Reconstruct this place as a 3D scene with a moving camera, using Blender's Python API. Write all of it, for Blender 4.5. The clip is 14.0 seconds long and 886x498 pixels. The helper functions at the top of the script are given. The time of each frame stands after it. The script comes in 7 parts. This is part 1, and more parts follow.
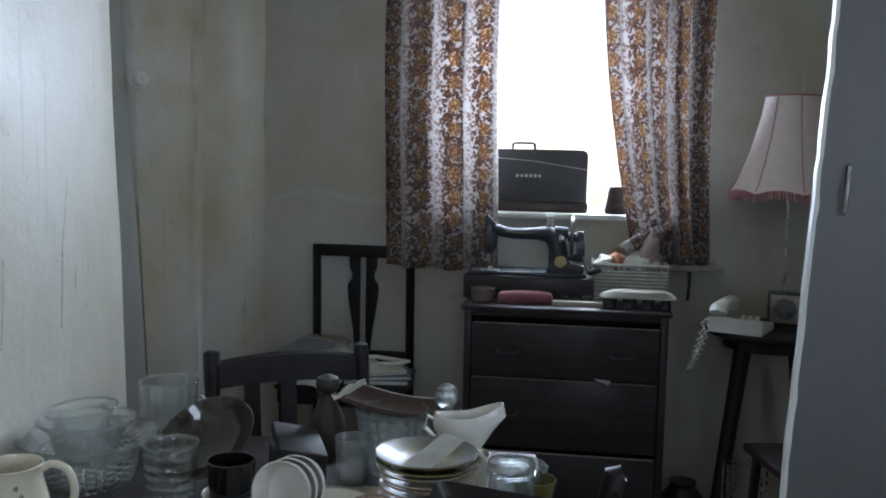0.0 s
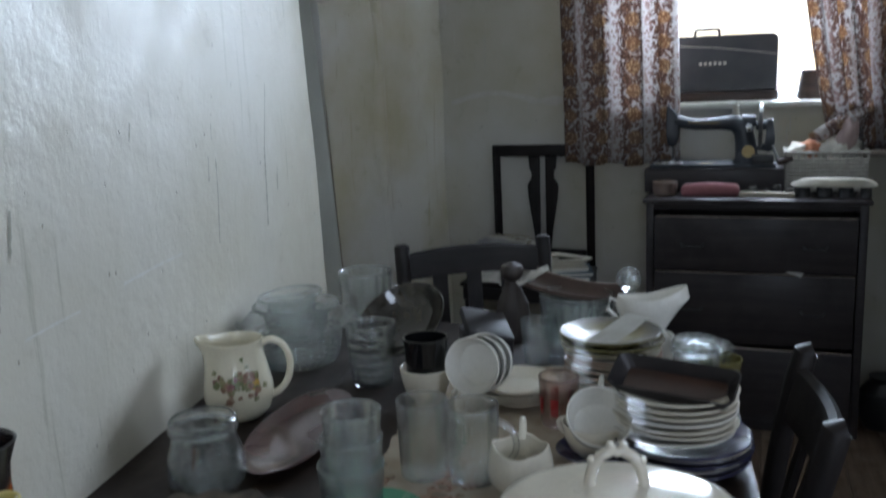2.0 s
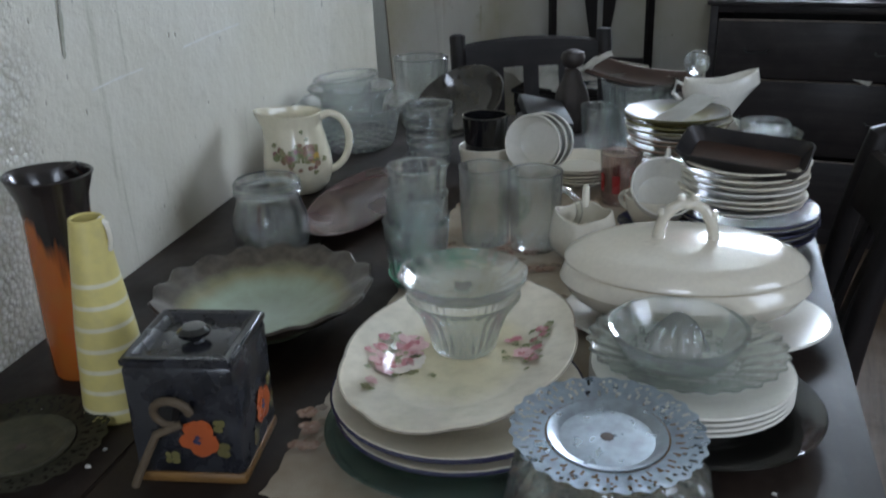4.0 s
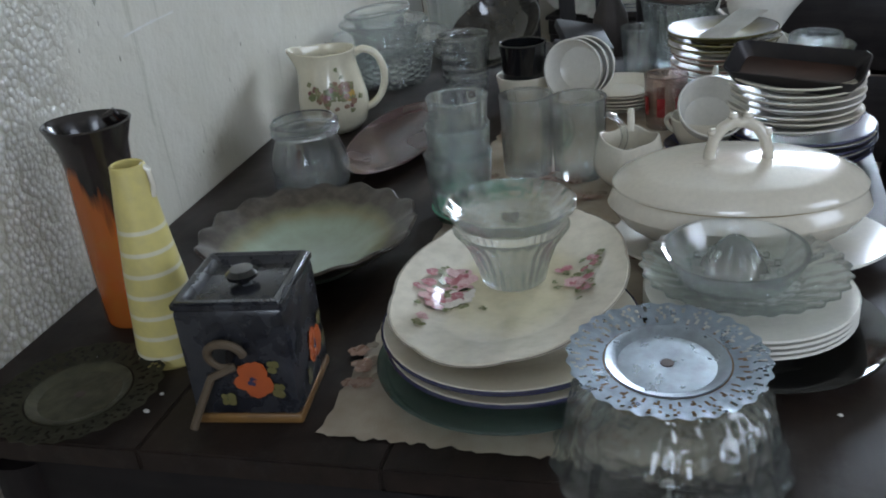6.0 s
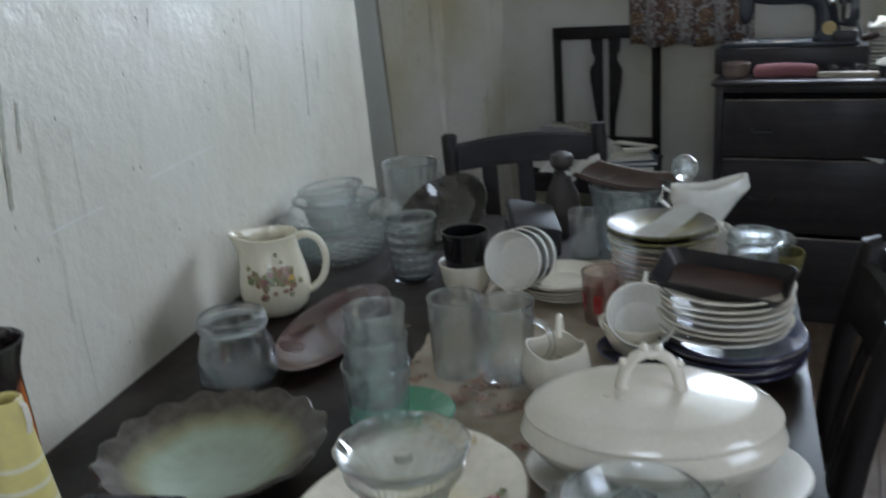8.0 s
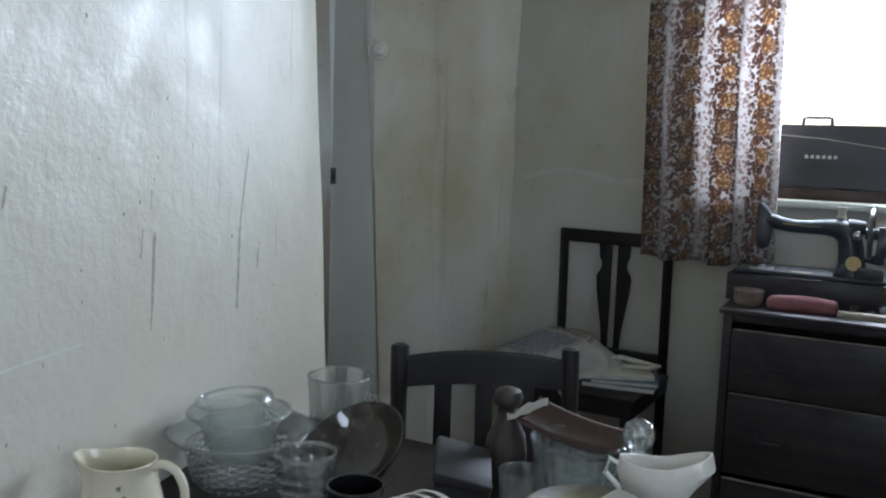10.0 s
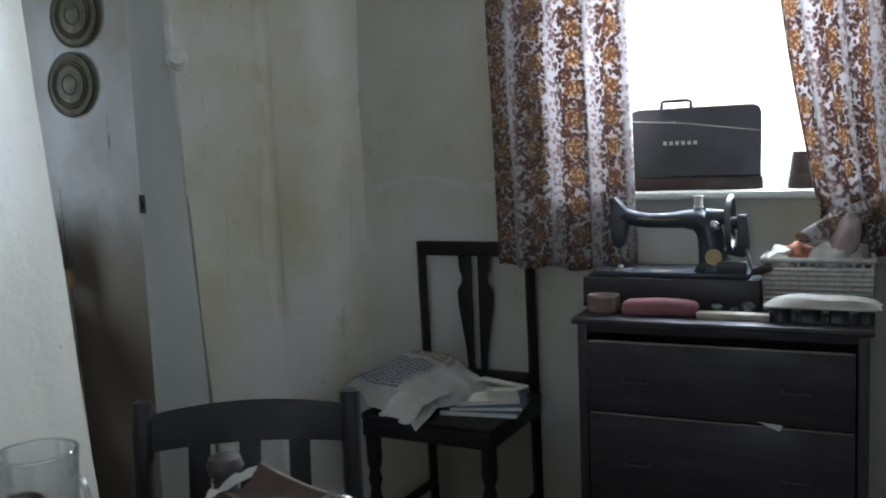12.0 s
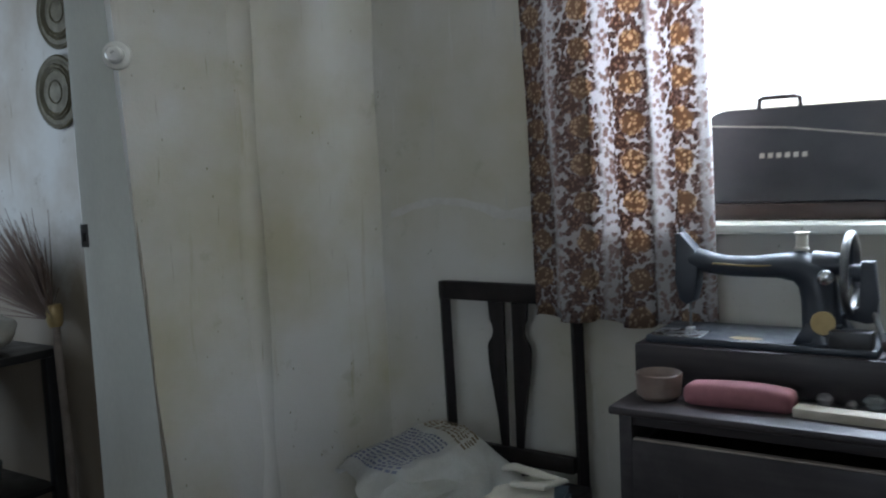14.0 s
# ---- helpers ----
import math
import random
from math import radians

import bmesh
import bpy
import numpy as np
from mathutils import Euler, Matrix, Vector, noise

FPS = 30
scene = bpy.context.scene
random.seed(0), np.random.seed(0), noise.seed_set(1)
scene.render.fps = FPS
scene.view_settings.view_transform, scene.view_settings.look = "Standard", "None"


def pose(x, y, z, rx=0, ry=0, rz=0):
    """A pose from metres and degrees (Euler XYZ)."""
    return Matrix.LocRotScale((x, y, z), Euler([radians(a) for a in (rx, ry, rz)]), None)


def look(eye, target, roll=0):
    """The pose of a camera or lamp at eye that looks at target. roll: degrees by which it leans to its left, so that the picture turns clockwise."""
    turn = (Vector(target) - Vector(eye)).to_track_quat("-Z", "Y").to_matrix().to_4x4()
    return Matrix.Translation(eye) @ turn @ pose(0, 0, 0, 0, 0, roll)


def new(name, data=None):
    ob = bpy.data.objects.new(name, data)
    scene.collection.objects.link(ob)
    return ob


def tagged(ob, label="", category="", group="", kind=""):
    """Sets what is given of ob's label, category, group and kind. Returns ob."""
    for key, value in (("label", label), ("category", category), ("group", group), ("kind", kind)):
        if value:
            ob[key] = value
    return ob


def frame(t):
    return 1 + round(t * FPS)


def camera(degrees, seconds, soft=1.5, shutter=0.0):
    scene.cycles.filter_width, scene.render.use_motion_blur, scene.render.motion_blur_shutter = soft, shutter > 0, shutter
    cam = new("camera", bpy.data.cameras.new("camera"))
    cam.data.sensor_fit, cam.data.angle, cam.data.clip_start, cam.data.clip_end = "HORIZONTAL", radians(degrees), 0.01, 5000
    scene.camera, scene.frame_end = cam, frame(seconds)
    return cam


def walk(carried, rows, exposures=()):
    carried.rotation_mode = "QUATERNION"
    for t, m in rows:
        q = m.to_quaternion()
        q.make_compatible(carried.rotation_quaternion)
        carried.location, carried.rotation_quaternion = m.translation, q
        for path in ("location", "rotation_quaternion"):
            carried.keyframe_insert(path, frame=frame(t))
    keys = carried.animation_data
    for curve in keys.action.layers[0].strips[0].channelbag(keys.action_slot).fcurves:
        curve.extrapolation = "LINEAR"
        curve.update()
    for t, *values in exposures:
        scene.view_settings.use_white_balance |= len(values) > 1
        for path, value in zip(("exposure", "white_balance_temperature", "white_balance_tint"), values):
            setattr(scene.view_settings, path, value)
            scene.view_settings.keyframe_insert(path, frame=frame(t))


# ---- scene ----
cam = camera(54.0, 14.0, soft=1.9, shutter=0.5)
PATH = [
    (0, (1.125, -0.035, 1.399), (0.839, 1.936, 1.218), 1.2),
    (0.5, (1.14, -0.041, 1.422), (0.841, 1.926, 1.222), 1.1),
    (1, (1.154, -0.065, 1.413), (0.806, 1.893, 1.198), 1.4),
    (1.5, (1.149, -0.073, 1.394), (0.674, 1.855, 1.152), 0.9),
    (2, (1.135, -0.086, 1.359), (0.457, 1.756, 0.978), -2.3),
    (2.5, (1.142, -0.085, 1.332), (0.554, 1.757, 0.821), -3.0),
    (3, (1.119, -0.102, 1.309), (0.467, 1.694, 0.715), -0.6),
    (3.5, (1.107, -0.109, 1.282), (0.394, 1.635, 0.613), -1.2),
    (4, (1.101, -0.11, 1.26), (0.366, 1.593, 0.511), -1.9),
    (4.2, (1.102, -0.114, 1.257), (0.364, 1.571, 0.472), -2.1),
    (6.3, (1.086, -0.096, 1.248), (0.283, 1.515, 0.376), -6.0),
    (6.5, (1.093, -0.093, 1.256), (0.295, 1.524, 0.391), -6.2),
    (7, (1.113, -0.081, 1.284), (0.349, 1.604, 0.524), -4.9),
    (7.5, (1.136, -0.06, 1.313), (0.403, 1.68, 0.654), -3.5),
    (8, (1.162, 0.007, 1.338), (0.343, 1.726, 0.724), -4.1),
    (8.5, (1.2, 0.115, 1.379), (0.181, 1.758, 0.864), -5.2),
    (9, (1.238, 0.255, 1.398), (0.273, 1.941, 0.923), -2.5),
    (9.2, (1.229, 0.281, 1.405), (0.289, 1.991, 0.968), 1.1),
    (11.3, (1.284, 0.626, 1.362), (0.447, 2.436, 1.213), -0.7),
    (11.5, (1.339, 0.697, 1.362), (0.489, 2.5, 1.197), -2.2),
    (12, (1.451, 0.826, 1.364), (0.605, 2.626, 1.156), -2.3),
    (12.5, (1.445, 0.983, 1.353), (0.625, 2.785, 1.069), -1.3),
    (13, (1.376, 1.2, 1.385), (0.616, 3.031, 1.122), 0.0),
    (13.5, (1.376, 1.337, 1.395), (0.468, 3.113, 1.249), -0.6),
    (14, (1.432, 1.599, 1.381), (0.314, 3.248, 1.202), -2.6),
]
walk(cam, [(t, look(eye, target, roll)) for t, eye, target, roll in PATH],
     exposures=[(0, 0.44, 5820, 9), (2, 0.52, 5870, 9), (3, 0.76, 5930, 9), (6.5, 0.77, 6020, 9), (9, 0.78, 5990, 8), (11.5, 0.58, 5900, 9), (12.5, 0.86, 5900, 9), (14, 0.81, 5850, 9)])

# ---- light ----
world = bpy.data.worlds.new("sky")
scene.world = world
world.use_nodes = True
wn = world.node_tree.nodes
sky = wn.new("ShaderNodeTexSky")
sky.sky_type = 'NISHITA'
sky.sun_disc = False
sky.sun_elevation, sky.sun_rotation = radians(38), radians(10)
world.node_tree.links.new(sky.outputs[0], wn["Background"].inputs[0])
wn["Background"].inputs[1].default_value = 0.12


def area_lamp(name, m, sx, sy, watts, color):
    data = bpy.data.lights.new(name, "AREA")
    data.shape, data.size, data.size_y, data.energy, data.color = "RECTANGLE", sx, sy, watts, color
    ob = new(name, data)
    ob.matrix_world = m
    return ob


sun = bpy.data.lights.new("sun", "SUN")
sun.energy, sun.angle, sun.color = 1.0, radians(14), (1.0, 0.96, 0.9)
new("sun", sun).matrix_world = look((0, 0, 0), (-0.12, -0.7, -0.55))
# daylight of the overcast sky in the window's opening
area_lamp("window_daylight", look((1.06, 4.24, 1.74), (0.8, 0.6, 0.98)), 1.5, 1.5, 230, (0.79, 0.885, 1.0))
# fill lamps in openings added behind and in the right-hand wall, both unseen
area_lamp("rear_fill", look((1.55, -2.19, 1.65), (0.75, 1.2, 0.8)), 0.9, 1.0, 13, (0.86, 0.91, 1.0))
area_lamp("side_fill", look((2.84, 0.5, 1.6), (0.0, 0.7, 0.9)), 0.9, 1.0, 9, (0.85, 0.90, 1.0))
# daylight in the unseen window of the next space
area_lamp("next_window_daylight", look((-2.60, 2.2, 1.6), (-0.6, 2.9, 1.2)), 0.9, 1.0, 11, (0.80, 0.89, 1.0))

# ---- materials ----


def nodes_of(name):
    m = bpy.data.materials.new(name)
    m.use_nodes = True
    t = m.node_tree
    return m, t, t.nodes["Principled BSDF"]


def add(t, kind, **kw):
    n = t.nodes.new(kind)
    for k, v in kw.items():
        n.inputs[k.replace("_", " ")].default_value = v
    return n


def mixed(t, fac, a, b, mode="MIX"):
    n = t.nodes.new("ShaderNodeMix")
    n.data_type, n.blend_type = "RGBA", mode
    for sock, v in ((n.inputs[0], fac), (n.inputs[6], a), (n.inputs[7], b)):
        if hasattr(v, "is_linked"):
            t.links.new(v, sock)
        else:
            sock.default_value = v if sock.type == "VALUE" else (*v[:3], 1)
    return n.outputs[2]


def ramp(t, src, lo, hi, a=0.0, b=1.0):
    n = t.nodes.new("ShaderNodeMapRange")
    t.links.new(src, n.inputs[0])
    for i, v in ((1, lo), (2, hi), (3, a), (4, b)):
        n.inputs[i].default_value = v
    return n.outputs[0]


def coords(t, scale=(1, 1, 1), which="Object"):
    c = t.nodes.new("ShaderNodeTexCoord")
    mp = t.nodes.new("ShaderNodeMapping")
    mp.inputs["Scale"].default_value = scale
    t.links.new(c.outputs[which], mp.inputs[0])
    return mp.outputs[0]


def noise_of(t, vec, scale, detail=4.0, rough=0.55):
    n = add(t, "ShaderNodeTexNoise", Scale=scale, Detail=detail, Roughness=rough)
    t.links.new(vec, n.inputs["Vector"])
    return n.outputs["Fac"]


def bumped(t, bsdf, height, strength, dist=0.002):
    b = add(t, "ShaderNodeBump", Strength=strength, Distance=dist)
    t.links.new(height, b.inputs["Height"])
    t.links.new(b.outputs[0], bsdf.inputs["Normal"])


def surface(name, base, other, rough=0.5, metal=0.0, scale=14, fine=160, stretch=(1, 1, 1), bump=0.15, coat=0.0, amount=0.8, rvar=0.12):
    """A plain surface with stains and grain at two scales."""
    m, t, b = nodes_of(name)
    v = coords(t, stretch)
    n1, n2 = noise_of(t, v, scale), noise_of(t, v, fine, 3)
    c = mixed(t, ramp(t, n1, 0.35, 0.7, 0, amount), base, other)
    c = mixed(t, ramp(t, n2, 0.3, 0.7, 0, 0.25), c, [x * 0.7 for x in base])
    t.links.new(c, b.inputs["Base Color"])
    t.links.new(ramp(t, n1, 0.3, 0.7, max(rough - rvar, 0.03), min(rough + rvar, 1)), b.inputs["Roughness"])
    b.inputs["Metallic"].default_value = metal
    b.inputs["Coat Weight"].default_value = coat
    b.inputs["Coat Roughness"].default_value = 0.12
    if bump:
        bumped(t, b, n2, bump, 0.0015)
    return m


def plaster(name, base, damp, streak, rough=0.5, pitted=0.0, gloss_bump=0.4, damp_amount=0.8, tide=None):
    """Old painted plaster: damp patches, run-down streaks, scratches and pits."""
    m, t, b = nodes_of(name)
    v = coords(t)
    big, mid, fine = noise_of(t, v, 1.6, 5), noise_of(t, v, 9, 6, 0.65), noise_of(t, v, 70, 4, 0.6)
    runs = noise_of(t, coords(t, (9, 9, 0.55)), 2.6, 6, 0.62)
    c = mixed(t, ramp(t, big, 0.42, 0.62, 0, damp_amount), base, damp)
    c = mixed(t, ramp(t, runs, 0.63, 0.72, 0, 0.6), c, streak)
    thin = noise_of(t, coords(t, (26, 26, 1.3)), 2.2, 3, 0.5)
    gated = t.nodes.new("ShaderNodeMath")
    gated.operation = "MULTIPLY"
    t.links.new(ramp(t, thin, 0.66, 0.74, 0, 0.8), gated.inputs[0])
    t.links.new(ramp(t, noise_of(t, v, 5.5, 3), 0.52, 0.62), gated.inputs[1])
    c = mixed(t, gated.outputs[0], c, [x * 0.7 for x in streak])
    c = mixed(t, ramp(t, mid, 0.62, 0.72, 0, 0.35), c, [x * 0.72 for x in damp])
    vo = add(t, "ShaderNodeTexVoronoi", Scale=38.0, Randomness=1.0)
    t.links.new(coords(t, (1, 1, 0.6)), vo.inputs["Vector"])
    chips = ramp(t, vo.outputs["Distance"], 0.06, 0.12, 1, 0)
    gate = ramp(t, mid, 0.52, 0.58)
    mul = t.nodes.new("ShaderNodeMath")
    mul.operation = "MULTIPLY"
    t.links.new(chips, mul.inputs[0])
    t.links.new(gate, mul.inputs[1])
    c = mixed(t, mul.outputs[0], c, [x * 0.55 for x in damp])
    extra = None
    if tide:
        # rising-damp stain with a wavering upper edge
        sz = t.nodes.new("ShaderNodeSeparateXYZ")
        t.links.new(v, sz.inputs[0])
        tz = t.nodes.new("ShaderNodeMath")
        tz.operation = "MULTIPLY_ADD"
        t.links.new(mid, tz.inputs[0])
        tz.inputs[1].default_value = 0.5
        t.links.new(sz.outputs[2], tz.inputs[2])
        c = mixed(t, ramp(t, tz.outputs[0], tide + 0.1, tide + 0.4, 0.85, 0), c, streak)
    if pitted:
        # crumbling sandy patch at the near, low end of the wall
        sep = t.nodes.new("ShaderNodeSeparateXYZ")
        t.links.new(v, sep.inputs[0])
        sh = t.nodes.new("ShaderNodeMath")
        sh.operation = "MULTIPLY_ADD"
        t.links.new(mid, sh.inputs[0])
        sh.inputs[1].default_value = 0.5
        t.links.new(sep.outputs[1], sh.inputs[2])
        patch = ramp(t, sh.outputs[0], 0.78, 0.98, 1, 0)
        grit = add(t, "ShaderNodeTexVoronoi", Scale=120.0)
        t.links.new(v, grit.inputs["Vector"])
        c = mixed(t, patch, c, mixed(t, ramp(t, grit.outputs["Distance"], 0.2, 0.6), (0.54, 0.52, 0.48), (0.38, 0.35, 0.28)))
        ex = t.nodes.new("ShaderNodeMath")
        ex.operation = "MULTIPLY"
        t.links.new(grit.outputs["Distance"], ex.inputs[0])
        t.links.new(patch, ex.inputs[1])
        extra = ex.outputs[0]
    t.links.new(c, b.inputs["Base Color"])
    t.links.new(ramp(t, mid, 0.3, 0.7, rough - 0.12, rough + 0.15), b.inputs["Roughness"])
    h = t.nodes.new("ShaderNodeMath")
    h.operation = "MULTIPLY_ADD"
    t.links.new(mid, h.inputs[0])
    h.inputs[1].default_value = 3.0
    t.links.new(ramp(t, fine, 0, 1, 0, 0.35), h.inputs[2])
    h2 = t.nodes.new("ShaderNodeMath")
    h2.operation = "SUBTRACT"
    t.links.new(h.outputs[0], h2.inputs[0])
    t.links.new(mul.outputs[0], h2.inputs[1])
    top = h2.outputs[0]
    if extra is not None:
        h3 = t.nodes.new("ShaderNodeMath")
        h3.operation = "MULTIPLY_ADD"
        t.links.new(extra, h3.inputs[0])
        h3.inputs[1].default_value = -1.6
        t.links.new(top, h3.inputs[2])
        top = h3.outputs[0]
    bumped(t, b, top, gloss_bump, 0.004)
    return m


def wood(name, dark, light, rough=0.35, coat=0.2, axis=2, scale=1.0, bump=0.2, dust=None):
    m, t, b = nodes_of(name)
    s = [14 * scale] * 3
    s[axis] = 1.1 * scale
    g = noise_of(t, coords(t, s), 3.0, 6, 0.6)
    w = noise_of(t, coords(t), 7 * scale, 4)
    c = mixed(t, ramp(t, g, 0.3, 0.7), dark, light)
    c = mixed(t, ramp(t, w, 0.5, 0.75, 0, 0.6), c, [x * 0.6 for x in dark])
    if dust:
        c = mixed(t, ramp(t, noise_of(t, coords(t), 26, 6, 0.7), 0.52, 0.75, 0, 0.35), c, dust)
    t.links.new(c, b.inputs["Base Color"])
    t.links.new(ramp(t, w, 0.3, 0.7, rough - 0.1, rough + 0.15), b.inputs["Roughness"])
    b.inputs["Coat Weight"].default_value = coat
    b.inputs["Specular IOR Level"].default_value = 0.28
    b.inputs["Coat Roughness"].default_value = 0.25
    bumped(t, b, g, bump, 0.001)
    return m


def glass_mat(name, color=(0.985, 0.995, 0.992), rough=0.02, film=0.02, ior=1.5, facets=0.0, bend=0.55):
    """Clear glass with a pale film, part dust and part painted-in glow; facets gives the cut pattern of pressed glass,
    bend the share that refracts.
    """
    m, t, b = nodes_of(name)
    t.nodes.remove(b)

    def mix(fac, a, c):
        n = t.nodes.new("ShaderNodeMixShader")
        if hasattr(fac, "is_linked"):
            t.links.new(fac, n.inputs[0])
        else:
            n.inputs[0].default_value = fac
        t.links.new(a, n.inputs[1])
        t.links.new(c, n.inputs[2])
        return n.outputs[0]
    v = coords(t)
    bump = add(t, "ShaderNodeBump", Strength=0.1 + facets, Distance=0.003)
    if facets:
        vo = add(t, "ShaderNodeTexVoronoi", Scale=75.0, Randomness=0.5)
        t.links.new(v, vo.inputs["Vector"])
        t.links.new(vo.outputs["Distance"], bump.inputs["Height"])
    else:
        t.links.new(noise_of(t, v, 38, 2), bump.inputs["Height"])
    tr = t.nodes.new("ShaderNodeBsdfTransparent")
    tr.inputs[0].default_value = (*color, 1)
    rf = t.nodes.new("ShaderNodeBsdfGlass")
    rf.inputs["Color"].default_value = (*color, 1)
    rf.inputs["Roughness"].default_value = 0.0
    rf.inputs["IOR"].default_value = 1.45
    gl = t.nodes.new("ShaderNodeBsdfGlossy")
    gl.inputs["Roughness"].default_value = rough
    lw = t.nodes.new("ShaderNodeLayerWeight")
    lw.inputs[0].default_value = 0.5
    pw = t.nodes.new("ShaderNodeMath")
    pw.operation = "POWER"
    t.links.new(lw.outputs["Facing"], pw.inputs[0])
    pw.inputs[1].default_value = 4.0
    shine = ramp(t, pw.outputs[0], 0, 1, 0.19 * (ior - 1), 0.95)
    for n in (gl, rf, lw):
        t.links.new(bump.outputs[0], n.inputs["Normal"])
    core = mix(bend, mix(shine, tr.outputs[0], gl.outputs[0]), rf.outputs[0])
    # pale scattering film: a trace of dust, set to lift the glass's brightness
    di = t.nodes.new("ShaderNodeBsdfTranslucent")
    df = t.nodes.new("ShaderNodeBsdfDiffuse")
    for n in (di, df):
        n.inputs[0].default_value = (0.8 * color[0], 0.85 * color[1], 0.88 * color[2], 1)
    dust = mix(0.5, di.outputs[0], df.outputs[0])
    out = mix(ramp(t, noise_of(t, v, 22, 5), 0.35, 0.75, film * 0.4, film * 1.8), core, dust)
    t.links.new(out, t.nodes["Material Output"].inputs[0])
    return m


M = {}
M["wall_white"] = plaster("partition_plaster", (0.555, 0.525, 0.455), (0.46, 0.42, 0.315), (0.25, 0.245, 0.16), 0.44, pitted=1.0, gloss_bump=0.5, damp_amount=0.5)
M["wall_damp"] = plaster("damp_plaster", (0.53, 0.51, 0.46), (0.40, 0.355, 0.22), (0.35, 0.30, 0.19), 0.6, gloss_bump=0.25)
M["wall_back"] = plaster("back_plaster", (0.50, 0.485, 0.445), (0.40, 0.365, 0.26), (0.55, 0.54, 0.52), 0.65, gloss_bump=0.2)
M["wall_stained"] = plaster("stained_plaster", (0.55, 0.55, 0.52), (0.34, 0.28, 0.20), (0.24, 0.19, 0.13), 0.65, gloss_bump=0.3, tide=1.15)
M["ceiling"] = plaster("ceiling_paint", (0.66, 0.65, 0.60), (0.55, 0.52, 0.42), (0.5, 0.46, 0.36), 0.7)
M["white_gloss"] = surface("white_gloss_paint", (0.70, 0.71, 0.66), (0.56, 0.57, 0.52), 0.45, scale=5, bump=0.25, stretch=(1, 1, 0.3))
# shade on the pale door's face is put into this dark grey
M["cup_paint"] = surface("shaded_door_paint", (0.13, 0.133, 0.132), (0.10, 0.102, 0.10), 0.42, scale=4, bump=0.2)
M["floor"] = wood("worn_floorboards", (0.06, 0.04, 0.026), (0.14, 0.095, 0.065), 0.55, 0.05, 1, 1.0, 0.3, (0.18, 0.15, 0.12))
M["dark_wood"] = wood("dark_stained_oak", (0.007, 0.0055, 0.0055), (0.017, 0.013, 0.012), 0.55, 0.03, 2)
M["dark_wood_x"] = wood("dark_stained_oak_across", (0.007, 0.0055, 0.0055), (0.017, 0.013, 0.012), 0.58, 0.02, 0)
M["table_wood"] = wood("dark_table_wood", (0.011, 0.007, 0.005), (0.026, 0.016, 0.011), 0.55, 0.03, 1, 1.0, 0.15, (0.06, 0.05, 0.045))
M["chest_wood"] = wood("dark_chest_wood", (0.019, 0.0155, 0.016), (0.037, 0.030, 0.030), 0.5, 0.06, 0, 1.0, 0.2, (0.05, 0.045, 0.042))
M["bare_edge"] = surface("worn_pale_edge", (0.30, 0.25, 0.21), (0.12, 0.09, 0.07), 0.5)
M["black_paint"] = surface("black_paint", (0.012, 0.012, 0.013), (0.03, 0.03, 0.03), 0.4)
M["japan"] = surface("black_japan_enamel", (0.012, 0.016, 0.024), (0.022, 0.027, 0.036), 0.5, scale=30, coat=0.12, bump=0.05)
M["gold"] = surface("gold_decal", (0.42, 0.31, 0.14), (0.20, 0.14, 0.06), 0.45, 0.4)
M["steel"] = surface("bright_steel", (0.55, 0.56, 0.57), (0.35, 0.35, 0.34), 0.28, 1.0, scale=40, bump=0.05)
M["dark_steel"] = surface("dull_steel", (0.18, 0.18, 0.18), (0.08, 0.08, 0.08), 0.42, 0.9, scale=40)
M["brass"] = surface("tarnished_brass", (0.115, 0.10, 0.055), (0.07, 0.06, 0.036), 0.6, 0.2, scale=30, bump=0.3)
M["porcelain_white"] = surface("white_porcelain", (0.70, 0.68, 0.62), (0.62, 0.58, 0.49), 0.2, scale=10, bump=0.0, amount=0.4, rvar=0.05)
M["pink_fabric"] = surface("pink_shade_fabric", (0.62, 0.53, 0.50), (0.54, 0.45, 0.42), 0.85, scale=30, fine=400)
M["fringe"] = surface("dusky_pink_fringe", (0.42, 0.20, 0.21), (0.32, 0.14, 0.15), 0.9)
M["phone"] = surface("ivory_plastic", (0.66, 0.65, 0.60), (0.56, 0.55, 0.50), 0.38, bump=0.05)
M["paper"] = surface("newsprint", (0.66, 0.65, 0.61), (0.55, 0.53, 0.47), 0.85, scale=20, bump=0.1)
M["ink_blue"] = surface("blue_ink", (0.12, 0.13, 0.20), (0.2, 0.2, 0.27), 0.8)
M["ink_brown"] = surface("brown_ink", (0.23, 0.17, 0.10), (0.15, 0.11, 0.07), 0.8)
M["blue_cloth"] = surface("faded_blue_card", (0.13, 0.17, 0.21), (0.08, 0.10, 0.13), 0.8)
M["case_body"] = surface("black_leathercloth", (0.026, 0.026, 0.031), (0.05, 0.047, 0.05), 0.38, scale=9, fine=500, bump=0.3)
M["case_base"] = wood("case_base_wood", (0.016, 0.010, 0.009), (0.045, 0.026, 0.02), 0.45, 0.1, 0)
M["letter"] = surface("worn_gilt_lettering", (0.50, 0.47, 0.40), (0.32, 0.29, 0.22), 0.5)
M["wicker"] = surface("white_wicker", (0.42, 0.40, 0.36), (0.28, 0.26, 0.23), 0.7, scale=40)
M["orange_cloth"] = surface("orange_cloth", (0.40, 0.16, 0.08), (0.26, 0.10, 0.06), 0.9)
M["dusky_cloth"] = surface("mauve_cloth", (0.36, 0.27, 0.26), (0.27, 0.2, 0.2), 0.9)
M["pink_case"] = surface("dusky_rose_fabric", (0.25, 0.095, 0.105), (0.17, 0.065, 0.07), 0.8)
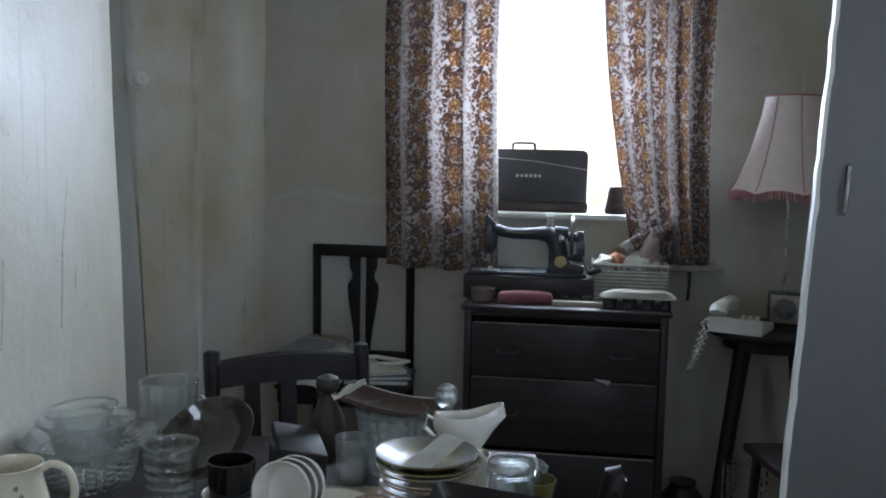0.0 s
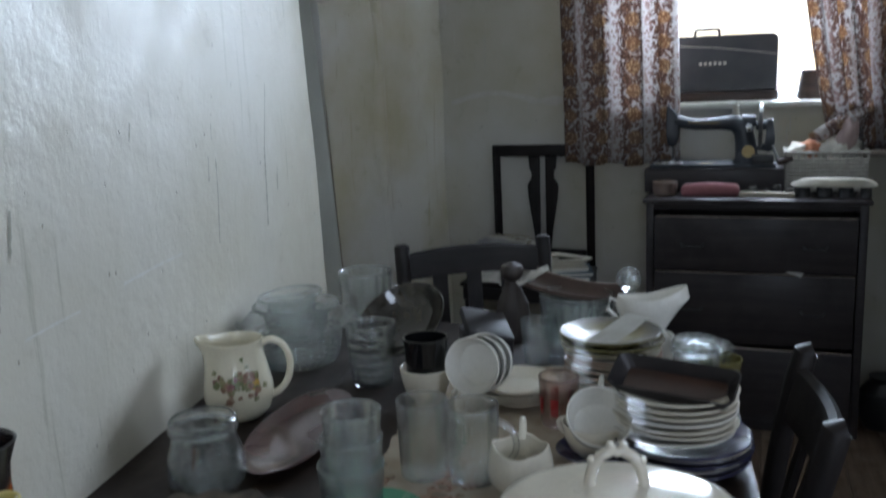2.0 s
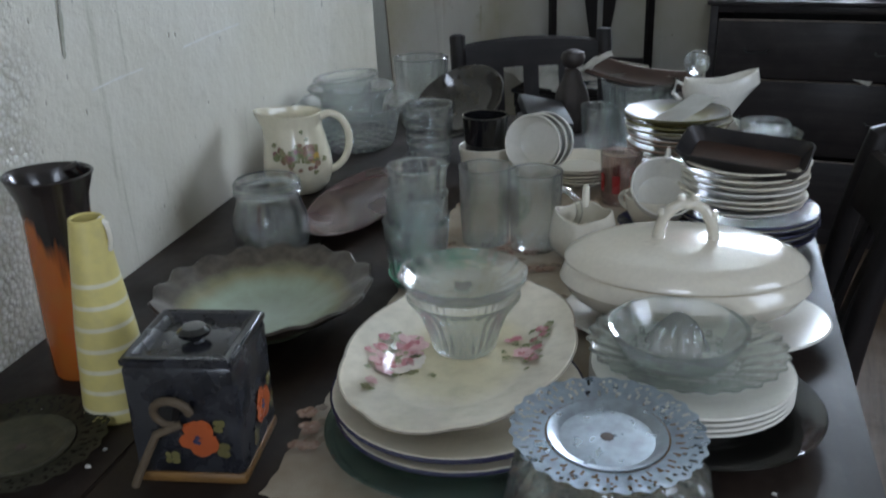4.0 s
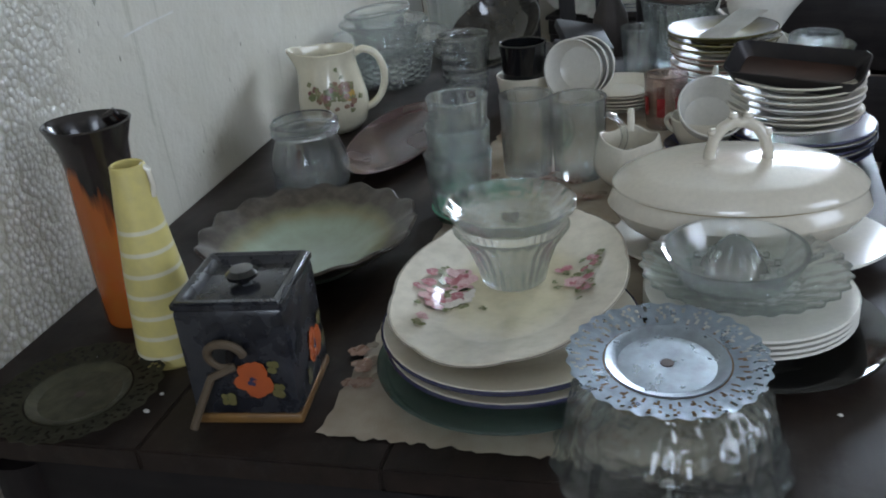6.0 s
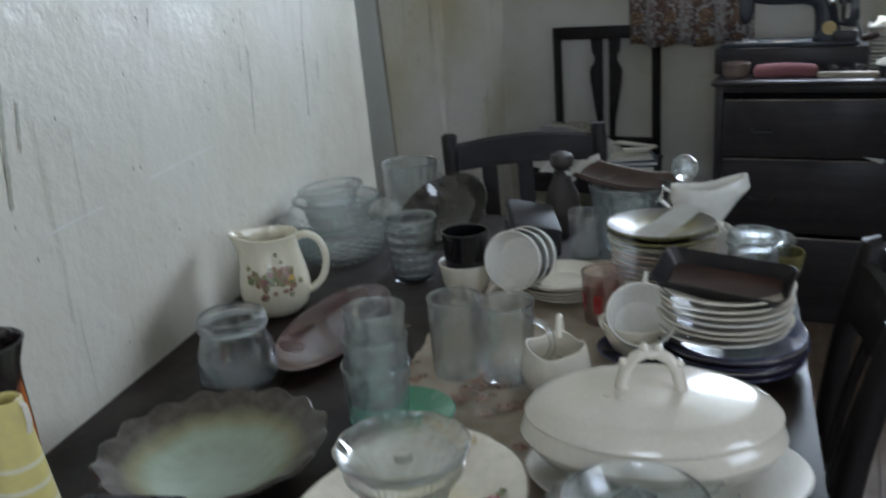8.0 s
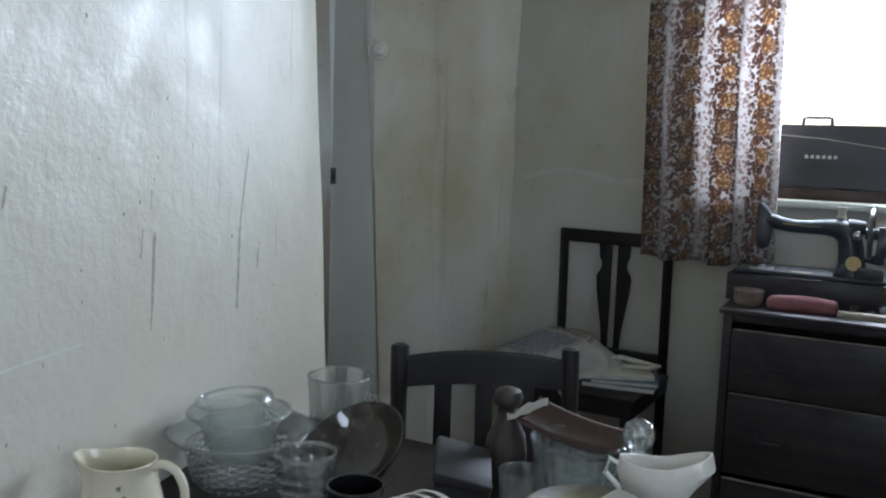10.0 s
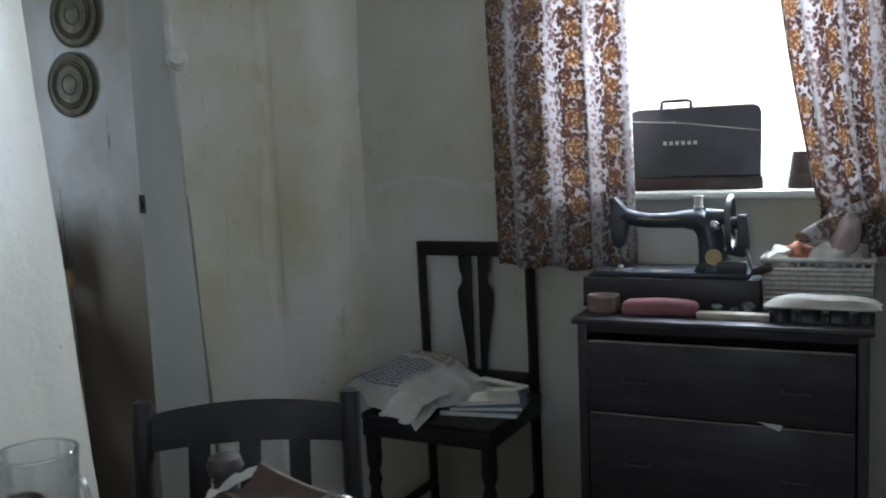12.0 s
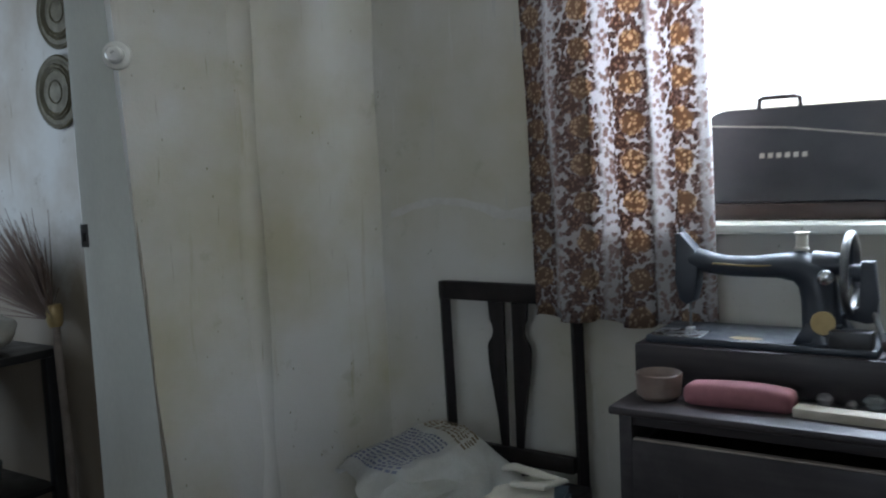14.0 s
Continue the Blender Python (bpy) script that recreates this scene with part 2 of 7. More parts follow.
M["cream_card"] = surface("cream_card", (0.60, 0.57, 0.49), (0.5, 0.46, 0.38), 0.7)
M["linen_card"] = surface("buff_card", (0.34, 0.30, 0.24), (0.24, 0.2, 0.15), 0.7)
M["broom"] = surface("brown_bristle", (0.13, 0.09, 0.07), (0.20, 0.14, 0.11), 0.9)
M["cream_cloth"] = surface("grubby_white_cloth", (0.5, 0.48, 0.43), (0.36, 0.33, 0.28), 0.9, scale=20)
M["clear_glass"] = glass_mat("clear_glass", (0.985, 0.997, 0.994), ior=1.6)
M["window_glass"] = glass_mat("window_glass", (1, 1, 1), 0.01, 0.005, 1.45, 0.0, 0.0)


def curtain_mat():
    """Cotton with trailing orange roses and brown leaves in vertical rows, laid out by the cloth's own coordinates."""
    m, t, b = nodes_of("floral_cotton")
    uv = t.nodes.new("ShaderNodeUVMap")
    sep = t.nodes.new("ShaderNodeSeparateXYZ")
    t.links.new(uv.outputs[0], sep.inputs[0])

    def op(kind, a, b_=None, c_=None):
        n = t.nodes.new("ShaderNodeMath")
        n.operation = kind
        for i, v in enumerate((a, b_, c_)):
            if v is None:
                continue
            if hasattr(v, "is_linked"):
                t.links.new(v, n.inputs[i])
            else:
                n.inputs[i].default_value = v
        return n.outputs[0]
    nz = add(t, "ShaderNodeTexNoise", Scale=30.0, Detail=3.0, Roughness=0.6)
    t.links.new(uv.outputs[0], nz.inputs["Vector"])
    vm = t.nodes.new("ShaderNodeVectorMath")
    vm.operation = "MULTIPLY_ADD"
    t.links.new(nz.outputs["Color"], vm.inputs[0])
    vm.inputs[1].default_value = (0.022, 0.022, 0.0)
    t.links.new(uv.outputs[0], vm.inputs[2])
    bent = vm.outputs[0]
    bs = t.nodes.new("ShaderNodeSeparateXYZ")
    t.links.new(bent, bs.inputs[0])

    def cell(src, period, shift):
        return op("MULTIPLY", op("SUBTRACT", op("FRACT", op("ADD", op("DIVIDE", src, period), shift)), 0.5), period)

    def hypot(a, c_):
        return op("SQRT", op("ADD", op("MULTIPLY", a, a), op("MULTIPLY", c_, c_)))
    leafn = noise_of(t, bent, 120, 4, 0.7)
    vl = add(t, "ShaderNodeTexVoronoi", Scale=75.0, Randomness=1.0)
    t.links.new(bent, vl.inputs["Vector"])
    spray = ramp(t, op("ADD", vl.outputs["Distance"], op("MULTIPLY", leafn, 0.6)), 0.74, 0.84, 1, 0)
    du, dv = cell(bs.outputs[0], 0.145, 0.0), cell(bs.outputs[1], 0.096, 0.0)
    r1 = hypot(du, dv)
    du2, dv2 = cell(bs.outputs[0], 0.145, 0.20), cell(bs.outputs[1], 0.096, 0.5)
    r2 = hypot(du2, dv2)
    side = op("ABSOLUTE", cell(bs.outputs[0], 0.145, 0.5))
    wreath = op("MULTIPLY", ramp(t, op("ABSOLUTE", op("ADD", du, 0.012)), 0.046, 0.060, 1, 0), ramp(t, op("ADD", vl.outputs["Distance"], op("MULTIPLY", leafn, 0.6)), 0.86, 0.96, 1, 0))
    vine = op("MULTIPLY", ramp(t, side, 0.018, 0.030, 1, 0), spray)
    cloth = mixed(t, ramp(t, noise_of(t, uv.outputs[0], 300, 2), 0.3, 0.7), (0.50, 0.48, 0.475), (0.40, 0.38, 0.375))
    brown = mixed(t, ramp(t, leafn, 0.4, 0.6), (0.085, 0.055, 0.05), (0.24, 0.165, 0.14))
    c = mixed(t, vine, cloth, (0.27, 0.20, 0.18))
    c = mixed(t, wreath, c, brown)
    vp = add(t, "ShaderNodeTexVoronoi", Scale=110.0, Randomness=1.0)
    t.links.new(bent, vp.inputs["Vector"])
    for r_, size, lo, hi in ((r1, 0.026, (0.21, 0.135, 0.09), (0.54, 0.40, 0.265)), (r2, 0.017, (0.13, 0.085, 0.07), (0.34, 0.23, 0.17))):
        petals = ramp(t, op("ADD", vp.outputs["Distance"], op("MULTIPLY", r_, -4.0)), 0.12, 0.45, 1, 0)
        c = mixed(t, ramp(t, op("ADD", r_, op("MULTIPLY", op("SUBTRACT", leafn, 0.5), 0.018)), size, size + 0.004, 1, 0), c, mixed(t, petals, lo, hi))
    t.links.new(c, b.inputs["Base Color"])
    b.inputs["Roughness"].default_value = 0.9
    tr = t.nodes.new("ShaderNodeBsdfTranslucent")
    t.links.new(c, tr.inputs[0])
    mx = t.nodes.new("ShaderNodeMixShader")
    mx.inputs[0].default_value = 0.5
    t.links.new(b.outputs[0], mx.inputs[1])
    t.links.new(tr.outputs[0], mx.inputs[2])
    t.links.new(mx.outputs[0], t.nodes["Material Output"].inputs[0])
    return m


M["curtain"] = curtain_mat()
M["scratch"] = surface("bare_plaster_scratch", (0.64, 0.63, 0.60), (0.56, 0.54, 0.49), 0.7)
M["run_stain"] = surface("mould_run", (0.29, 0.28, 0.21), (0.40, 0.385, 0.33), 0.6, scale=60)

# ---- mesh tools ----


def part(name, bm, material, parent=None, label="", smooth=35, m=None):
    """Link a bmesh as one mesh object under a thing or a part."""
    me = bpy.data.meshes.new(name)
    bmesh.ops.recalc_face_normals(bm, faces=bm.faces)
    bm.to_mesh(me)
    bm.free()
    if smooth:
        me.shade_smooth()
        me.set_sharp_from_angle(angle=radians(smooth))
    me.materials.append(M[material] if isinstance(material, str) else material)
    ob = new(name, me)
    if parent:
        ob.parent = parent
    if m is not None:
        ob.matrix_basis = m
    if label:
        ob["label"] = label
    if name.endswith("_print") or name in ("embroidery", "relief", "bristles", "fringe", "stain"):
        ob["kind"] = "stuff"
    return ob


def thing(name, m, label, category, group="", kind=""):
    ob = new(name)
    ob.empty_display_size = 0.05
    ob.matrix_basis = m
    return tagged(ob, label, category, group, kind)


def box(bm, x0, y0, z0, x1, y1, z1, bevel=0.0, m=None):
    vs = [bm.verts.new((x, y, z)) for z in (z0, z1) for y in (y0, y1) for x in (x0, x1)]
    fs = [bm.faces.new([vs[i] for i in f]) for f in ((0, 2, 3, 1), (4, 5, 7, 6), (0, 1, 5, 4), (2, 6, 7, 3), (0, 4, 6, 2), (1, 3, 7, 5))]
    if bevel:
        es = list({e for f in fs for e in f.edges})
        r = bmesh.ops.bevel(bm, geom=es, offset=bevel, segments=2, profile=0.5, affect="EDGES")
        vs = list({v for v in vs if v.is_valid} | {v for f in r["faces"] for v in f.verts})
    if m is not None:
        bmesh.ops.transform(bm, matrix=m, verts=vs)
    return bm


def boxed(*a, bevel=0.004, m=None):
    return box(bmesh.new(), *a, bevel=bevel, m=m)


def lathe(profile, n=40, wave=None, sx=1.0, sy=1.0, m=None, bm=None, spout=None):
    """A turned body from (radius, height) pairs. wave(angle, i) scales the radius; spout(angle, i) adds to the height."""
    bm = bm or bmesh.new()
    rings, made = [], []
    for i, (r, z) in enumerate(profile):
        if r < 1e-5:
            ring = [bm.verts.new((0, 0, z))]
        else:
            ring = []
            for k in range(n):
                a = 2 * math.pi * k / n
                w = wave(a, i) if wave else 1.0
                dz = spout(a, i) if spout else 0.0
                ring.append(bm.verts.new((r * w * sx * math.cos(a), r * w * sy * math.sin(a), z + dz)))
        rings.append(ring)
        made += ring
    for p, q in zip(rings, rings[1:]):
        if len(p) == 1 and len(q) == 1:
            continue
        for k in range(n):
            j = (k + 1) % n
            if len(p) == 1:
                bm.faces.new((p[0], q[k], q[j]))
            elif len(q) == 1:
                bm.faces.new((p[k], q[0], p[j]))
            else:
                bm.faces.new((p[k], q[k], q[j], p[j]))
    if m is not None:
        bmesh.ops.transform(bm, matrix=m, verts=made)
    return bm


def tube(points, radius, n=10, bm=None, flat=1.0, closed=False):
    """A round bar along points; radius is one number or one for each point."""
    bm = bm or bmesh.new()
    pts = [Vector(p) for p in points]
    rings = []
    side = Vector((0, 0, 1))
    for i, p in enumerate(pts):
        d = (pts[min(i + 1, len(pts) - 1)] - pts[max(i - 1, 0)]).normalized()
        if closed:
            d = (pts[(i + 1) % len(pts)] - pts[i - 1]).normalized()
        if abs(d.dot(side)) > 0.95:
            side = Vector((1, 0, 0)) if abs(d.x) < 0.9 else Vector((0, 1, 0))
        u = d.cross(side).normalized()
        v = d.cross(u)
        side = -v if v.dot(side) < 0 else v
        r = radius[i] if hasattr(radius, "__len__") else radius
        rings.append([bm.verts.new(p + u * r * math.cos(2 * math.pi * k / n) + side * r * flat * math.sin(2 * math.pi * k / n)) for k in range(n)])
    pairs = list(zip(rings, rings[1:])) + ([(rings[-1], rings[0])] if closed else [])
    for p, q in pairs:
        for k in range(n):
            j = (k + 1) % n
            bm.faces.new((p[k], p[j], q[j], q[k]))
    if not closed:
        bm.faces.new(rings[0])
        bm.faces.new(rings[-1])
    return bm


def bent(points, k=5):
    """A smooth path through points."""
    pts = [Vector(p) for p in points]
    out = []
    for i in range(len(pts) - 1):
        a, b, c, d = pts[max(i - 1, 0)], pts[i], pts[i + 1], pts[min(i + 2, len(pts) - 1)]
        for j in range(k):
            f = j / k
            out.append(0.5 * (2 * b + (c - a) * f + (2 * a - 5 * b + 4 * c - d) * f * f + (3 * b - a - 3 * c + d) * f ** 3))
    return out + [pts[-1]]


def slab(outline, depth, bm=None, m=None, bevel=0.0):
    """A board cut to an outline in x and z, with its thickness along y."""
    bm = bm or bmesh.new()
    a = [bm.verts.new((x, -depth / 2, z)) for x, z in outline]
    b = [bm.verts.new((x, depth / 2, z)) for x, z in outline]
    fs = [bm.faces.new(a), bm.faces.new(b[::-1])]
    for i in range(len(a)):
        j = (i + 1) % len(a)
        bm.faces.new((a[j], a[i], b[i], b[j]))
    if bevel:
        es = [e for f in fs for e in f.edges]
        bmesh.ops.bevel(bm, geom=es, offset=bevel, segments=2, profile=0.5, affect="EDGES")
    if m is not None:
        bmesh.ops.transform(bm, matrix=m, verts=bm.verts)
    return bm


def arc(cx, cy, r, a0, a1, n=8):
    return [(cx + r * math.cos(radians(a0 + (a1 - a0) * i / n)), cy + r * math.sin(radians(a0 + (a1 - a0) * i / n))) for i in range(n + 1)]


def wall(name, p, q, z0, z1, thick, material, label, lean=0.0, cuts=(14, 10), rough=0.004, start=None):
    """A wall from p to q in plan with its visible face on the right-hand side of p to q, its thickness behind it, and an uneven face."""
    bm = bmesh.new()
    p, q = Vector(p), Vector(q)
    d = (q - p)
    nrm = Vector((d.y, -d.x)).normalized()
    nx, nz = cuts
    front, back = [], []
    for k in range(nz + 1):
        z = z0 + (z1 - z0) * k / nz
        fr, bk = [], []
        for i in range(nx + 1):
            f = i / nx
            base = p + d * f
            if start:
                base = base + d.normalized() * (start[0] - start[1] * z) * (1 - f)
            if lean and i == nx:
                base = base - d.normalized() * lean * (z - z0)
            w = rough * noise.noise((base.x * 2.1, base.y * 2.1, z * 2.3)) * 2
            fr.append(bm.verts.new((*(base + nrm * w), z)))
            bk.append(bm.verts.new((*(base - nrm * thick), z)))
        front.append(fr)
        back.append(bk)
    for k in range(nz):
        for i in range(nx):
            bm.faces.new((front[k][i], front[k][i + 1], front[k + 1][i + 1], front[k + 1][i]))
            bm.faces.new((back[k][i + 1], back[k][i], back[k + 1][i], back[k + 1][i + 1]))
        bm.faces.new((front[k][nx], back[k][nx], back[k + 1][nx], front[k + 1][nx]))
        bm.faces.new((back[k][0], front[k][0], front[k + 1][0], back[k + 1][0]))
    for i in range(nx):
        bm.faces.new((front[nz][i], front[nz][i + 1], back[nz][i + 1], back[nz][i]))
        bm.faces.new((back[0][i], back[0][i + 1], front[0][i + 1], front[0][i]))
    ob = part(name, bm, material, smooth=40)
    return tagged(ob, label, "wall", kind="structure")


# ---- structure ----
TOP = 2.45
WALL_Y = 3.73
bm = bmesh.new()
box(bm, -2.6, -2.2, -0.12, 3.0, 4.1, -0.012)
floor = tagged(part("floor", bm, "floor", smooth=0), "worn dark wooden floorboards, dusty between the furniture", "floor", kind="structure")
plank = boxed(-0.068, -1.52, -0.012, 0.068, 1.52, 0.0, bevel=0.002)
plank_me = None
for i in range(40):
    for j in range(2):
        if plank_me is None:
            ob = part("plank", plank, "floor", floor, smooth=0)
            plank_me = ob.data
        else:
            ob = new("plank", plank_me)
            ob.parent = floor
        ob.location = (-2.5 + i * 0.1385, -0.57 + j * 3.044, 0)
bm = bmesh.new()
box(bm, -2.6, -2.2, TOP, 3.0, 4.1, TOP + 0.1)
tagged(part("ceiling", bm, "ceiling", smooth=0), "plain off-white painted ceiling with old stains", "ceiling", kind="structure")

P0 = (0.255 + 0.197 * 2.58, -2.1)
P1 = (-0.09, 2.235)


def partition():
    """The lit plaster partition beside the table; its free end leans and is rounded."""
    bm = bmesh.new()
    n, nz = 46, 24
    a, b = Vector(P0), Vector(P1)
    d = b - a
    nrm = Vector((d.y, -d.x)).normalized()
    grid = []
    for k in range(nz + 1):
        z = TOP * k / nz
        row = []
        end = b - d.normalized() * 0.105 * (z - 0.4)
        for i in range(n + 1):
            p = a + (end - a) * (i / n)
            w = 0.006 * noise.noise((p.y * 1.7, z * 1.9, 3.1)) + 0.0016 * noise.noise((p.y * 9, z * 9, 7.7))
            row.append((p + nrm * w, z))
        tip = end + d.normalized() * 0.012
        row.append((tip - nrm * 0.012, z))
        row.append((tip - nrm * 0.08, z))
        row.append((end - nrm * 0.092, z))
        row.append((a - nrm * 0.092, z))
        grid.append([bm.verts.new((p.x, p.y, zz)) for p, zz in row])
    for r, s in zip(grid, grid[1:]):
        for i in range(len(r)):
            j = (i + 1) % len(r)
            bm.faces.new((r[i], r[j], s[j], s[i]))
    bm.faces.new(grid[0])
    bm.faces.new(grid[-1])
    return tagged(part("wall_partition", bm, "wall_white", smooth=50), "glossy off-white plaster partition with stains, chips and run-down streaks", "wall", kind="structure")


PART = partition()


def wall_marks():
    """Old scratches and run-down stains on the partition, laid along the wall (metres along it, height)."""
    a, b = Vector(P0), Vector(P1)
    d = (b - a).normalized()
    nrm = Vector((d.y, -d.x))
    rng = random.Random(11)

    def at(s, z, up):
        p = a + d * s
        w = 0.006 * noise.noise((p.y * 1.7, z * 1.9, 3.1)) + 0.0016 * noise.noise((p.y * 9, z * 9, 7.7))
        p = p + nrm * (w + up)
        return (p.x, p.y, z)

    def ribbon(rows, half, material, name, ragged):
        bm = bmesh.new()
        last = None
        n = 14
        for (s0, z0), (s1, z1) in zip(rows, rows[1:]):
            for i in range(n + 1):
                f = i / n
                s, z = s0 + (s1 - s0) * f, z0 + (z1 - z0) * f
                hw = half * rng.uniform(1 - ragged, 1 + ragged)
                ln = Vector((s1 - s0, z1 - z0)).normalized()
                pair = [bm.verts.new(at(s - ln.y * hw, z + ln.x * hw, 0.0012)), bm.verts.new(at(s + ln.y * hw, z - ln.x * hw, 0.0012))]
                if last:
                    bm.faces.new((last[0], last[1], pair[1], pair[0]))
                last = pair
        part(name, bm, material, PART)
    for rows in (((2.954, 1.029), (3.02, 1.033), (3.093, 1.034)), ((3.225, 1.045), (3.328, 1.050), (3.445, 1.053))):
        ribbon(rows, 0.0016, "scratch", "scratch", 0.5)
    for rows, hw in ((((3.636, 1.216), (3.631, 1.127), (3.622, 1.04)), 0.0022), (((3.962, 1.368), (3.929, 1.213)), 0.0022), (((3.929, 1.213), (3.923, 1.14), (3.918, 1.028)), 0.0035),
                     (((3.601, 1.223), (3.594, 1.173)), 0.002), (((4.009, 1.16), (4.0, 1.103)), 0.002), (((2.93, 1.24), (2.918, 1.168), (2.908, 1.08)), 0.003),
                     (((2.955, 1.21), (2.944, 1.147)), 0.003), (((3.299, 1.309), (3.292, 1.277)), 0.002), (((3.628, 1.29), (3.625, 1.255)), 0.0015), (((4.001, 1.147), (3.998, 1.106)), 0.002)):
        ribbon(rows, hw, "run_stain", "stain", 0.6)


wall_marks()
JAMB = (-0.463, 3.016)
CORNER = (-0.235, WALL_Y)
wall("wall_left_far", JAMB, CORNER, 0, TOP, 0.25, "wall_damp", "damp-stained cream plaster wall with yellow patches", cuts=(16, 20), rough=0.012, start=(0.040, 0.042))
# raised ridge where two layers of plaster meet
mid = Vector(JAMB).lerp(Vector(CORNER), 0.42)
bm = bmesh.new()
d = (Vector(CORNER) - Vector(JAMB)).normalized()
tube([(mid.x - 0.030, mid.y + 0.006 + 0.004 * math.sin(z * 3), z) for z in [TOP * i / 20 for i in range(21)]], 0.046, 20, bm)
tagged(part("trim", bm, "wall_damp"), "rough rounded ridge in the damp plaster", "wall", kind="structure")

# back wall with the window opening
WX0, WX1, WZ0, WZ1 = 0.56, 1.56, 1.205, 2.3
for nm, (x0, x1, z0, z1) in {"wall_back": (-0.5, WX0, 0, TOP), "wall_back_right": (WX1, 3.0, 0, TOP),
                             "wall_back_under_window": (WX0, WX1, 0, WZ0), "wall_back_over_window": (WX0, WX1, WZ1, TOP)}.items():
    wall(nm, (x0, WALL_Y), (x1, WALL_Y), z0, z1, 0.36, "wall_back", "grubby cream plaster wall behind the chest", cuts=(12, 12), rough=0.004)
M["salts"] = surface("pale_salt_bloom", (0.525, 0.51, 0.475), (0.46, 0.44, 0.40), 0.8, scale=30)
bm = bmesh.new()
last = None
for i in range(41):
    f = i / 40
    x = -0.20 + 0.52 * f
    z = 1.252 + 0.04 * math.sin(math.pi * min(1, f * 1.3)) + 0.006 * noise.noise((x * 14, 0, 1))
    half = 0.010 + 0.016 * abs(noise.noise((x * 9, 2, 5)))
    y = WALL_Y - 0.0015 - 0.004 * noise.noise((x * 2.1, WALL_Y * 2.1, z * 2.3)) * 2
    pair = [bm.verts.new((x, y, z - half)), bm.verts.new((x, y, z + half))]
    if last:
        bm.faces.new((last[0], pair[0], pair[1], last[1]))
    last = pair
part("stain", bm, "salts", bpy.data.objects["wall_back"])
wall("wall_plaques", (-2.5, 3.40), (-0.52, 3.40), 0, TOP, 0.2, "wall_stained", "stained pale wall of the next space with brass plaques", cuts=(14, 12), rough=0.006)
def pierced_wall(name, x, ya, yb, o0, o1, z0, z1, thick, material, label):
    """A wall along y with one window opening, in four pieces."""
    s = 1 if yb > ya else -1
    o0, o1 = (o0, o1) if s > 0 else (o1, o0)
    for k, (p, q, a, b) in enumerate(((ya, o0, 0, TOP), (o1, yb, 0, TOP), (o0, o1, 0, z0), (o0, o1, z1, TOP))):
        wall(name, (x, p), (x, q), a, b, thick, material, label, cuts=(6, 6))


pierced_wall("wall_next_left", -2.5, -2.1, 3.40, 1.75, 2.65, 1.1, 2.1, 0.1, "wall_stained", "plain pale wall of the next space")
# openings in these two walls are added, unseen, to let the fill lamps in
pierced_wall("wall_right", 2.75, 4.0, -2.1, 0.05, 0.95, 1.1, 2.1, 0.1, "wall_back", "plain cream plaster wall")
for xa, xb, za, zb in ((2.9, 2.0, 0, TOP), (1.1, -2.6, 0, TOP), (2.0, 1.1, 0, 1.15), (2.0, 1.1, 2.15, TOP)):
    wall("wall_behind", (xa, -2.1), (xb, -2.1), za, zb, 0.1, "wall_back", "plain cream plaster wall", cuts=(6, 6))


def door_jamb():
    """White-painted jamb board at the opening to the next space."""
    jx0, jy0 = -0.612, 2.945
    ang = math.degrees(math.atan2(3.016 - jy0, -0.463 - jx0))
    m = pose(jx0, jy0, 0, 0, 0, ang)
    w = math.hypot(-0.463 - jx0, 3.016 - jy0)
    j = thing("door_1", m, "white-painted wooden door jamb with a small latch plate", "door frame", kind="structure")
    bm = bmesh.new()
    box(bm, 0, 0, 0, w, 0.045, TOP, bevel=0.004)
    for v in bm.verts:
        v.co.x += (0.040 - 0.042 * v.co.z) * v.co.x / w
    part("jamb", bm, "white_gloss", j)
    bm = boxed(w + 0.001, -0.006, 0, w + 0.006, 0.03, TOP, bevel=0.001)
    for v in bm.verts:
        v.co.x += 0.040 - 0.042 * v.co.z
    part("jamb_edge", bm, "linen_card", j, "dirty brown gap line")
    part("latch_plate", boxed(-0.002, -0.004, 1.225, 0.018, 0.0, 1.285, bevel=0.001), "dark_steel", j)
    # no real hole: a black block paints in its shade
    part("latch_hole_dark", boxed(0.004, -0.006, 1.24, 0.013, -0.0035, 1.262, bevel=0.001), "black_paint", j)
    return j


door_jamb()
sw = thing("ceiling_switch", pose(-0.440, 2.968, 1.70, 90, 0, 40), "round white bakelite switch on the plaster edge", "switch")
part("switch_base", lathe([(0, 0), (0.036, 0), (0.034, 0.012), (0.028, 0.016), (0, 0.016)], 28), "porcelain_white", sw)
part("switch_cap", lathe([(0.022, 0.016), (0.021, 0.036), (0.016, 0.042), (0.006, 0.043), (0.005, 0.038), (0, 0.038)], 28), "porcelain_white", sw)

# window
win = thing("window_1", pose(WX0, WALL_Y + 0.30, WZ0), "white-framed window with daylight behind it", "window", kind="structure")
W, H = WX1 - WX0, WZ1 - WZ0
for nm, b in {"window_frame": (0, 0, 0, W, 0.05, 0.05), "window_frame_top": (0, 0, H - 0.05, W, 0.05, H), "window_frame_left": (0, 0, 0.05, 0.05, 0.05, H - 0.05),
              "window_frame_right": (W - 0.05, 0, 0.05, W, 0.05, H - 0.05)}.items():
    part("window_frame", boxed(*b, bevel=0.003), "white_gloss", win)
pane = part("pane", boxed(0.05, 0.02, 0.05, W - 0.05, 0.024, H - 0.05, bevel=0), "window_glass", win, smooth=0)
pane.visible_shadow = False
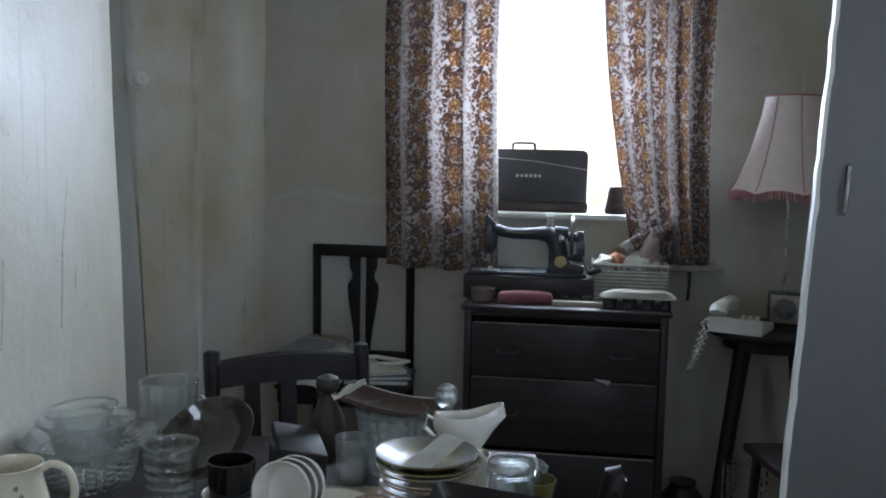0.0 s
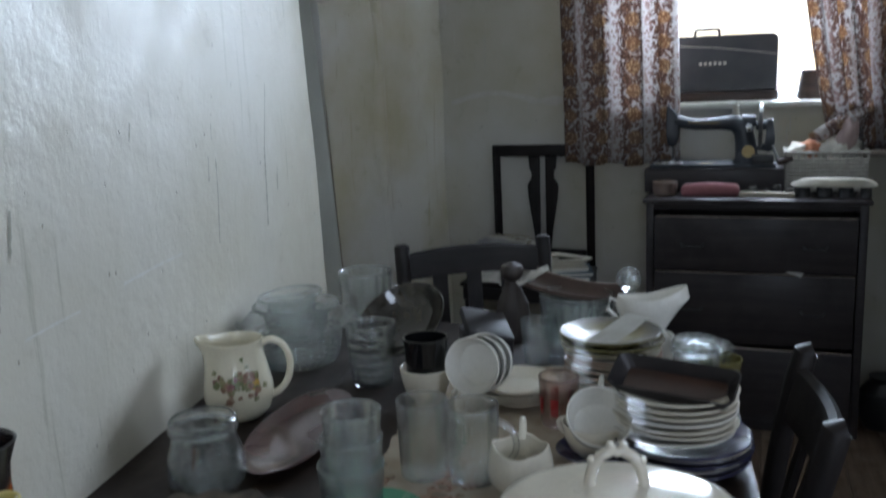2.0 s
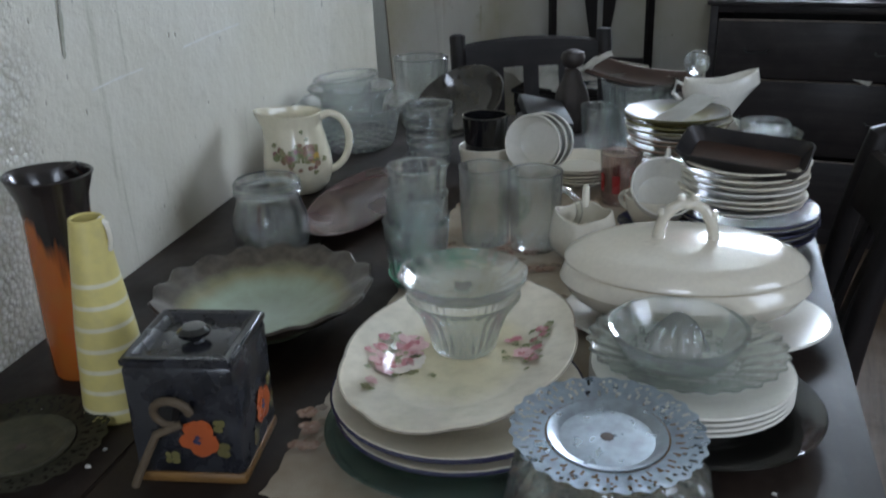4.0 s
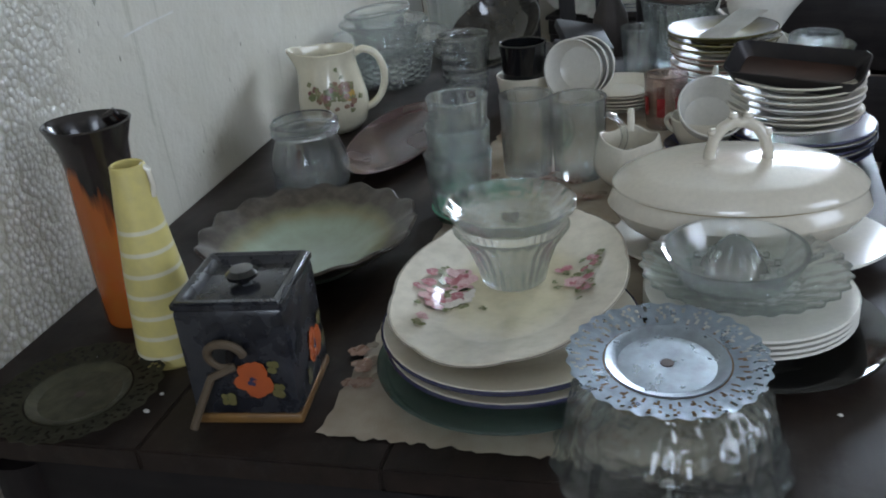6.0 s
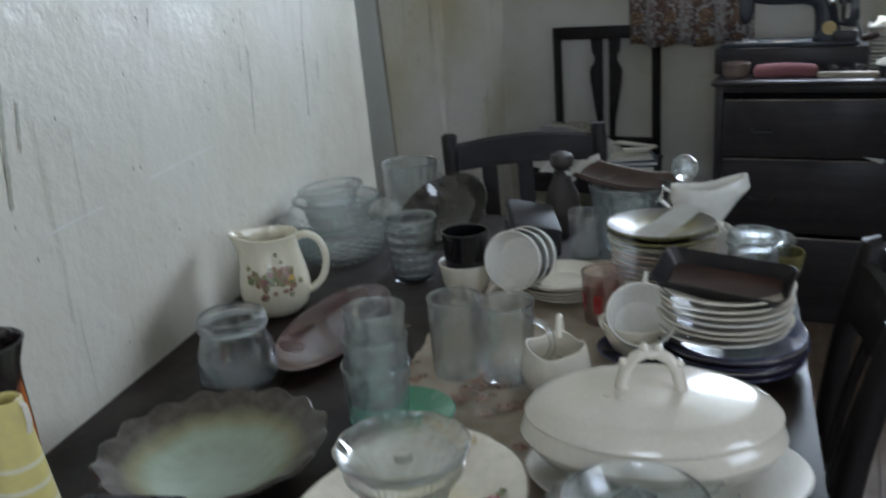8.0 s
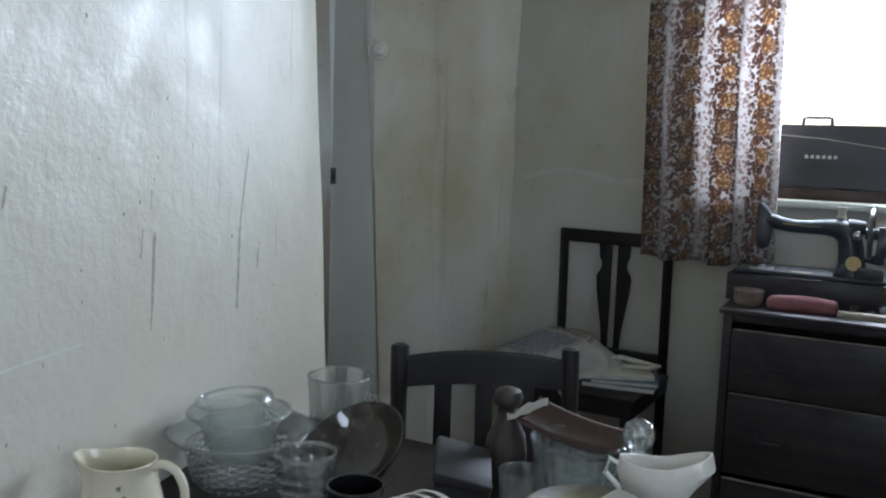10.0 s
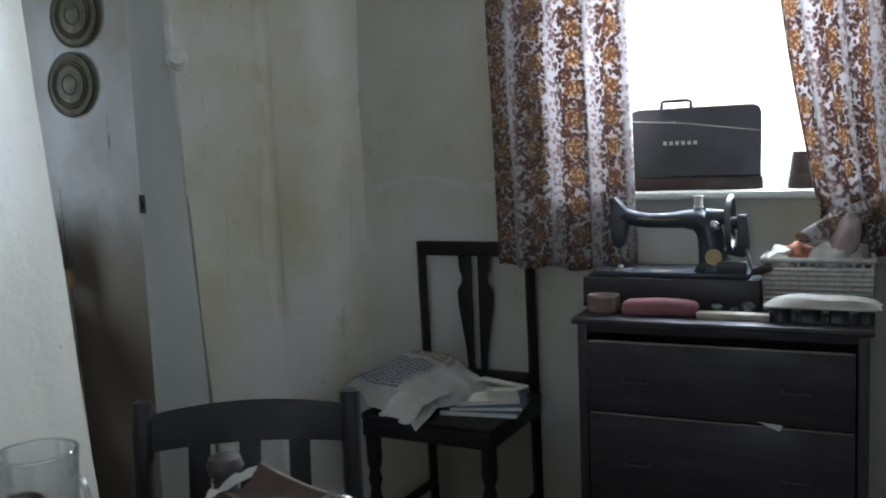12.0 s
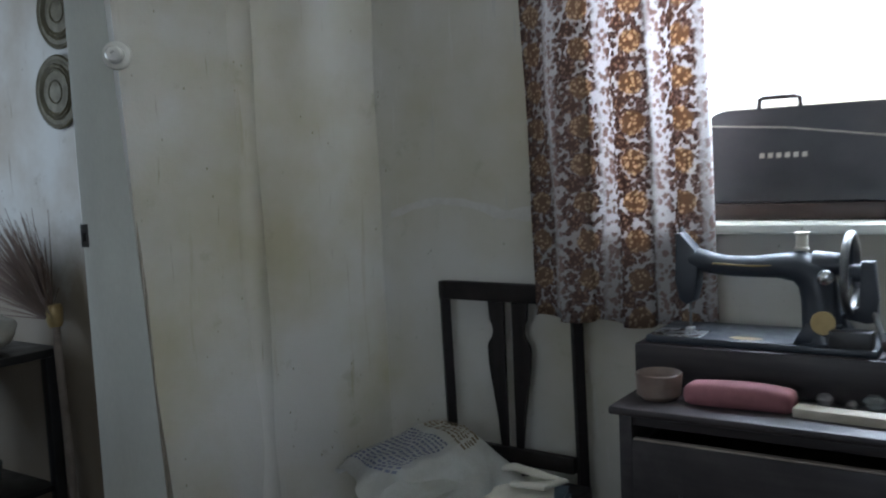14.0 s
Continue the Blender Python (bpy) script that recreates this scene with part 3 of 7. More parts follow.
part("window_sill", boxed(0.002, -0.36, -0.004, W - 0.002, 0.0, 0.02, bevel=0.006), "white_gloss", win, "white-painted window board with a rounded nose")

# wall shelf below the curtain
sh = thing("wall_shelf", pose(1.44, 3.52, 1.015), "small pale wooden corner shelf with a metal bracket", "shelf")
part("board", boxed(0, 0, 0, 0.30, 0.2, 0.018, bevel=0.004), "bare_edge", sh)
part("bracket", tube([(0.17, 0.02, 0), (0.18, 0.1, -0.05), (0.19, 0.2, -0.14)], 0.006), "dark_steel", sh)


def curtain(x0, x1, z0, z1, folds, y, name, label, gather=0.0, seed=0):
    """A hanging cotton curtain with deep folds; its UVs follow the cloth."""
    bm = bmesh.new()
    uvl = bm.loops.layers.uv.new("UVMap")
    n, nz = folds * 20, 40
    rng = random.Random(seed)
    ph = [rng.uniform(0, 6.28) for _ in range(6)]
    rows, us = [], []
    for k in range(nz + 1):
        f = k / nz
        z = z0 + (z1 - z0) * f
        row, ul, s, last = [], [], 0.0, None
        for i in range(n + 1):
            g = i / n
            low = 1 - f
            gx = x0 + (x1 - x0) * g + gather * low ** 1.5 * (1 - g)
            ang = 2 * math.pi * folds * (g + 0.015 * math.sin(6 * g + ph[0]))
            amp = 0.036 * (0.75 + 0.35 * math.sin(3 * g + ph[1])) * (0.85 + 0.25 * low)
            px = gx + 0.012 * math.sin(2 * ang + ph[2]) * (0.5 + low * 0.6) + 0.008 * math.sin(z * 4 + ph[3])
            py = y + amp * math.sin(ang + 0.25 * math.sin(z * 3 + ph[4])) + 0.006 * math.sin(z * 9 + ang)
            zz = z + (0.006 * math.sin(ang) - 0.01 * g if k == 0 else 0)
            p = Vector((px, py, zz))
            if last is not None:
                s += math.hypot(p.x - last.x, p.y - last.y)
            last = p
            row.append(bm.verts.new(p))
            ul.append(s)
        rows.append(row)
        us.append(ul)
    for k in range(nz):
        for i in range(n):
            fc = bm.faces.new((rows[k][i], rows[k][i + 1], rows[k + 1][i + 1], rows[k + 1][i]))
            for lp, (kk, ii) in zip(fc.loops, ((k, i), (k, i + 1), (k + 1, i + 1), (k + 1, i))):
                lp[uvl].uv = (us[nz // 2][ii] + 0.03, z0 + (z1 - z0) * kk / nz)
    ob = part(name, bm, "curtain", smooth=180)
    so = ob.modifiers.new("cloth", "SOLIDIFY")
    so.thickness = 0.0015
    return tagged(ob, label, "curtain", "window curtains")


curtain(0.335, 0.815, 0.985, 2.33, 3, 3.62, "curtain", "floral cotton curtain with orange roses, hanging open", seed=3)
curtain(1.215, 1.675, 1.03, 2.33, 4, 3.62, "curtain", "floral cotton curtain with orange roses, bunched at its foot", gather=0.17, seed=8)
rail = thing("curtain_rail", pose(0.25, 3.63, 2.34), "white metal curtain rail above the window", "curtain rail")
part("bar", tube([(0, 0, 0), (1.55, 0, 0)], 0.008), "white_gloss", rail)
for x in (0.05, 0.78, 1.5):
    part("bracket", boxed(x - 0.008, 0, -0.008, x + 0.008, 0.105, 0.008, bevel=0.002), "white_gloss", rail)

# ---- furniture ----
TABLE = pose(0.285, 0.29, 0, 0, 0, 8)
TW, TL, TZ = 0.94, 1.64, 0.75


def dining_table():
    t = thing("dining_table", TABLE, "dark stained wooden dining table crowded with crockery against the wall", "table")
    # the top is made of boards laid along its length
    n = 4
    inv = TABLE.inverted()
    near_l, near_r, far_l, far_r = (inv @ Vector((x, y, 0)) for x, y in ((0.286, 0.31), (1.222, 0.50), (-0.030, 1.935), (1.066, 1.935)))
    for i in range(n):
        a, b = i / n + 0.0004, (i + 1) / n - 0.0004
        bm = bmesh.new()
        q = [near_l.lerp(near_r, a), near_l.lerp(near_r, b), far_l.lerp(far_r, b), far_l.lerp(far_r, a)]
        lo = [bm.verts.new((v.x, v.y, TZ - 0.026)) for v in q]
        hi = [bm.verts.new((v.x, v.y, TZ)) for v in q]
        bm.faces.new(lo)
        bm.faces.new(hi)
        for k in range(4):
            j = (k + 1) % 4
            bm.faces.new((lo[k], lo[j], hi[j], hi[k]))
        bmesh.ops.bevel(bm, geom=list(bm.edges), offset=0.002, segments=2, affect="EDGES")
        part("board", bm, "table_wood", t)
    part("apron", boxed(0.06, 0.05, TZ - 0.12, TW - 0.06, 0.075, TZ - 0.026, bevel=0.002), "dark_wood_x", t)
    part("apron", boxed(0.06, TL - 0.075, TZ - 0.12, TW - 0.06, TL - 0.05, TZ - 0.026, bevel=0.002), "dark_wood_x", t)
    part("apron", boxed(0.06, 0.075, TZ - 0.12, 0.085, TL - 0.075, TZ - 0.026, bevel=0.002), "dark_wood", t)
    part("apron", boxed(TW - 0.085, 0.075, TZ - 0.12, TW - 0.06, TL - 0.075, TZ - 0.026, bevel=0.002), "dark_wood", t)
    for x in (0.07, TW - 0.07):
        for y in (0.07, TL - 0.07):
            prof = [(0, 0), (0.02, 0), (0.026, 0.05), (0.022, 0.1), (0.034, 0.25), (0.028, 0.45), (0.036, 0.6), (0.036, 0.70), (0, 0.70)]
            part("leg", lathe(prof, 16, m=pose(x, y, 0)), "dark_wood", t)
    return t


dining_table()


def slat_chair(m, w, top, label, slats=3, rake=0.05, rail_h=0.068, bow=0.02, curl=0.0, arch=0.012):
    """A dark dining chair: raked back posts, a bowed top rail and upright slats."""
    c = thing("dining_chair", m, label, "chair", "dining chairs")
    seat = 0.45

    def back_y(z):
        f = max(0.0, (z - seat) / (top - seat))
        return rake * f * f
    for s in (-1, 1):
        pts, rad = [], []
        for i in range(17):
            z = top * i / 16
            y = back_y(z) + (0.05 * (1 - z / seat) if z < seat else 0)
            pts.append((s * (w / 2 - 0.018), y, z))
            rad.append(0.019 if i < 15 else 0.021)
        pts.append((s * (w / 2 - 0.018), back_y(top) + curl, top + 0.004))
        rad.append(0.014)
        part("back_post", tube(pts, rad, 12), "dark_wood", c)
    n = 14
    bm = bmesh.new()
    rows = []
    for i in range(n + 1):
        f = -1 + 2 * i / n
        x = f * (w / 2 - 0.032)
        yb = bow * (1 - f * f)
        up = arch * (1 - f * f)
        z1, z0 = top - 0.022 + up, top - 0.022 - rail_h + up * 0.4
        rows.append([bm.verts.new((x, back_y(z) + yb + dy, z)) for z, dy in ((z0, -0.010), (z1 - 0.006, -0.010), (z1, 0), (z1 - 0.006, 0.010), (z0, 0.010))])
    for a, b in zip(rows, rows[1:]):
        for k in range(5):
            j = (k + 1) % 5
            bm.faces.new((a[k], a[j], b[j], b[k]))
    bm.faces.new(rows[0])
    bm.faces.new(rows[-1])
    part("top_rail", bm, "dark_wood_x", c)
    zr = top - 0.022 - rail_h + 0.01
    for i in range(slats):
        f = -1 + 2 * (i + 1) / (slats + 1)
        x = f * (w / 2 - 0.02) * 0.98
        bm = bmesh.new()
        rr = []
        for k in range(7):
            z = 0.52 + (zr - 0.52) * k / 6
            y = back_y(z) + bow * (1 - f * f) * (k / 6)
            rr.append([bm.verts.new((x + dx, y + dy, z)) for dx, dy in ((-0.02, -0.006), (0.02, -0.006), (0.02, 0.006), (-0.02, 0.006))])
        for a, b in zip(rr, rr[1:]):
            for q in range(4):
                j = (q + 1) % 4
                bm.faces.new((a[q], a[j], b[j], b[q]))
        bm.faces.new(rr[0])
        bm.faces.new(rr[-1])
        part("slat", bm, "dark_wood", c)
    part("lower_rail", boxed(-w / 2 + 0.03, -0.006, 0.49, w / 2 - 0.03, 0.014, 0.53, bevel=0.003), "dark_wood_x", c)
    out = [(-w / 2 - 0.005, -0.0), (w / 2 + 0.005, 0.0), (w / 2 + 0.02, -0.36), (w / 2 - 0.02, -0.39), (-w / 2 + 0.02, -0.39), (-w / 2 - 0.02, -0.36)]
    part("seat", slab(out, 0.03, m=pose(0, 0, seat - 0.015) @ Matrix(((1, 0, 0, 0), (0, 0, 1, 0), (0, 1, 0, 0), (0, 0, 0, 1))), bevel=0.004), "dark_wood", c)
    for s in (-1, 1):
        part("front_leg", tube([(s * w / 2, -0.35, 0), (s * w / 2, -0.35, seat - 0.03)], [0.014, 0.02], 12), "dark_wood", c)
        part("stretcher", tube([(s * w / 2, -0.35, 0.18), (s * (w / 2 - 0.02), 0.03, 0.18)], 0.009, 8), "dark_wood", c)
    return c


slat_chair(pose(0.428, 2.098, 0, 0, 0, 29.3), 0.43, 0.922, "dark-stained wooden dining chair with a slatted back, at the table's end")
slat_chair(pose(1.178, 1.304, 0, 0, 0, -86), 0.385, 0.872, "dark-stained wooden dining chair with a bowed back, beside the table", rake=0.055, rail_h=0.10, bow=0.03, curl=0.012, arch=-0.01)


def splat_chair(m, w, top):
    """A tall dark chair with a slotted vase-shaped splat and turned front legs."""
    c = thing("hall_chair", m, "tall dark oak chair with a slotted vase-shaped splat, piled with papers", "chair", "dining chairs")
    seat, dep = 0.525, 0.42
    for s in (-1, 1):
        pts = [(s * (w / 2 - 0.014), 0.03 * (1 - z / top), z) for z in [top * i / 10 for i in range(11)]]
        bm = tube(pts, 0.019, 4)
        part("back_post", bm, "dark_wood", c, smooth=0)
    part("top_rail", boxed(-w / 2, -0.012, top - 0.05, w / 2, 0.014, top + 0.002, bevel=0.005), "dark_wood_x", c)
    part("shoe_rail", boxed(-w / 2 + 0.03, -0.01, 0.555, w / 2 - 0.03, 0.014, 0.60, bevel=0.004), "dark_wood_x", c)
    h = top - 0.05
    prof = [(0.60, 0.036), (0.68, 0.042), (0.76, 0.055), (0.83, 0.066), (0.878, 0.070), (0.895, 0.066), (0.91, 0.052), (0.925, 0.047), (0.945, 0.049), (0.96, 0.060), (h, 0.064)]
    for s in (-1, 1):
        out = [(s * x, z) for z, x in prof] + [(s * 0.013, z) for z in (h, 0.60)]
        part("splat", slab(out, 0.012, m=pose(0, 0.005, 0), bevel=0.002), "dark_wood", c)
    part("seat_frame", boxed(-w / 2 - 0.01, -dep, seat - 0.07, w / 2 + 0.01, 0.02, seat - 0.012, bevel=0.006), "dark_wood_x", c)
    part("seat", boxed(-w / 2 - 0.02, -dep - 0.01, seat - 0.012, w / 2 + 0.02, 0.0, seat + 0.006, bevel=0.008), "dark_wood_x", c)
    leg = [(0, 0), (0.016, 0), (0.02, 0.04), (0.013, 0.07), (0.018, 0.12), (0.026, 0.2), (0.016, 0.27), (0.024, 0.30), (0.017, 0.33), (0.026, 0.36), (0.026, 0.46), (0, 0.46)]
    for s in (-1, 1):
        part("front_leg", lathe(leg, 16, m=pose(s * (w / 2 - 0.015), -dep + 0.03, 0)), "dark_wood", c)
        part("stretcher", boxed(s * (w / 2 - 0.02) - 0.01, -dep + 0.04, 0.13, s * (w / 2 - 0.02) + 0.01, 0.02, 0.16, bevel=0.003), "dark_wood", c)
    part("stretcher", boxed(-w / 2 + 0.02, -dep / 2 - 0.01, 0.13, w / 2 - 0.02, -dep / 2 + 0.012, 0.16, bevel=0.003), "dark_wood_x", c)
    return c


splat_chair(pose(0.236, 3.665, 0, 0, 0, -2), 0.452, 1.062)


def crumpled(nx, ny, sx, sy, height, seed, edge=0.0):
    """A soft sheet grid as a bmesh; height(u, v) gives its shape."""
    bm = bmesh.new()
    g = []
    for j in range(ny + 1):
        row = []
        for i in range(nx + 1):
            u, v = i / nx, j / ny
            x, y = (u - 0.5) * sx, (v - 0.5) * sy
            x += edge * noise.noise((u * 3, v * 3, seed))
            y += edge * noise.noise((u * 3, v * 3, seed + 5))
            row.append(bm.verts.new((x, y, height(u, v))))
        g.append(row)
    for a, b in zip(g, g[1:]):
        for i in range(nx):
            bm.faces.new((a[i], a[i + 1], b[i + 1], b[i]))
    bmesh.ops.solidify(bm, geom=list(bm.faces), thickness=0.0016)
    return bm


def papers_on_chair():
    z = 0.531
    for k, (x, y, w, d, h, r, mt, lb) in enumerate(((0.36, 3.43, 0.26, 0.20, 0.016, 8, "blue_cloth", "faded blue folder on the chair seat"),
                                                    (0.37, 3.44, 0.24, 0.19, 0.012, 16, "blue_cloth", "dark blue magazine on the chair seat"),
                                                    (0.35, 3.45, 0.22, 0.17, 0.014, 26, "cream_card", "cream paper stack on the chair seat"))):
        b = thing("magazine", pose(x, y, z, 0, 0, r), lb, "magazine", "papers on the chair")
        part("paper_block", boxed(-w / 2 + 0.002, -d / 2 + 0.002, 0.001, w / 2 - 0.004, d / 2 - 0.002, h - 0.001, bevel=0), "paper", b)
        part("cover", boxed(-w / 2, -d / 2, h - 0.001, w / 2, d / 2, h, bevel=0), mt, b)
        part("cover", boxed(-w / 2, -d / 2, 0, w / 2, d / 2, 0.001, bevel=0), mt, b)
        z += h + 0.0005

    def rise(u, v):
        round_edge = (min(1, u * 7) * min(1, (1 - v) * 6)) ** 0.5 * min(1, (1 - u) * 3.2) ** 0.8
        crease = 0.012 * noise.noise((u * 4, v * 4, 2)) + 0.007 * noise.noise((u * 11, v * 9, 5))
        return 0.022 + 0.105 * round_edge * (0.30 + 0.70 * min(1, v * 1.5) ** 0.9) + crease - 0.055 * max(0, 0.22 - v) / 0.22 * min(1, u * 1.3)
    nb = thing("carrier_bag", pose(0.115, 3.425, 0.548, 0, 0, -24), "crumpled white paper bag printed in blue and brown, on the chair", "bag")
    part("sheet", crumpled(40, 34, 0.40, 0.36, rise, 1, 0.05), "paper", nb)

    def prints(u0, u1, v0, v1, rows, cols, mat, name, slant):
        bm = bmesh.new()
        rng = random.Random(5)
        for r in range(rows):
            for c_ in range(cols):
                u = u0 + (u1 - u0) * (c_ + rng.uniform(0, 0.25)) / cols
                v = v0 + (v1 - v0) * (r + 0.2) / rows + slant * (u - u0)
                du, dv = (u1 - u0) / cols * 0.72, (v1 - v0) / rows * 0.55
                q = []
                for a, b in ((0, 0), (1, 0), (1, 1), (0, 1)):
                    uu, vv = u + a * du, v + b * dv + slant * a * du
                    x, y = (uu - 0.5) * 0.40 + 0.05 * noise.noise((uu * 3, vv * 3, 1)), (vv - 0.5) * 0.36 + 0.05 * noise.noise((uu * 3, vv * 3, 6))
                    q.append(bm.verts.new((x, y, rise(uu, vv) + 0.007)))
                bm.faces.new(q)
        part(name, bm, mat, nb, smooth=0)
    prints(0.08, 0.62, 0.12, 0.56, 14, 14, "ink_blue", "blue_print", 0.04)
    prints(0.24, 0.76, 0.64, 0.86, 6, 10, "ink_brown", "brown_print", -0.05)

    def flap(u, v):
        return 0.02 + 0.004 * noise.noise((u * 5, v * 5, 9)) - 0.11 * max(0, 0.35 - v)
    part("flap", crumpled(10, 10, 0.13, 0.2, flap, 4, 0.02), "paper", nb, m=pose(0.12, -0.115, 0.03, 6, 6, 8))
    st = thing("paper_bundle", pose(0.37, 3.50, 0.575, 0, 0, 30), "twisted cream paper bundle on the chair", "papers")
    part("twist", tube([(-0.11, 0.04, 0.02), (-0.03, 0.03, 0.032), (0.04, -0.02, 0.025), (0.09, -0.05, 0.02), (0.04, -0.085, 0.02), (-0.04, -0.06, 0.02)],
                       [0.012, 0.017, 0.015, 0.014, 0.016, 0.012], 10, flat=0.55), "cream_card", st)


papers_on_chair()


CT = 0.893


def chest():
    """The dark chest of drawers under the window; the lowest front is missing and shows a tray of papers."""
    x0, x1, y0, y1, top = 0.738, 1.502, 3.235, 3.70, CT
    c = thing("chest_of_drawers", pose(0, 0, 0), "dark wooden chest of drawers below the window, drawers slightly ajar", "chest of drawers")
    part("top", boxed(x0 - 0.010, y0 - 0.032, top - 0.018, x1 + 0.010, y1, top, bevel=0.006), "chest_wood", c)
    part("side", boxed(x0, y0, 0, x0 + 0.028, y1 - 0.005, top - 0.0185, bevel=0.003), "chest_wood", c)
    part("side", boxed(x1 - 0.028, y0, 0, x1, y1 - 0.005, top - 0.0185, bevel=0.003), "chest_wood", c)
    part("back", boxed(x0 + 0.028, y1 - 0.018, 0.06, x1 - 0.028, y1 - 0.006, top - 0.0185, bevel=0), "chest_wood", c)
    part("rail", boxed(x0 + 0.028, y0 + 0.004, top - 0.045, x1 - 0.028, y0 + 0.03, top - 0.0185, bevel=0.002), "chest_wood", c)
    part("plinth", boxed(x0 + 0.028, y0 + 0.012, 0.0, x1 - 0.028, y0 + 0.03, 0.07, bevel=0.002), "chest_wood", c)
    for z0, z1, out in ((0.622, 0.822, 0.012), (0.345, 0.610, 0.004)):
        dr = part("drawer", boxed(x0 + 0.032, y0 - out, z0, x1 - 0.032, y0 - out + 0.02, z1, bevel=0.003), "chest_wood", c)
        part("drawer_edge", boxed(x0 + 0.034, y0 - out + 0.002, z1, x1 - 0.034, y0 - out + 0.018, z1 + 0.004, bevel=0.0015), "bare_edge", dr, "pale worn upper edge of the drawer")
        part("drawer_side", boxed(x0 + 0.034, y0 - out + 0.021, z0 + 0.005, x0 + 0.046, y1 - 0.03, z1 - 0.01, bevel=0), "chest_wood", dr)
        part("drawer_side", boxed(x1 - 0.046, y0 - out + 0.021, z0 + 0.005, x1 - 0.034, y1 - 0.03, z1 - 0.01, bevel=0), "chest_wood", dr)
        for xx in (x0 + 0.17, x1 - 0.17):
            part("handle", tube([(xx - 0.04, y0 - out, (z0 + z1) / 2), (xx - 0.032, y0 - out - 0.014, (z0 + z1) / 2 - 0.008), (xx + 0.032, y0 - out - 0.014, (z0 + z1) / 2 - 0.008), (xx + 0.04, y0 - out, (z0 + z1) / 2)], 0.0035, 8), "black_paint", dr)
    tr = part("tray", boxed(x0 + 0.032, y0 + 0.0, 0.075, x1 - 0.032, y0 + 0.36, 0.09, bevel=0.002), "chest_wood", c)
    part("tray_edge", boxed(x0 + 0.032, y0 - 0.012, 0.07, x1 - 0.032, y0 - 0.001, 0.325, bevel=0.002), "chest_wood", tr)
    part("tray_lip", boxed(x0 + 0.034, y0 - 0.011, 0.3255, x1 - 0.034, y0 - 0.002, 0.33, bevel=0.001), "bare_edge", tr)
    bits = thing("paper_scrap", pose(1.262, 3.212, 0.622, 20, 0, 0), "torn white paper scrap caught in the drawer gap", "paper")
    part("sheet", slab([(-0.03, 0.012), (0.035, 0.006), (0.026, -0.014), (0.006, -0.004)], 0.001), "paper", bits)


chest()


def sewing_machine():
    """A black hand-crank machine on its wooden base, seen square on."""
    z0 = CT
    s = thing("sewing_machine", pose(0, 0, 0), "black hand-crank sewing machine on a dark wooden base, on the chest", "sewing machine")
    x0, x1, y0, y1 = 0.712, 1.226, 3.395, 3.64
    part("base", boxed(x0, y0, z0, x1, y1, z0 + 0.092, bevel=0.005), "chest_wood", s)
    part("bed", boxed(x0 + 0.02, y0 + 0.015, z0 + 0.092, x1 - 0.03, y1 - 0.03, z0 + 0.108, bevel=0.004), "japan", s)
    part("needle_plate", boxed(x0 + 0.03, y0 + 0.02, z0 + 0.108, x0 + 0.14, y0 + 0.10, z0 + 0.1105, bevel=0.001), "steel", s)
    zb = z0 + 0.108
    yc = y0 + 0.085
    # arm and pillar swept as one casting
    pts = [(1.092, zb), (1.087, zb + 0.04), (1.082, zb + 0.09), (1.072, zb + 0.13), (1.04, zb + 0.152), (1.0, zb + 0.152), (0.95, zb + 0.149), (0.90, zb + 0.149), (0.86, zb + 0.155), (0.83, zb + 0.163), (0.81, zb + 0.166)]
    bm = tube([(x, yc, z) for x, z in pts], [0.056, 0.049, 0.045, 0.046, 0.040, 0.031, 0.027, 0.0255, 0.027, 0.029, 0.024], 18, flat=0.85)
    part("arm", bm, "japan", s)
    part("head", slab([(0.786, zb + 0.22), (0.800, zb + 0.222), (0.832, zb + 0.185), (0.838, zb + 0.14), (0.834, zb + 0.10), (0.826, zb + 0.072), (0.808, zb + 0.062), (0.792, zb + 0.075), (0.786, zb + 0.12)], 0.05, m=pose(0, yc, 0), bevel=0.008), "japan", s)
    part("needle_bar", tube([(0.812, yc, zb + 0.075), (0.812, yc, zb + 0.008)], 0.0035, 8), "dark_steel", s)
    part("presser_foot", boxed(0.803, yc - 0.012, zb + 0.002, 0.821, yc + 0.006, zb + 0.012, bevel=0.002), "steel", s)
    part("thread_guide", lathe([(0, 0), (0.006, 0), (0.007, 0.006), (0.004, 0.012), (0, 0.014)], 10, m=pose(0.795, yc, zb + 0.22)), "dark_steel", s)
    part("foot_casting", slab([(1.036, zb), (1.15, zb), (1.142, zb + 0.012), (1.125, zb + 0.04), (1.06, zb + 0.04), (1.045, zb + 0.015)], 0.10, m=pose(0, yc, 0), bevel=0.006), "japan", s)
    part("badge", lathe([(0, 0), (0.024, 0), (0.023, 0.002), (0, 0.0025)], 24, m=pose(1.095, yc - 0.0535, zb + 0.045, 90, 0, 0)), "gold", s)
    part("gold_trim", tube([(x, yc - 0.028, z + 0.004) for x, z in ((0.87, zb + 0.153), (0.95, zb + 0.149), (1.02, zb + 0.152))], 0.0018, 6), "gold", s)
    part("bed_decal", lathe([(0, 0), (0.035, 0), (0, 0.0006)], 20, sy=0.4, m=pose(0.94, y0 + 0.05, zb + 0.0005)), "gold", s)
    # shaft, balance wheel and crank
    part("shaft_housing", tube([(1.07, yc, zb + 0.155), (1.12, yc, zb + 0.158)], [0.03, 0.022], 14), "japan", s)
    part("tension_dial", lathe([(0, 0), (0.016, 0), (0.014, 0.01), (0.006, 0.014), (0, 0.014)], 18, m=pose(1.098, yc - 0.04, zb + 0.135, 90, 0, 0)), "steel", s)
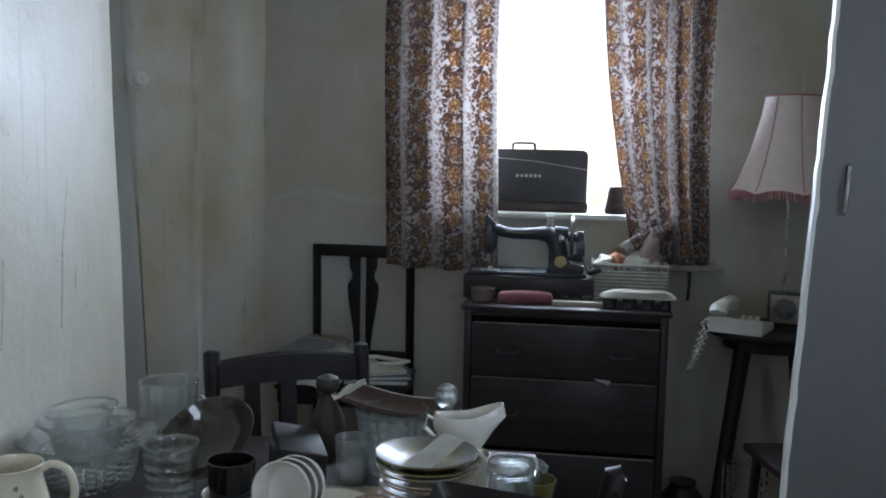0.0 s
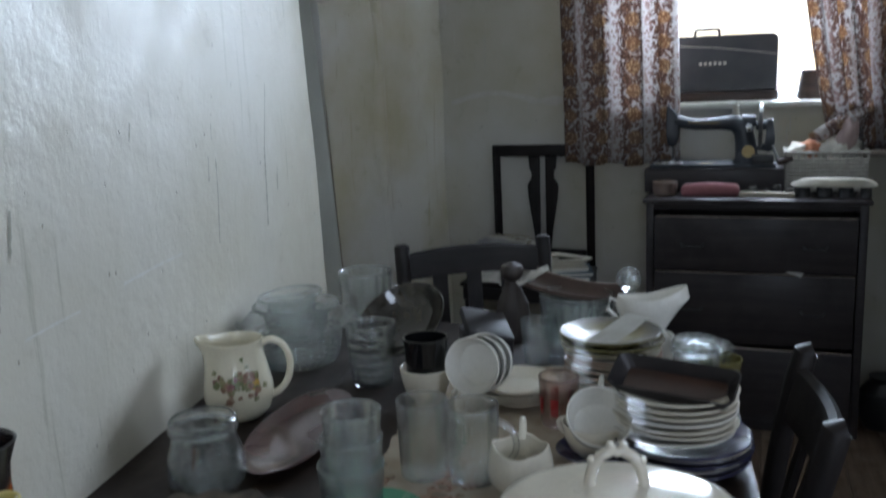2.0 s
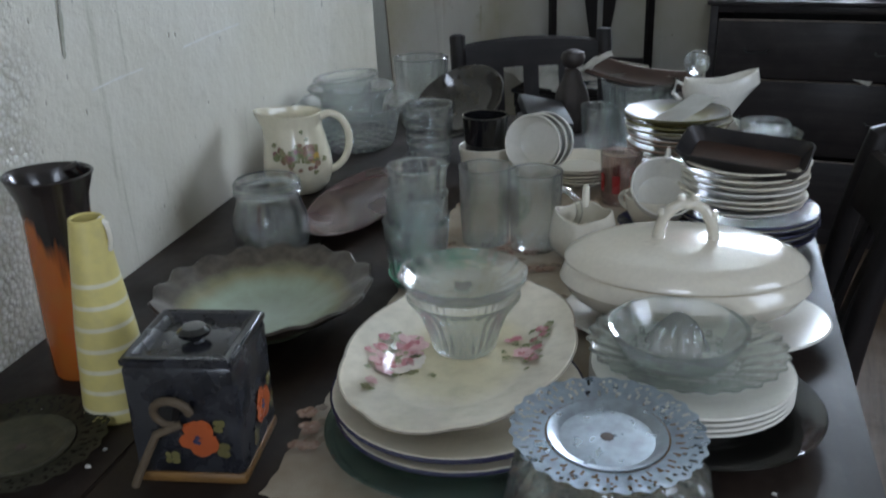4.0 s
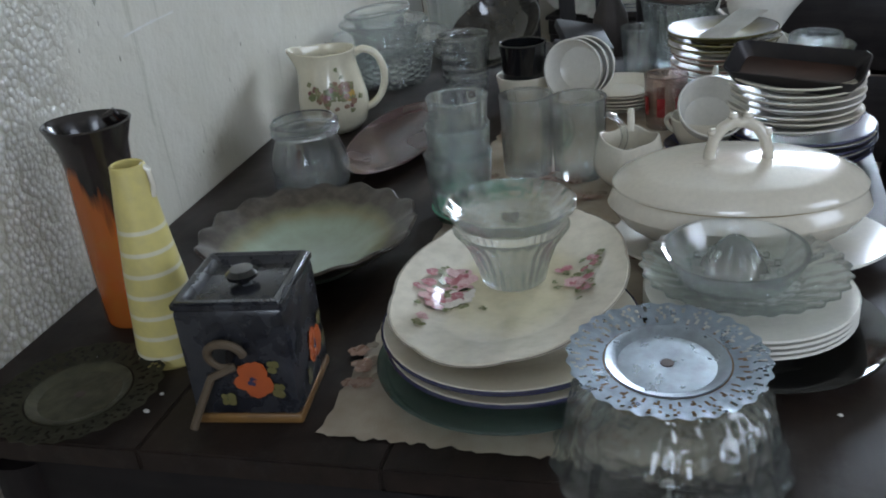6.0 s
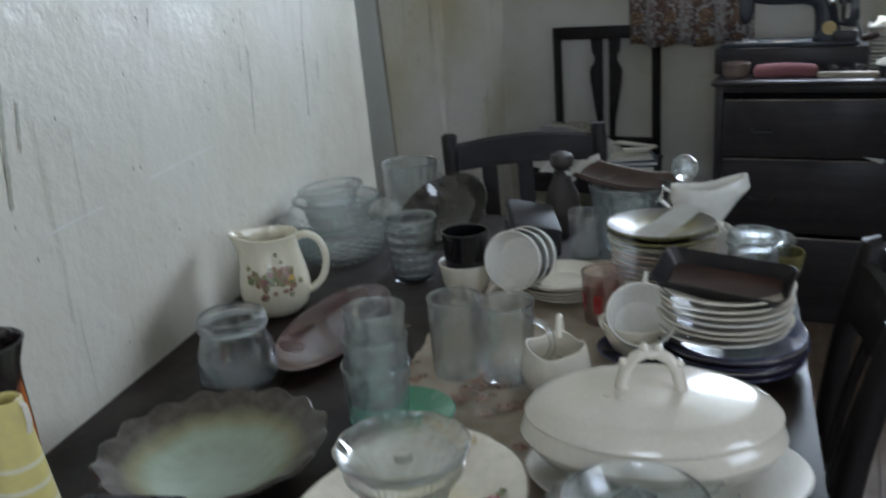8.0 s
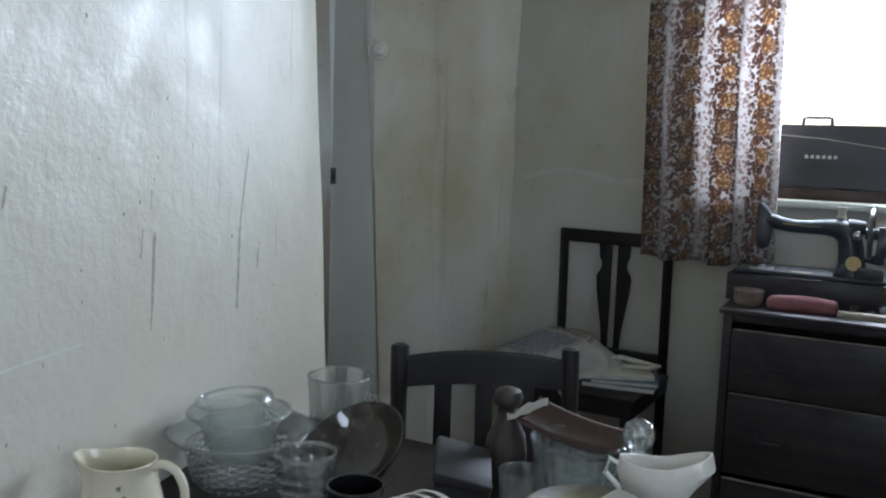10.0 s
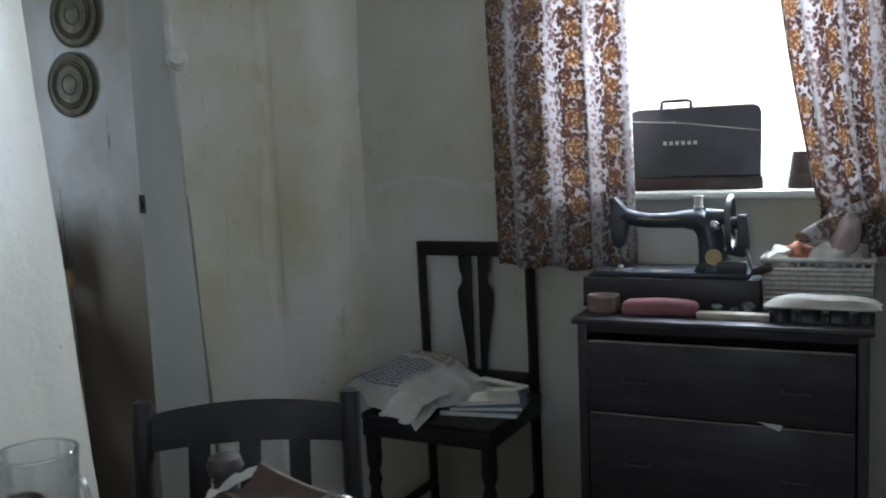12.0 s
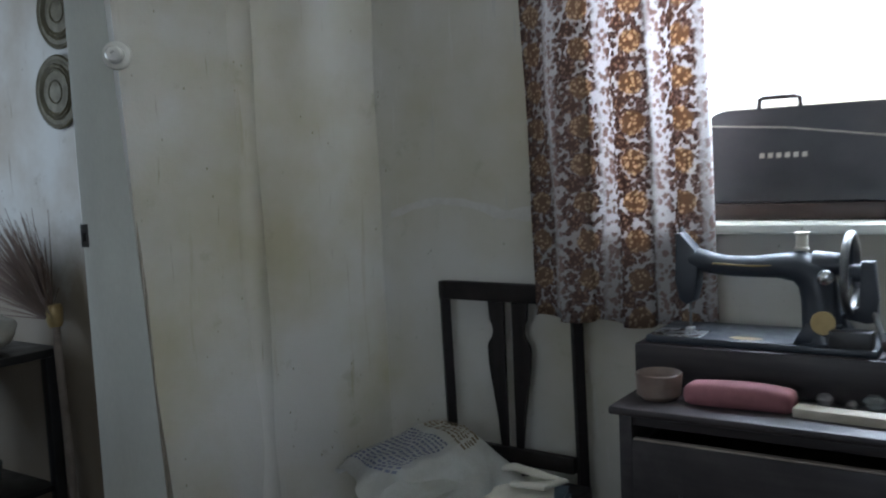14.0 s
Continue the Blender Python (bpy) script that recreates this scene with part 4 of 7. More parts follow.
    ring = [(1.137, yc + 0.078 * math.cos(a), zb + 0.14 + 0.078 * math.sin(a)) for a in [2 * math.pi * i / 36 for i in range(36)]]
    wh = part("balance_wheel", tube(ring, 0.008, 10, closed=True), "dark_steel", s)
    for a in (90, 210, 330):
        part("spoke", tube([(1.137, yc, zb + 0.14), (1.137, yc + 0.074 * math.cos(radians(a)), zb + 0.14 + 0.074 * math.sin(radians(a)))], 0.006, 8), "japan", wh)
    part("hub", tube([(1.12, yc, zb + 0.14), (1.158, yc, zb + 0.14)], 0.018, 14), "japan", wh)
    part("crank_housing", slab([(1.158, zb + 0.165), (1.182, zb + 0.165), (1.19, zb + 0.09), (1.188, zb + 0.045), (1.168, zb + 0.04), (1.12, zb + 0.05), (1.12, zb + 0.06), (1.158, zb + 0.07)], 0.03, m=pose(0, yc, 0), bevel=0.004), "japan", s)
    part("crank_arm", tube([(1.175, yc, zb + 0.08), (1.195, yc - 0.03, zb + 0.03), (1.205, yc - 0.05, zb + 0.005)], 0.006, 8), "dark_steel", s)
    part("crank_knob", lathe([(0, 0), (0.01, 0.002), (0.014, 0.03), (0.01, 0.055), (0, 0.058)], 14, m=pose(1.2, yc - 0.05, zb + 0.004, 0, 75, 0)), "case_base", s)
    part("bobbin_box", boxed(1.108, y0 + 0.01, zb, 1.186, y0 + 0.055, zb + 0.034, bevel=0.003), "black_paint", s)
    sp = part("spool", lathe([(0, 0), (0.015, 0), (0.015, 0.004), (0.012, 0.006), (0.012, 0.03), (0.015, 0.032), (0.015, 0.036), (0, 0.036)], 18, m=pose(1.046, yc, zb + 0.186)), "cream_card", s)
    part("spool_pin", tube([(1.046, yc, zb + 0.18), (1.046, yc, zb + 0.232)], 0.002, 6), "steel", sp)


sewing_machine()


def machine_case():
    """The bentwood cover standing on the window board, with worn gilt bars where its lettering was."""
    x0, x1, y0, z0 = 0.752, 1.196, 3.79, WZ0 + 0.02
    c = thing("machine_cover", pose(0, 0, 0), "black domed sewing machine cover with gilt lettering on the sill", "case")
    h, w, r = 0.272, x1 - x0, 0.05
    out = [(0, 0.042), (w, 0.042)] + arc(w - r * 0.5, h - r * 0.5, r * 0.5, 0, 90, 5) + arc(r, h - r, r, 90, 180, 6)
    part("body", slab(out, 0.19, m=pose(x0, y0 + 0.1, z0), bevel=0.006), "case_body", c)
    part("base", boxed(x0 - 0.004, y0 - 0.002, z0, x1 + 0.004, y0 + 0.204, z0 + 0.042, bevel=0.004), "case_base", c)
    # the tilted lid line, drawn as a thin pale bar
    part("seam", tube([(x0 + 0.01, y0 + 0.0035, z0 + 0.236), (x0 + 0.2, y0 + 0.0035, z0 + 0.222), (x1 - 0.004, y0 + 0.0035, z0 + 0.187)], 0.0016, 6), "letter", c, "pale lid line across the cover")
    bm = bmesh.new()
    for i in range(6):
        xx = 0.886 + i * 0.0195
        box(bm, xx, y0 + 0.0025, z0 + 0.151, xx + 0.0115, y0 + 0.0035, z0 + 0.163)
    part("lettering", bm, "letter", c, "worn gilt bars", smooth=0)
    hx = x0 + 0.16
    part("handle", tube([(hx - 0.05, y0 + 0.1, z0 + h), (hx - 0.048, y0 + 0.1, z0 + h + 0.026), (hx - 0.036, y0 + 0.1, z0 + h + 0.03), (hx + 0.036, y0 + 0.1, z0 + h + 0.03), (hx + 0.048, y0 + 0.1, z0 + h + 0.026), (hx + 0.05, y0 + 0.1, z0 + h)], 0.0065, 10), "case_base", c)


machine_case()
pot = thing("flower_pot", pose(1.325, 3.80, WZ0 + 0.02), "upturned dull brown pot on the window board", "pot")
part("body", lathe([(0.052, 0), (0.054, 0), (0.052, 0.02), (0.038, 0.115), (0.034, 0.118), (0, 0.118), (0, 0.112), (0.034, 0.112), (0.048, 0.004)], 28), "case_base", pot)
for i, (x, y, r) in enumerate(((1.225, 3.80, 0.012), (1.24, 3.88, 0.018), (1.27, 3.76, 0.008))):
    d = thing("sill_scrap", pose(x, y, WZ0 + 0.02), "small pale scrap on the window board", "scrap", "scraps on the sill")
    part("lump", lathe([(0, 0), (r, 0), (r * 0.8, r * 0.5), (0, r * 0.7)], 8, wave=lambda a, i: 1 + 0.25 * math.sin(3 * a + i)), "paper", d)


def basket():
    b = thing("wicker_basket", pose(1.235, 3.44, CT), "white woven wicker basket of cloth scraps on the chest", "basket")
    w, d, h = 0.27, 0.2, 0.146
    rng = random.Random(2)
    bm = bmesh.new()
    ring = [(0, 0), (w, 0), (w, d), (0, d)]
    per = [(w * i / 12, 0) for i in range(12)] + [(w, d * i / 9) for i in range(9)] + [(w - w * i / 12, d) for i in range(12)] + [(0, d - d * i / 9) for i in range(9)]
    for k in range(9):
        z = 0.008 + k * 0.0140
        pts = []
        for i, (x, y) in enumerate(per):
            o = 0.0035 * (1 if (i + k) % 2 else -1)
            fl = 1 + 0.05 * z / h
            pts.append((w / 2 + (x - w / 2) * (fl + o * 3), d / 2 + (y - d / 2) * (fl + o * 3), z))
        tube(pts, 0.0062, 5, bm, closed=True)
    part("weave", bm, "wicker", b)
    for i, (x, y) in enumerate(per):
        part("stake", tube([(x, y, 0), (w / 2 + (x - w / 2) * 1.05, d / 2 + (y - d / 2) * 1.05, h)], 0.004, 5), "wicker", b)
    rim = [(w / 2 + (x - w / 2) * 1.06, d / 2 + (y - d / 2) * 1.06, h) for x, y in per]
    part("rim", tube(rim, 0.008, 6, closed=True), "wicker", b)
    part("bottom", boxed(0.005, 0.005, 0, w - 0.005, d - 0.005, 0.008, bevel=0), "wicker", b)

    def clump(name, x, y, z, sx, sy, sz, mt, label, seed, rot=(0, 0, 0)):
        bm = bmesh.new()
        bmesh.ops.create_icosphere(bm, subdivisions=3, radius=1)
        for v in bm.verts:
            n = noise.noise(v.co * 1.7 + Vector((seed, 0, 0))) * 0.45 + noise.noise(v.co * 4 + Vector((seed, 3, 0))) * 0.18
            v.co = v.co * (1 + n)
            v.co = Vector((v.co.x * sx, v.co.y * sy, v.co.z * sz))
        uvl = bm.loops.layers.uv.new("UVMap")
        for fc in bm.faces:
            for lp in fc.loops:
                lp[uvl].uv = (lp.vert.co.x * 1.2 + 0.06, lp.vert.co.z * 1.6 - lp.vert.co.y + 0.3)
        th = thing(name, pose(x, y, z, *rot), label, "cloth", "cloth scraps in the basket")
        part("folds", bm, mt, th, smooth=60)
    clump("cloth_scrap", 1.32, 3.54, CT + 0.150, 0.055, 0.05, 0.032, "orange_cloth", "orange cloth scrap in the basket", 1)
    clump("cloth_scrap", 1.42, 3.54, CT + 0.15, 0.07, 0.07, 0.05, "cream_cloth", "cream cloth scrap in the basket", 4)
    clump("cloth_roll", 1.425, 3.53, CT + 0.245, 0.105, 0.035, 0.032, "curtain", "bunched end of the floral cloth above the basket", 7, (0, -28, 0))
    clump("cloth_scrap", 1.445, 3.50, CT + 0.20, 0.035, 0.03, 0.07, "dusky_cloth", "folded mauve cloth in the basket", 9, (0, 15, 0))
    clump("cloth_scrap", 1.28, 3.54, CT + 0.145, 0.05, 0.05, 0.03, "cream_card", "pale cloth scrap in the basket", 12)


basket()


def chest_clutter():
    z = CT
    c = thing("bowl", pose(0.80, 3.305, z), "small earthenware bowl on the chest", "bowl")
    part("body", lathe([(0, 0), (0.035, 0), (0.045, 0.01), (0.048, 0.052), (0.046, 0.054), (0.043, 0.05), (0.04, 0.012), (0, 0.01)], 32), surface("brown_earthenware", (0.12, 0.08, 0.065), (0.2, 0.15, 0.12), 0.4), c)
    p = thing("pencil_case", pose(0.965, 3.30, z, 0, 0, -2), "dusky rose fabric pencil case on the chest", "pencil case")
    bm = bmesh.new()
    box(bm, -0.105, -0.03, 0, 0.105, 0.03, 0.038, bevel=0.014)
    bmesh.ops.subdivide_edges(bm, edges=[e for e in bm.edges if e.calc_length() > 0.1], cuts=6)
    for v in bm.verts:
        v.co.z *= 1 + 0.3 * math.cos(v.co.x * 12)
        v.co.y += 0.006 * math.sin(v.co.x * 20)
    part("pouch", bm, "pink_case", p, smooth=60)
    t = thing("wooden_ruler_box", pose(1.165, 3.285, z, 0, 0, -3), "narrow cream card box on the chest", "box")
    part("box", boxed(-0.095, -0.02, 0, 0.095, 0.02, 0.018, bevel=0.002), "linen_card", t)
    for i, (x, y, r) in enumerate(((1.115, 3.325, 0.018), (1.2, 3.33, 0.02), (1.16, 3.34, 0.012))):
        g = thing("glass_stopper", pose(x, y, z), "small clear glass stopper on the chest", "stopper", "small glass on the chest")
        part("knob", lathe([(0, 0), (r, 0), (r * 0.5, r * 0.7), (r, r * 1.5), (r * 0.6, r * 2.0), (0, r * 2.1)], 12), "clear_glass", g, smooth=20)
    k = thing("plastic_packet", pose(1.39, 3.30, z + 0.045, 0, 0, -3), "cream paper packet lying over tins on the chest", "packet")

    def puff(u, v):
        return 0.022 * (min(1, min(u, 1 - u) * 6) * min(1, min(v, 1 - v) * 6)) ** 0.5 + 0.004 * noise.noise((u * 5, v * 5, 1))
    part("top_sheet", crumpled(16, 8, 0.28, 0.10, puff, 2, 0.012), "cream_card", k)
    part("body", boxed(-0.13, -0.045, -0.006, 0.13, 0.045, 0.002, bevel=0.003), "cream_card", k)
    for x, r, h in ((1.285, 0.03, 0.036), (1.36, 0.028, 0.036), (1.43, 0.026, 0.036), (1.495, 0.02, 0.036)):
        q = thing("small_tin", pose(x, 3.30, z), "small dull grey tin under the packet", "tin", "tins on the chest")
        part("can", lathe([(0, 0), (r, 0), (r, 0.004), (r * 0.97, 0.006), (r * 0.97, h - 0.004), (r, h - 0.002), (r, h), (0, h)], 20), "black_paint", q)


chest_clutter()


def stool_table():
    s = thing("side_table", pose(1.90, 3.40, 0), "dark round side table on splayed legs, holding a telephone", "side table")
    part("top", lathe([(0, 0.795), (0.225, 0.795), (0.235, 0.80), (0.24, 0.812), (0.235, 0.824), (0, 0.826)], 40), "dark_wood_x", s)
    part("apron", lathe([(0.17, 0.75), (0.175, 0.75), (0.175, 0.795), (0.165, 0.795)], 32), "dark_wood_x", s)
    for a in (35, 125, 215, 305):
        c, n = math.cos(radians(a)), math.sin(radians(a))
        part("leg", tube([(0.13 * c, 0.13 * n, 0.795), (0.19 * c, 0.19 * n, 0.4), (0.25 * c, 0.25 * n, 0)], [0.03, 0.025, 0.02], 8), "dark_wood", s)
    p = thing("telephone", pose(1.770, 3.30, 0.826, 0, 0, -24), "ivory push-button telephone with a coiled cord, on the side table", "telephone")
    part("body", slab([(-0.095, 0), (0.095, 0), (0.095, 0.028), (-0.095, 0.055)], 0.2, m=pose(0, 0, 0, 0, 0, 90), bevel=0.008), "phone", p)
    bm = tube([(-0.06, -0.10, 0.07), (-0.06, -0.09, 0.085), (-0.06, 0.0, 0.098), (-0.06, 0.09, 0.09), (-0.06, 0.10, 0.075)], [0.032, 0.033, 0.024, 0.033, 0.031], 14, flat=0.85)
    part("handset", bm, "phone", p)
    for i in range(4):
        for j in range(3):
            part("button", boxed(0.0 + j * 0.024, -0.06 + i * 0.022, 0.04, 0.016 + j * 0.024, -0.046 + i * 0.022, 0.046 + 0.003 * i, bevel=0.002), "cream_card", p)
    pts = []
    for i in range(150):
        f = i / 149
        a = f * 2 * math.pi * 22
        x = -0.085 - 0.06 * math.sin(f * 3.1)
        z = 0.05 - 0.20 * math.sin(f * 3.14) ** 0.8
        pts.append((x + 0.008 * math.cos(a) - 0.02 * f, -0.09 - 0.012 * f + 0.008 * math.sin(a), z))
    part("cord", tube(pts, 0.0028, 5), "phone", p)
    r = thing("radio", pose(2.03, 3.46, 0.826, 0, 0, -14), "small old radio with a round speaker grille, on the side table", "radio")
    part("body", boxed(-0.13, -0.035, 0, 0.13, 0.035, 0.13, bevel=0.008), "black_paint", r)
    part("front", boxed(-0.12, -0.038, 0.01, 0.12, -0.0345, 0.12, bevel=0.002), "bare_edge", r)
    part("speaker", lathe([(0, 0), (0.042, 0), (0.042, 0.004), (0.034, 0.006), (0.03, 0.002), (0.02, 0.005), (0.01, 0.002), (0, 0.004)], 28, m=pose(-0.065, -0.038, 0.068, 90, 0, 0)), "dark_steel", r)
    for k in range(3):
        part("dial", boxed(0.0, -0.041, 0.03 + k * 0.03, 0.10, -0.0375, 0.036 + k * 0.03, bevel=0.001), "cream_card", r)
    l = thing("table_lamp", pose(1.975, 3.55, 0.826), "tall lamp with pale pink scalloped fabric shade on the side table", "lamp")
    part("base", lathe([(0, 0), (0.055, 0), (0.058, 0.012), (0.03, 0.03), (0.016, 0.05), (0.016, 0.11), (0.011, 0.125), (0, 0.125)], 28), "dark_wood", l)
    part("pole", tube([(0, 0, 0.12), (0, 0, 0.66)], 0.0065, 10), "steel", l)

    def scallop(a, i):
        return 0.016 * abs(math.sin(4 * a)) - 0.016 if i in (0, 9) else 0
    prof = [(0.225, 0.515), (0.2, 0.56), (0.172, 0.63), (0.146, 0.71), (0.122, 0.80), (0.108, 0.885), (0.106, 0.885), (0.12, 0.80), (0.17, 0.63), (0.222, 0.515)]
    sh = part("shade", lathe(prof, 64, spout=scallop), "pink_fabric", l)
    ring = [(0.108 * math.cos(a), 0.108 * math.sin(a), 0.885) for a in [2 * math.pi * i / 32 for i in range(32)]]
    part("top_trim", tube(ring, 0.004, 6, closed=True), "fringe", sh)
    bm = bmesh.new()
    for i in range(110):
        a = 2 * math.pi * i / 110
        dz = 0.016 * abs(math.sin(4 * a)) - 0.016
        tube([(0.225 * math.cos(a), 0.225 * math.sin(a), 0.522 + dz), (0.227 * math.cos(a), 0.227 * math.sin(a), 0.49 + dz)], [0.0065, 0.003], 4, bm)
    part("fringe", bm, "fringe", sh, "dusky pink fringe")
    for k in range(8):
        a = 2 * math.pi * k / 8
        part("rib", tube([(r_ * math.cos(a) * 1.004, r_ * math.sin(a) * 1.004, z_) for r_, z_ in prof[:6]], 0.0022, 5), "fringe", sh)


stool_table()


def low_stool():
    s = thing("low_stool", pose(1.93, 2.92, 0, 0, 0, 12), "low wooden stool with a scuffed seat near the cupboard", "stool")
    part("seat", boxed(-0.16, -0.15, 0.45, 0.16, 0.15, 0.48, bevel=0.01), "case_base", s)
    for x in (-0.12, 0.12):
        for y in (-0.11, 0.11):
            part("leg", tube([(x * 1.15, y * 1.15, 0), (x, y, 0.45)], [0.014, 0.018], 8), "dark_wood", s)
    b = thing("paper_box", pose(1.95, 2.93, 0.48, 0, 0, -10), "small white card box on the low stool", "box")
    part("box", boxed(-0.05, -0.07, 0, 0.06, 0.07, 0.06, bevel=0.002), "paper", b)
    part("lid", boxed(-0.052, -0.072, 0.0605, 0.062, 0.072, 0.07, bevel=0.002), "paper", b)
    h = thing("wire_rack", pose(1.80, 3.12, 0.0, 0, 0, 20), "chrome wire rack standing on the floor", "rack")
    for k in range(4):
        part("wire", tube([(-0.06, k * 0.03, 0), (-0.06, k * 0.03, 0.36), (0.06, k * 0.03, 0.36), (0.06, k * 0.03, 0)], 0.004, 6), "steel", h)
    part("bar", tube([(0.06, 0, 0.004), (0.06, 0.09, 0.004)], 0.004, 6), "steel", h)
    part("bar", tube([(-0.06, 0, 0.004), (-0.06, 0.09, 0.004)], 0.004, 6), "steel", h)
    for i, (x, y, r, hh) in enumerate(((1.60, 3.40, 0.08, 0.20), (1.66, 3.2, 0.06, 0.14))):
        j = thing("floor_jar", pose(x, y, 0), "dark dusty jar on the floor beside the chest", "jar", "jars on the floor")
        part("body", lathe([(0, 0), (r * 0.8, 0), (r, hh * 0.2), (r, hh * 0.7), (r * 0.6, hh * 0.9), (r * 0.65, hh), (r * 0.55, hh), (0, hh * 0.98)], 24), "black_paint", j)


low_stool()


def open_door():
    c = thing("door_2", pose(1.56, 1.85, 0, 0, 2.8, 0), "open door leaf with a chrome bow handle, shade painted into its grey face", "door", kind="structure")
    bm = bmesh.new()
    n = 60
    rows = []
    for i in range(n + 1):
        z = 0.012 + 2.05 * i / n
        o = 0.0035 * noise.noise((z * 9, 0, 4)) + 0.003 * noise.noise((z * 30, 0, 2))
        rows.append([bm.verts.new(p) for p in ((0 + o, 0.002 + o, z), (0.7, 0, z), (0.7, 0.022, z), (-0.001 + o, 0.026, z))])
    for a, b in zip(rows, rows[1:]):
        for k in range(4):
            j = (k + 1) % 4
            bm.faces.new((a[k], a[j], b[j], b[k]))
    bm.faces.new(rows[0])
    bm.faces.new(rows[-1])
    # face takes the darkened colour; only the edge keeps its white
    d = part("leaf", bm, "cup_paint", c)
    bm = bmesh.new()
    rows = []
    for i in range(n + 1):
        z = 0.012 + 2.05 * i / n
        o = 0.0035 * noise.noise((z * 9, 0, 4)) + 0.003 * noise.noise((z * 30, 0, 2))
        rows.append([bm.verts.new(p) for p in ((-0.004 + o, -0.001 + o, z), (0.004 + o + 0.003 * noise.noise((z * 22, 3, 1)), -0.002 + o, z), (0.003, 0.020, z), (-0.004 + o, 0.024, z))])
    for a, b in zip(rows, rows[1:]):
        for k in range(4):
            j = (k + 1) % 4
            bm.faces.new((a[k], a[j], b[j], b[k]))
    part("edge", bm, "white_gloss", c, "chipped white-painted leading edge")
    hx, z0, z1 = 0.055, 1.33, 1.43
    part("handle", tube([(hx, 0.0, z0), (hx, -0.006, z0 + 0.003), (hx, -0.009, z0 + 0.03), (hx, -0.010, (z0 + z1) / 2), (hx, -0.009, z1 - 0.03), (hx, -0.006, z1 - 0.003), (hx, 0.0, z1)], [0.004, 0.004, 0.0045, 0.005, 0.0045, 0.004, 0.004], 10), "steel", d, "chrome bow handle")


open_door()


def next_space():
    yb = 3.40
    for z, x in ((1.712, -1.36), (1.98, -1.315)):
        p = thing("brass_plaque", pose(x, yb - 0.006, z, 90, 0, 0), "round embossed tarnished brass plaque hanging on the stained wall", "plaque", "brass plaques")
        part("disc", lathe([(0, 0), (0.125, 0), (0.128, 0.006), (0.122, 0.012), (0.112, 0.008), (0.105, 0.010), (0.06, 0.012), (0.05, 0.014), (0, 0.013)], 48), "brass", p)
        bm = bmesh.new()
        for ring_r in (0.045, 0.085, 0.098):
            lathe([(ring_r, 0.010), (ring_r - 0.006, 0.017), (ring_r - 0.014, 0.012)], 40, bm=bm, wave=lambda a, i: 1 + 0.015 * math.sin(13 * a))
        part("relief", bm, "brass", p)
    t = thing("kitchen_table", pose(-1.59, 3.08, 0), "black-painted side table with clutter, in the next space", "table")
    part("top", boxed(-0.5, -0.25, 0.79, 0.17, 0.28, 0.82, bevel=0.004), "black_paint", t)
    for x in (-0.46, 0.13):
        for y in (-0.22, 0.25):
            part("leg", boxed(x - 0.02, y - 0.02, 0, x + 0.02, y + 0.02, 0.79, bevel=0.003), "black_paint", t)
    part("shelf", boxed(-0.46, -0.22, 0.30, 0.13, 0.25, 0.32, bevel=0.003), "black_paint", t)
    b = thing("broom", pose(-1.378, 3.36, 0.0, 2, -1, 0), "long-handled broom with brown bristles standing bristles up against the wall", "broom")
    part("handle", tube([(0, -0.02, 0), (0, 0, 0.92)], 0.014, 10), "bare_edge", b)
    bm = bmesh.new()
    rng = random.Random(4)
    for i in range(260):
        a = rng.gauss(-0.75, 0.32)
        d = rng.gauss(0, 0.06)
        ln = rng.uniform(0.26, 0.40)
        x0 = rng.uniform(-0.018, 0.018)
        tube([(x0, -0.02, 0.93), (x0 + ln * 0.5 * math.sin(a) * 0.9, -0.02 + d * 0.5, 0.93 + ln * 0.5 * math.cos(a)), (x0 + ln * math.sin(a) * 1.1, -0.02 + d, 0.93 + ln * math.cos(a))], [0.0028, 0.0022, 0.001], 3, bm)
    part("bristles", bm, "broom", b, smooth=0)
    part("binding", lathe([(0.022, 0.90), (0.028, 0.92), (0.03, 0.965), (0.024, 0.98), (0, 0.98)], 16), "gold", b)
    d = thing("cloth_bundle", pose(-1.60, 3.14, 0.82), "rounded grubby white cloth bundle on the black table", "cloth")
    bm = bmesh.new()
    bmesh.ops.create_icosphere(bm, subdivisions=4, radius=1)
    for v in bm.verts:
        n = noise.noise(v.co * 1.4) * 0.2 + noise.noise(v.co * 4) * 0.06
        v.co = Vector((v.co.x * 0.17, v.co.y * 0.12, max(-0.0, v.co.z * 0.5 + 0.5) * 0.15)) * (1 + n)
        v.co.z = max(0, v.co.z)
    part("folds", bm, "cream_cloth", d, smooth=60)
    cp = thing("saucer", pose(-1.55, 2.95, 0.82), "white saucer on the black table", "saucer")
    part("body", lathe([(0, 0), (0.04, 0), (0.07, 0.014), (0.07, 0.017), (0.04, 0.005), (0, 0.004)], 28), "porcelain_white", cp)
    for x, y, r, h in ((-1.5, 2.9, 0.03, 0.05), (-1.66, 2.92, 0.04, 0.06)):
        q = thing("small_pot", pose(x, y, 0.82), "small grey pot on the black table", "pot", "pots on the black table")
        part("body", lathe([(0, 0), (r, 0), (r * 1.1, h * 0.6), (r, h), (r * 0.85, h), (r * 0.85, 0.01), (0, 0.008)], 20), "dark_steel", q)
    k = thing("enamel_bowl", pose(-1.62, 3.06, 0.32), "dull green enamel bowl on the lower shelf", "bowl")
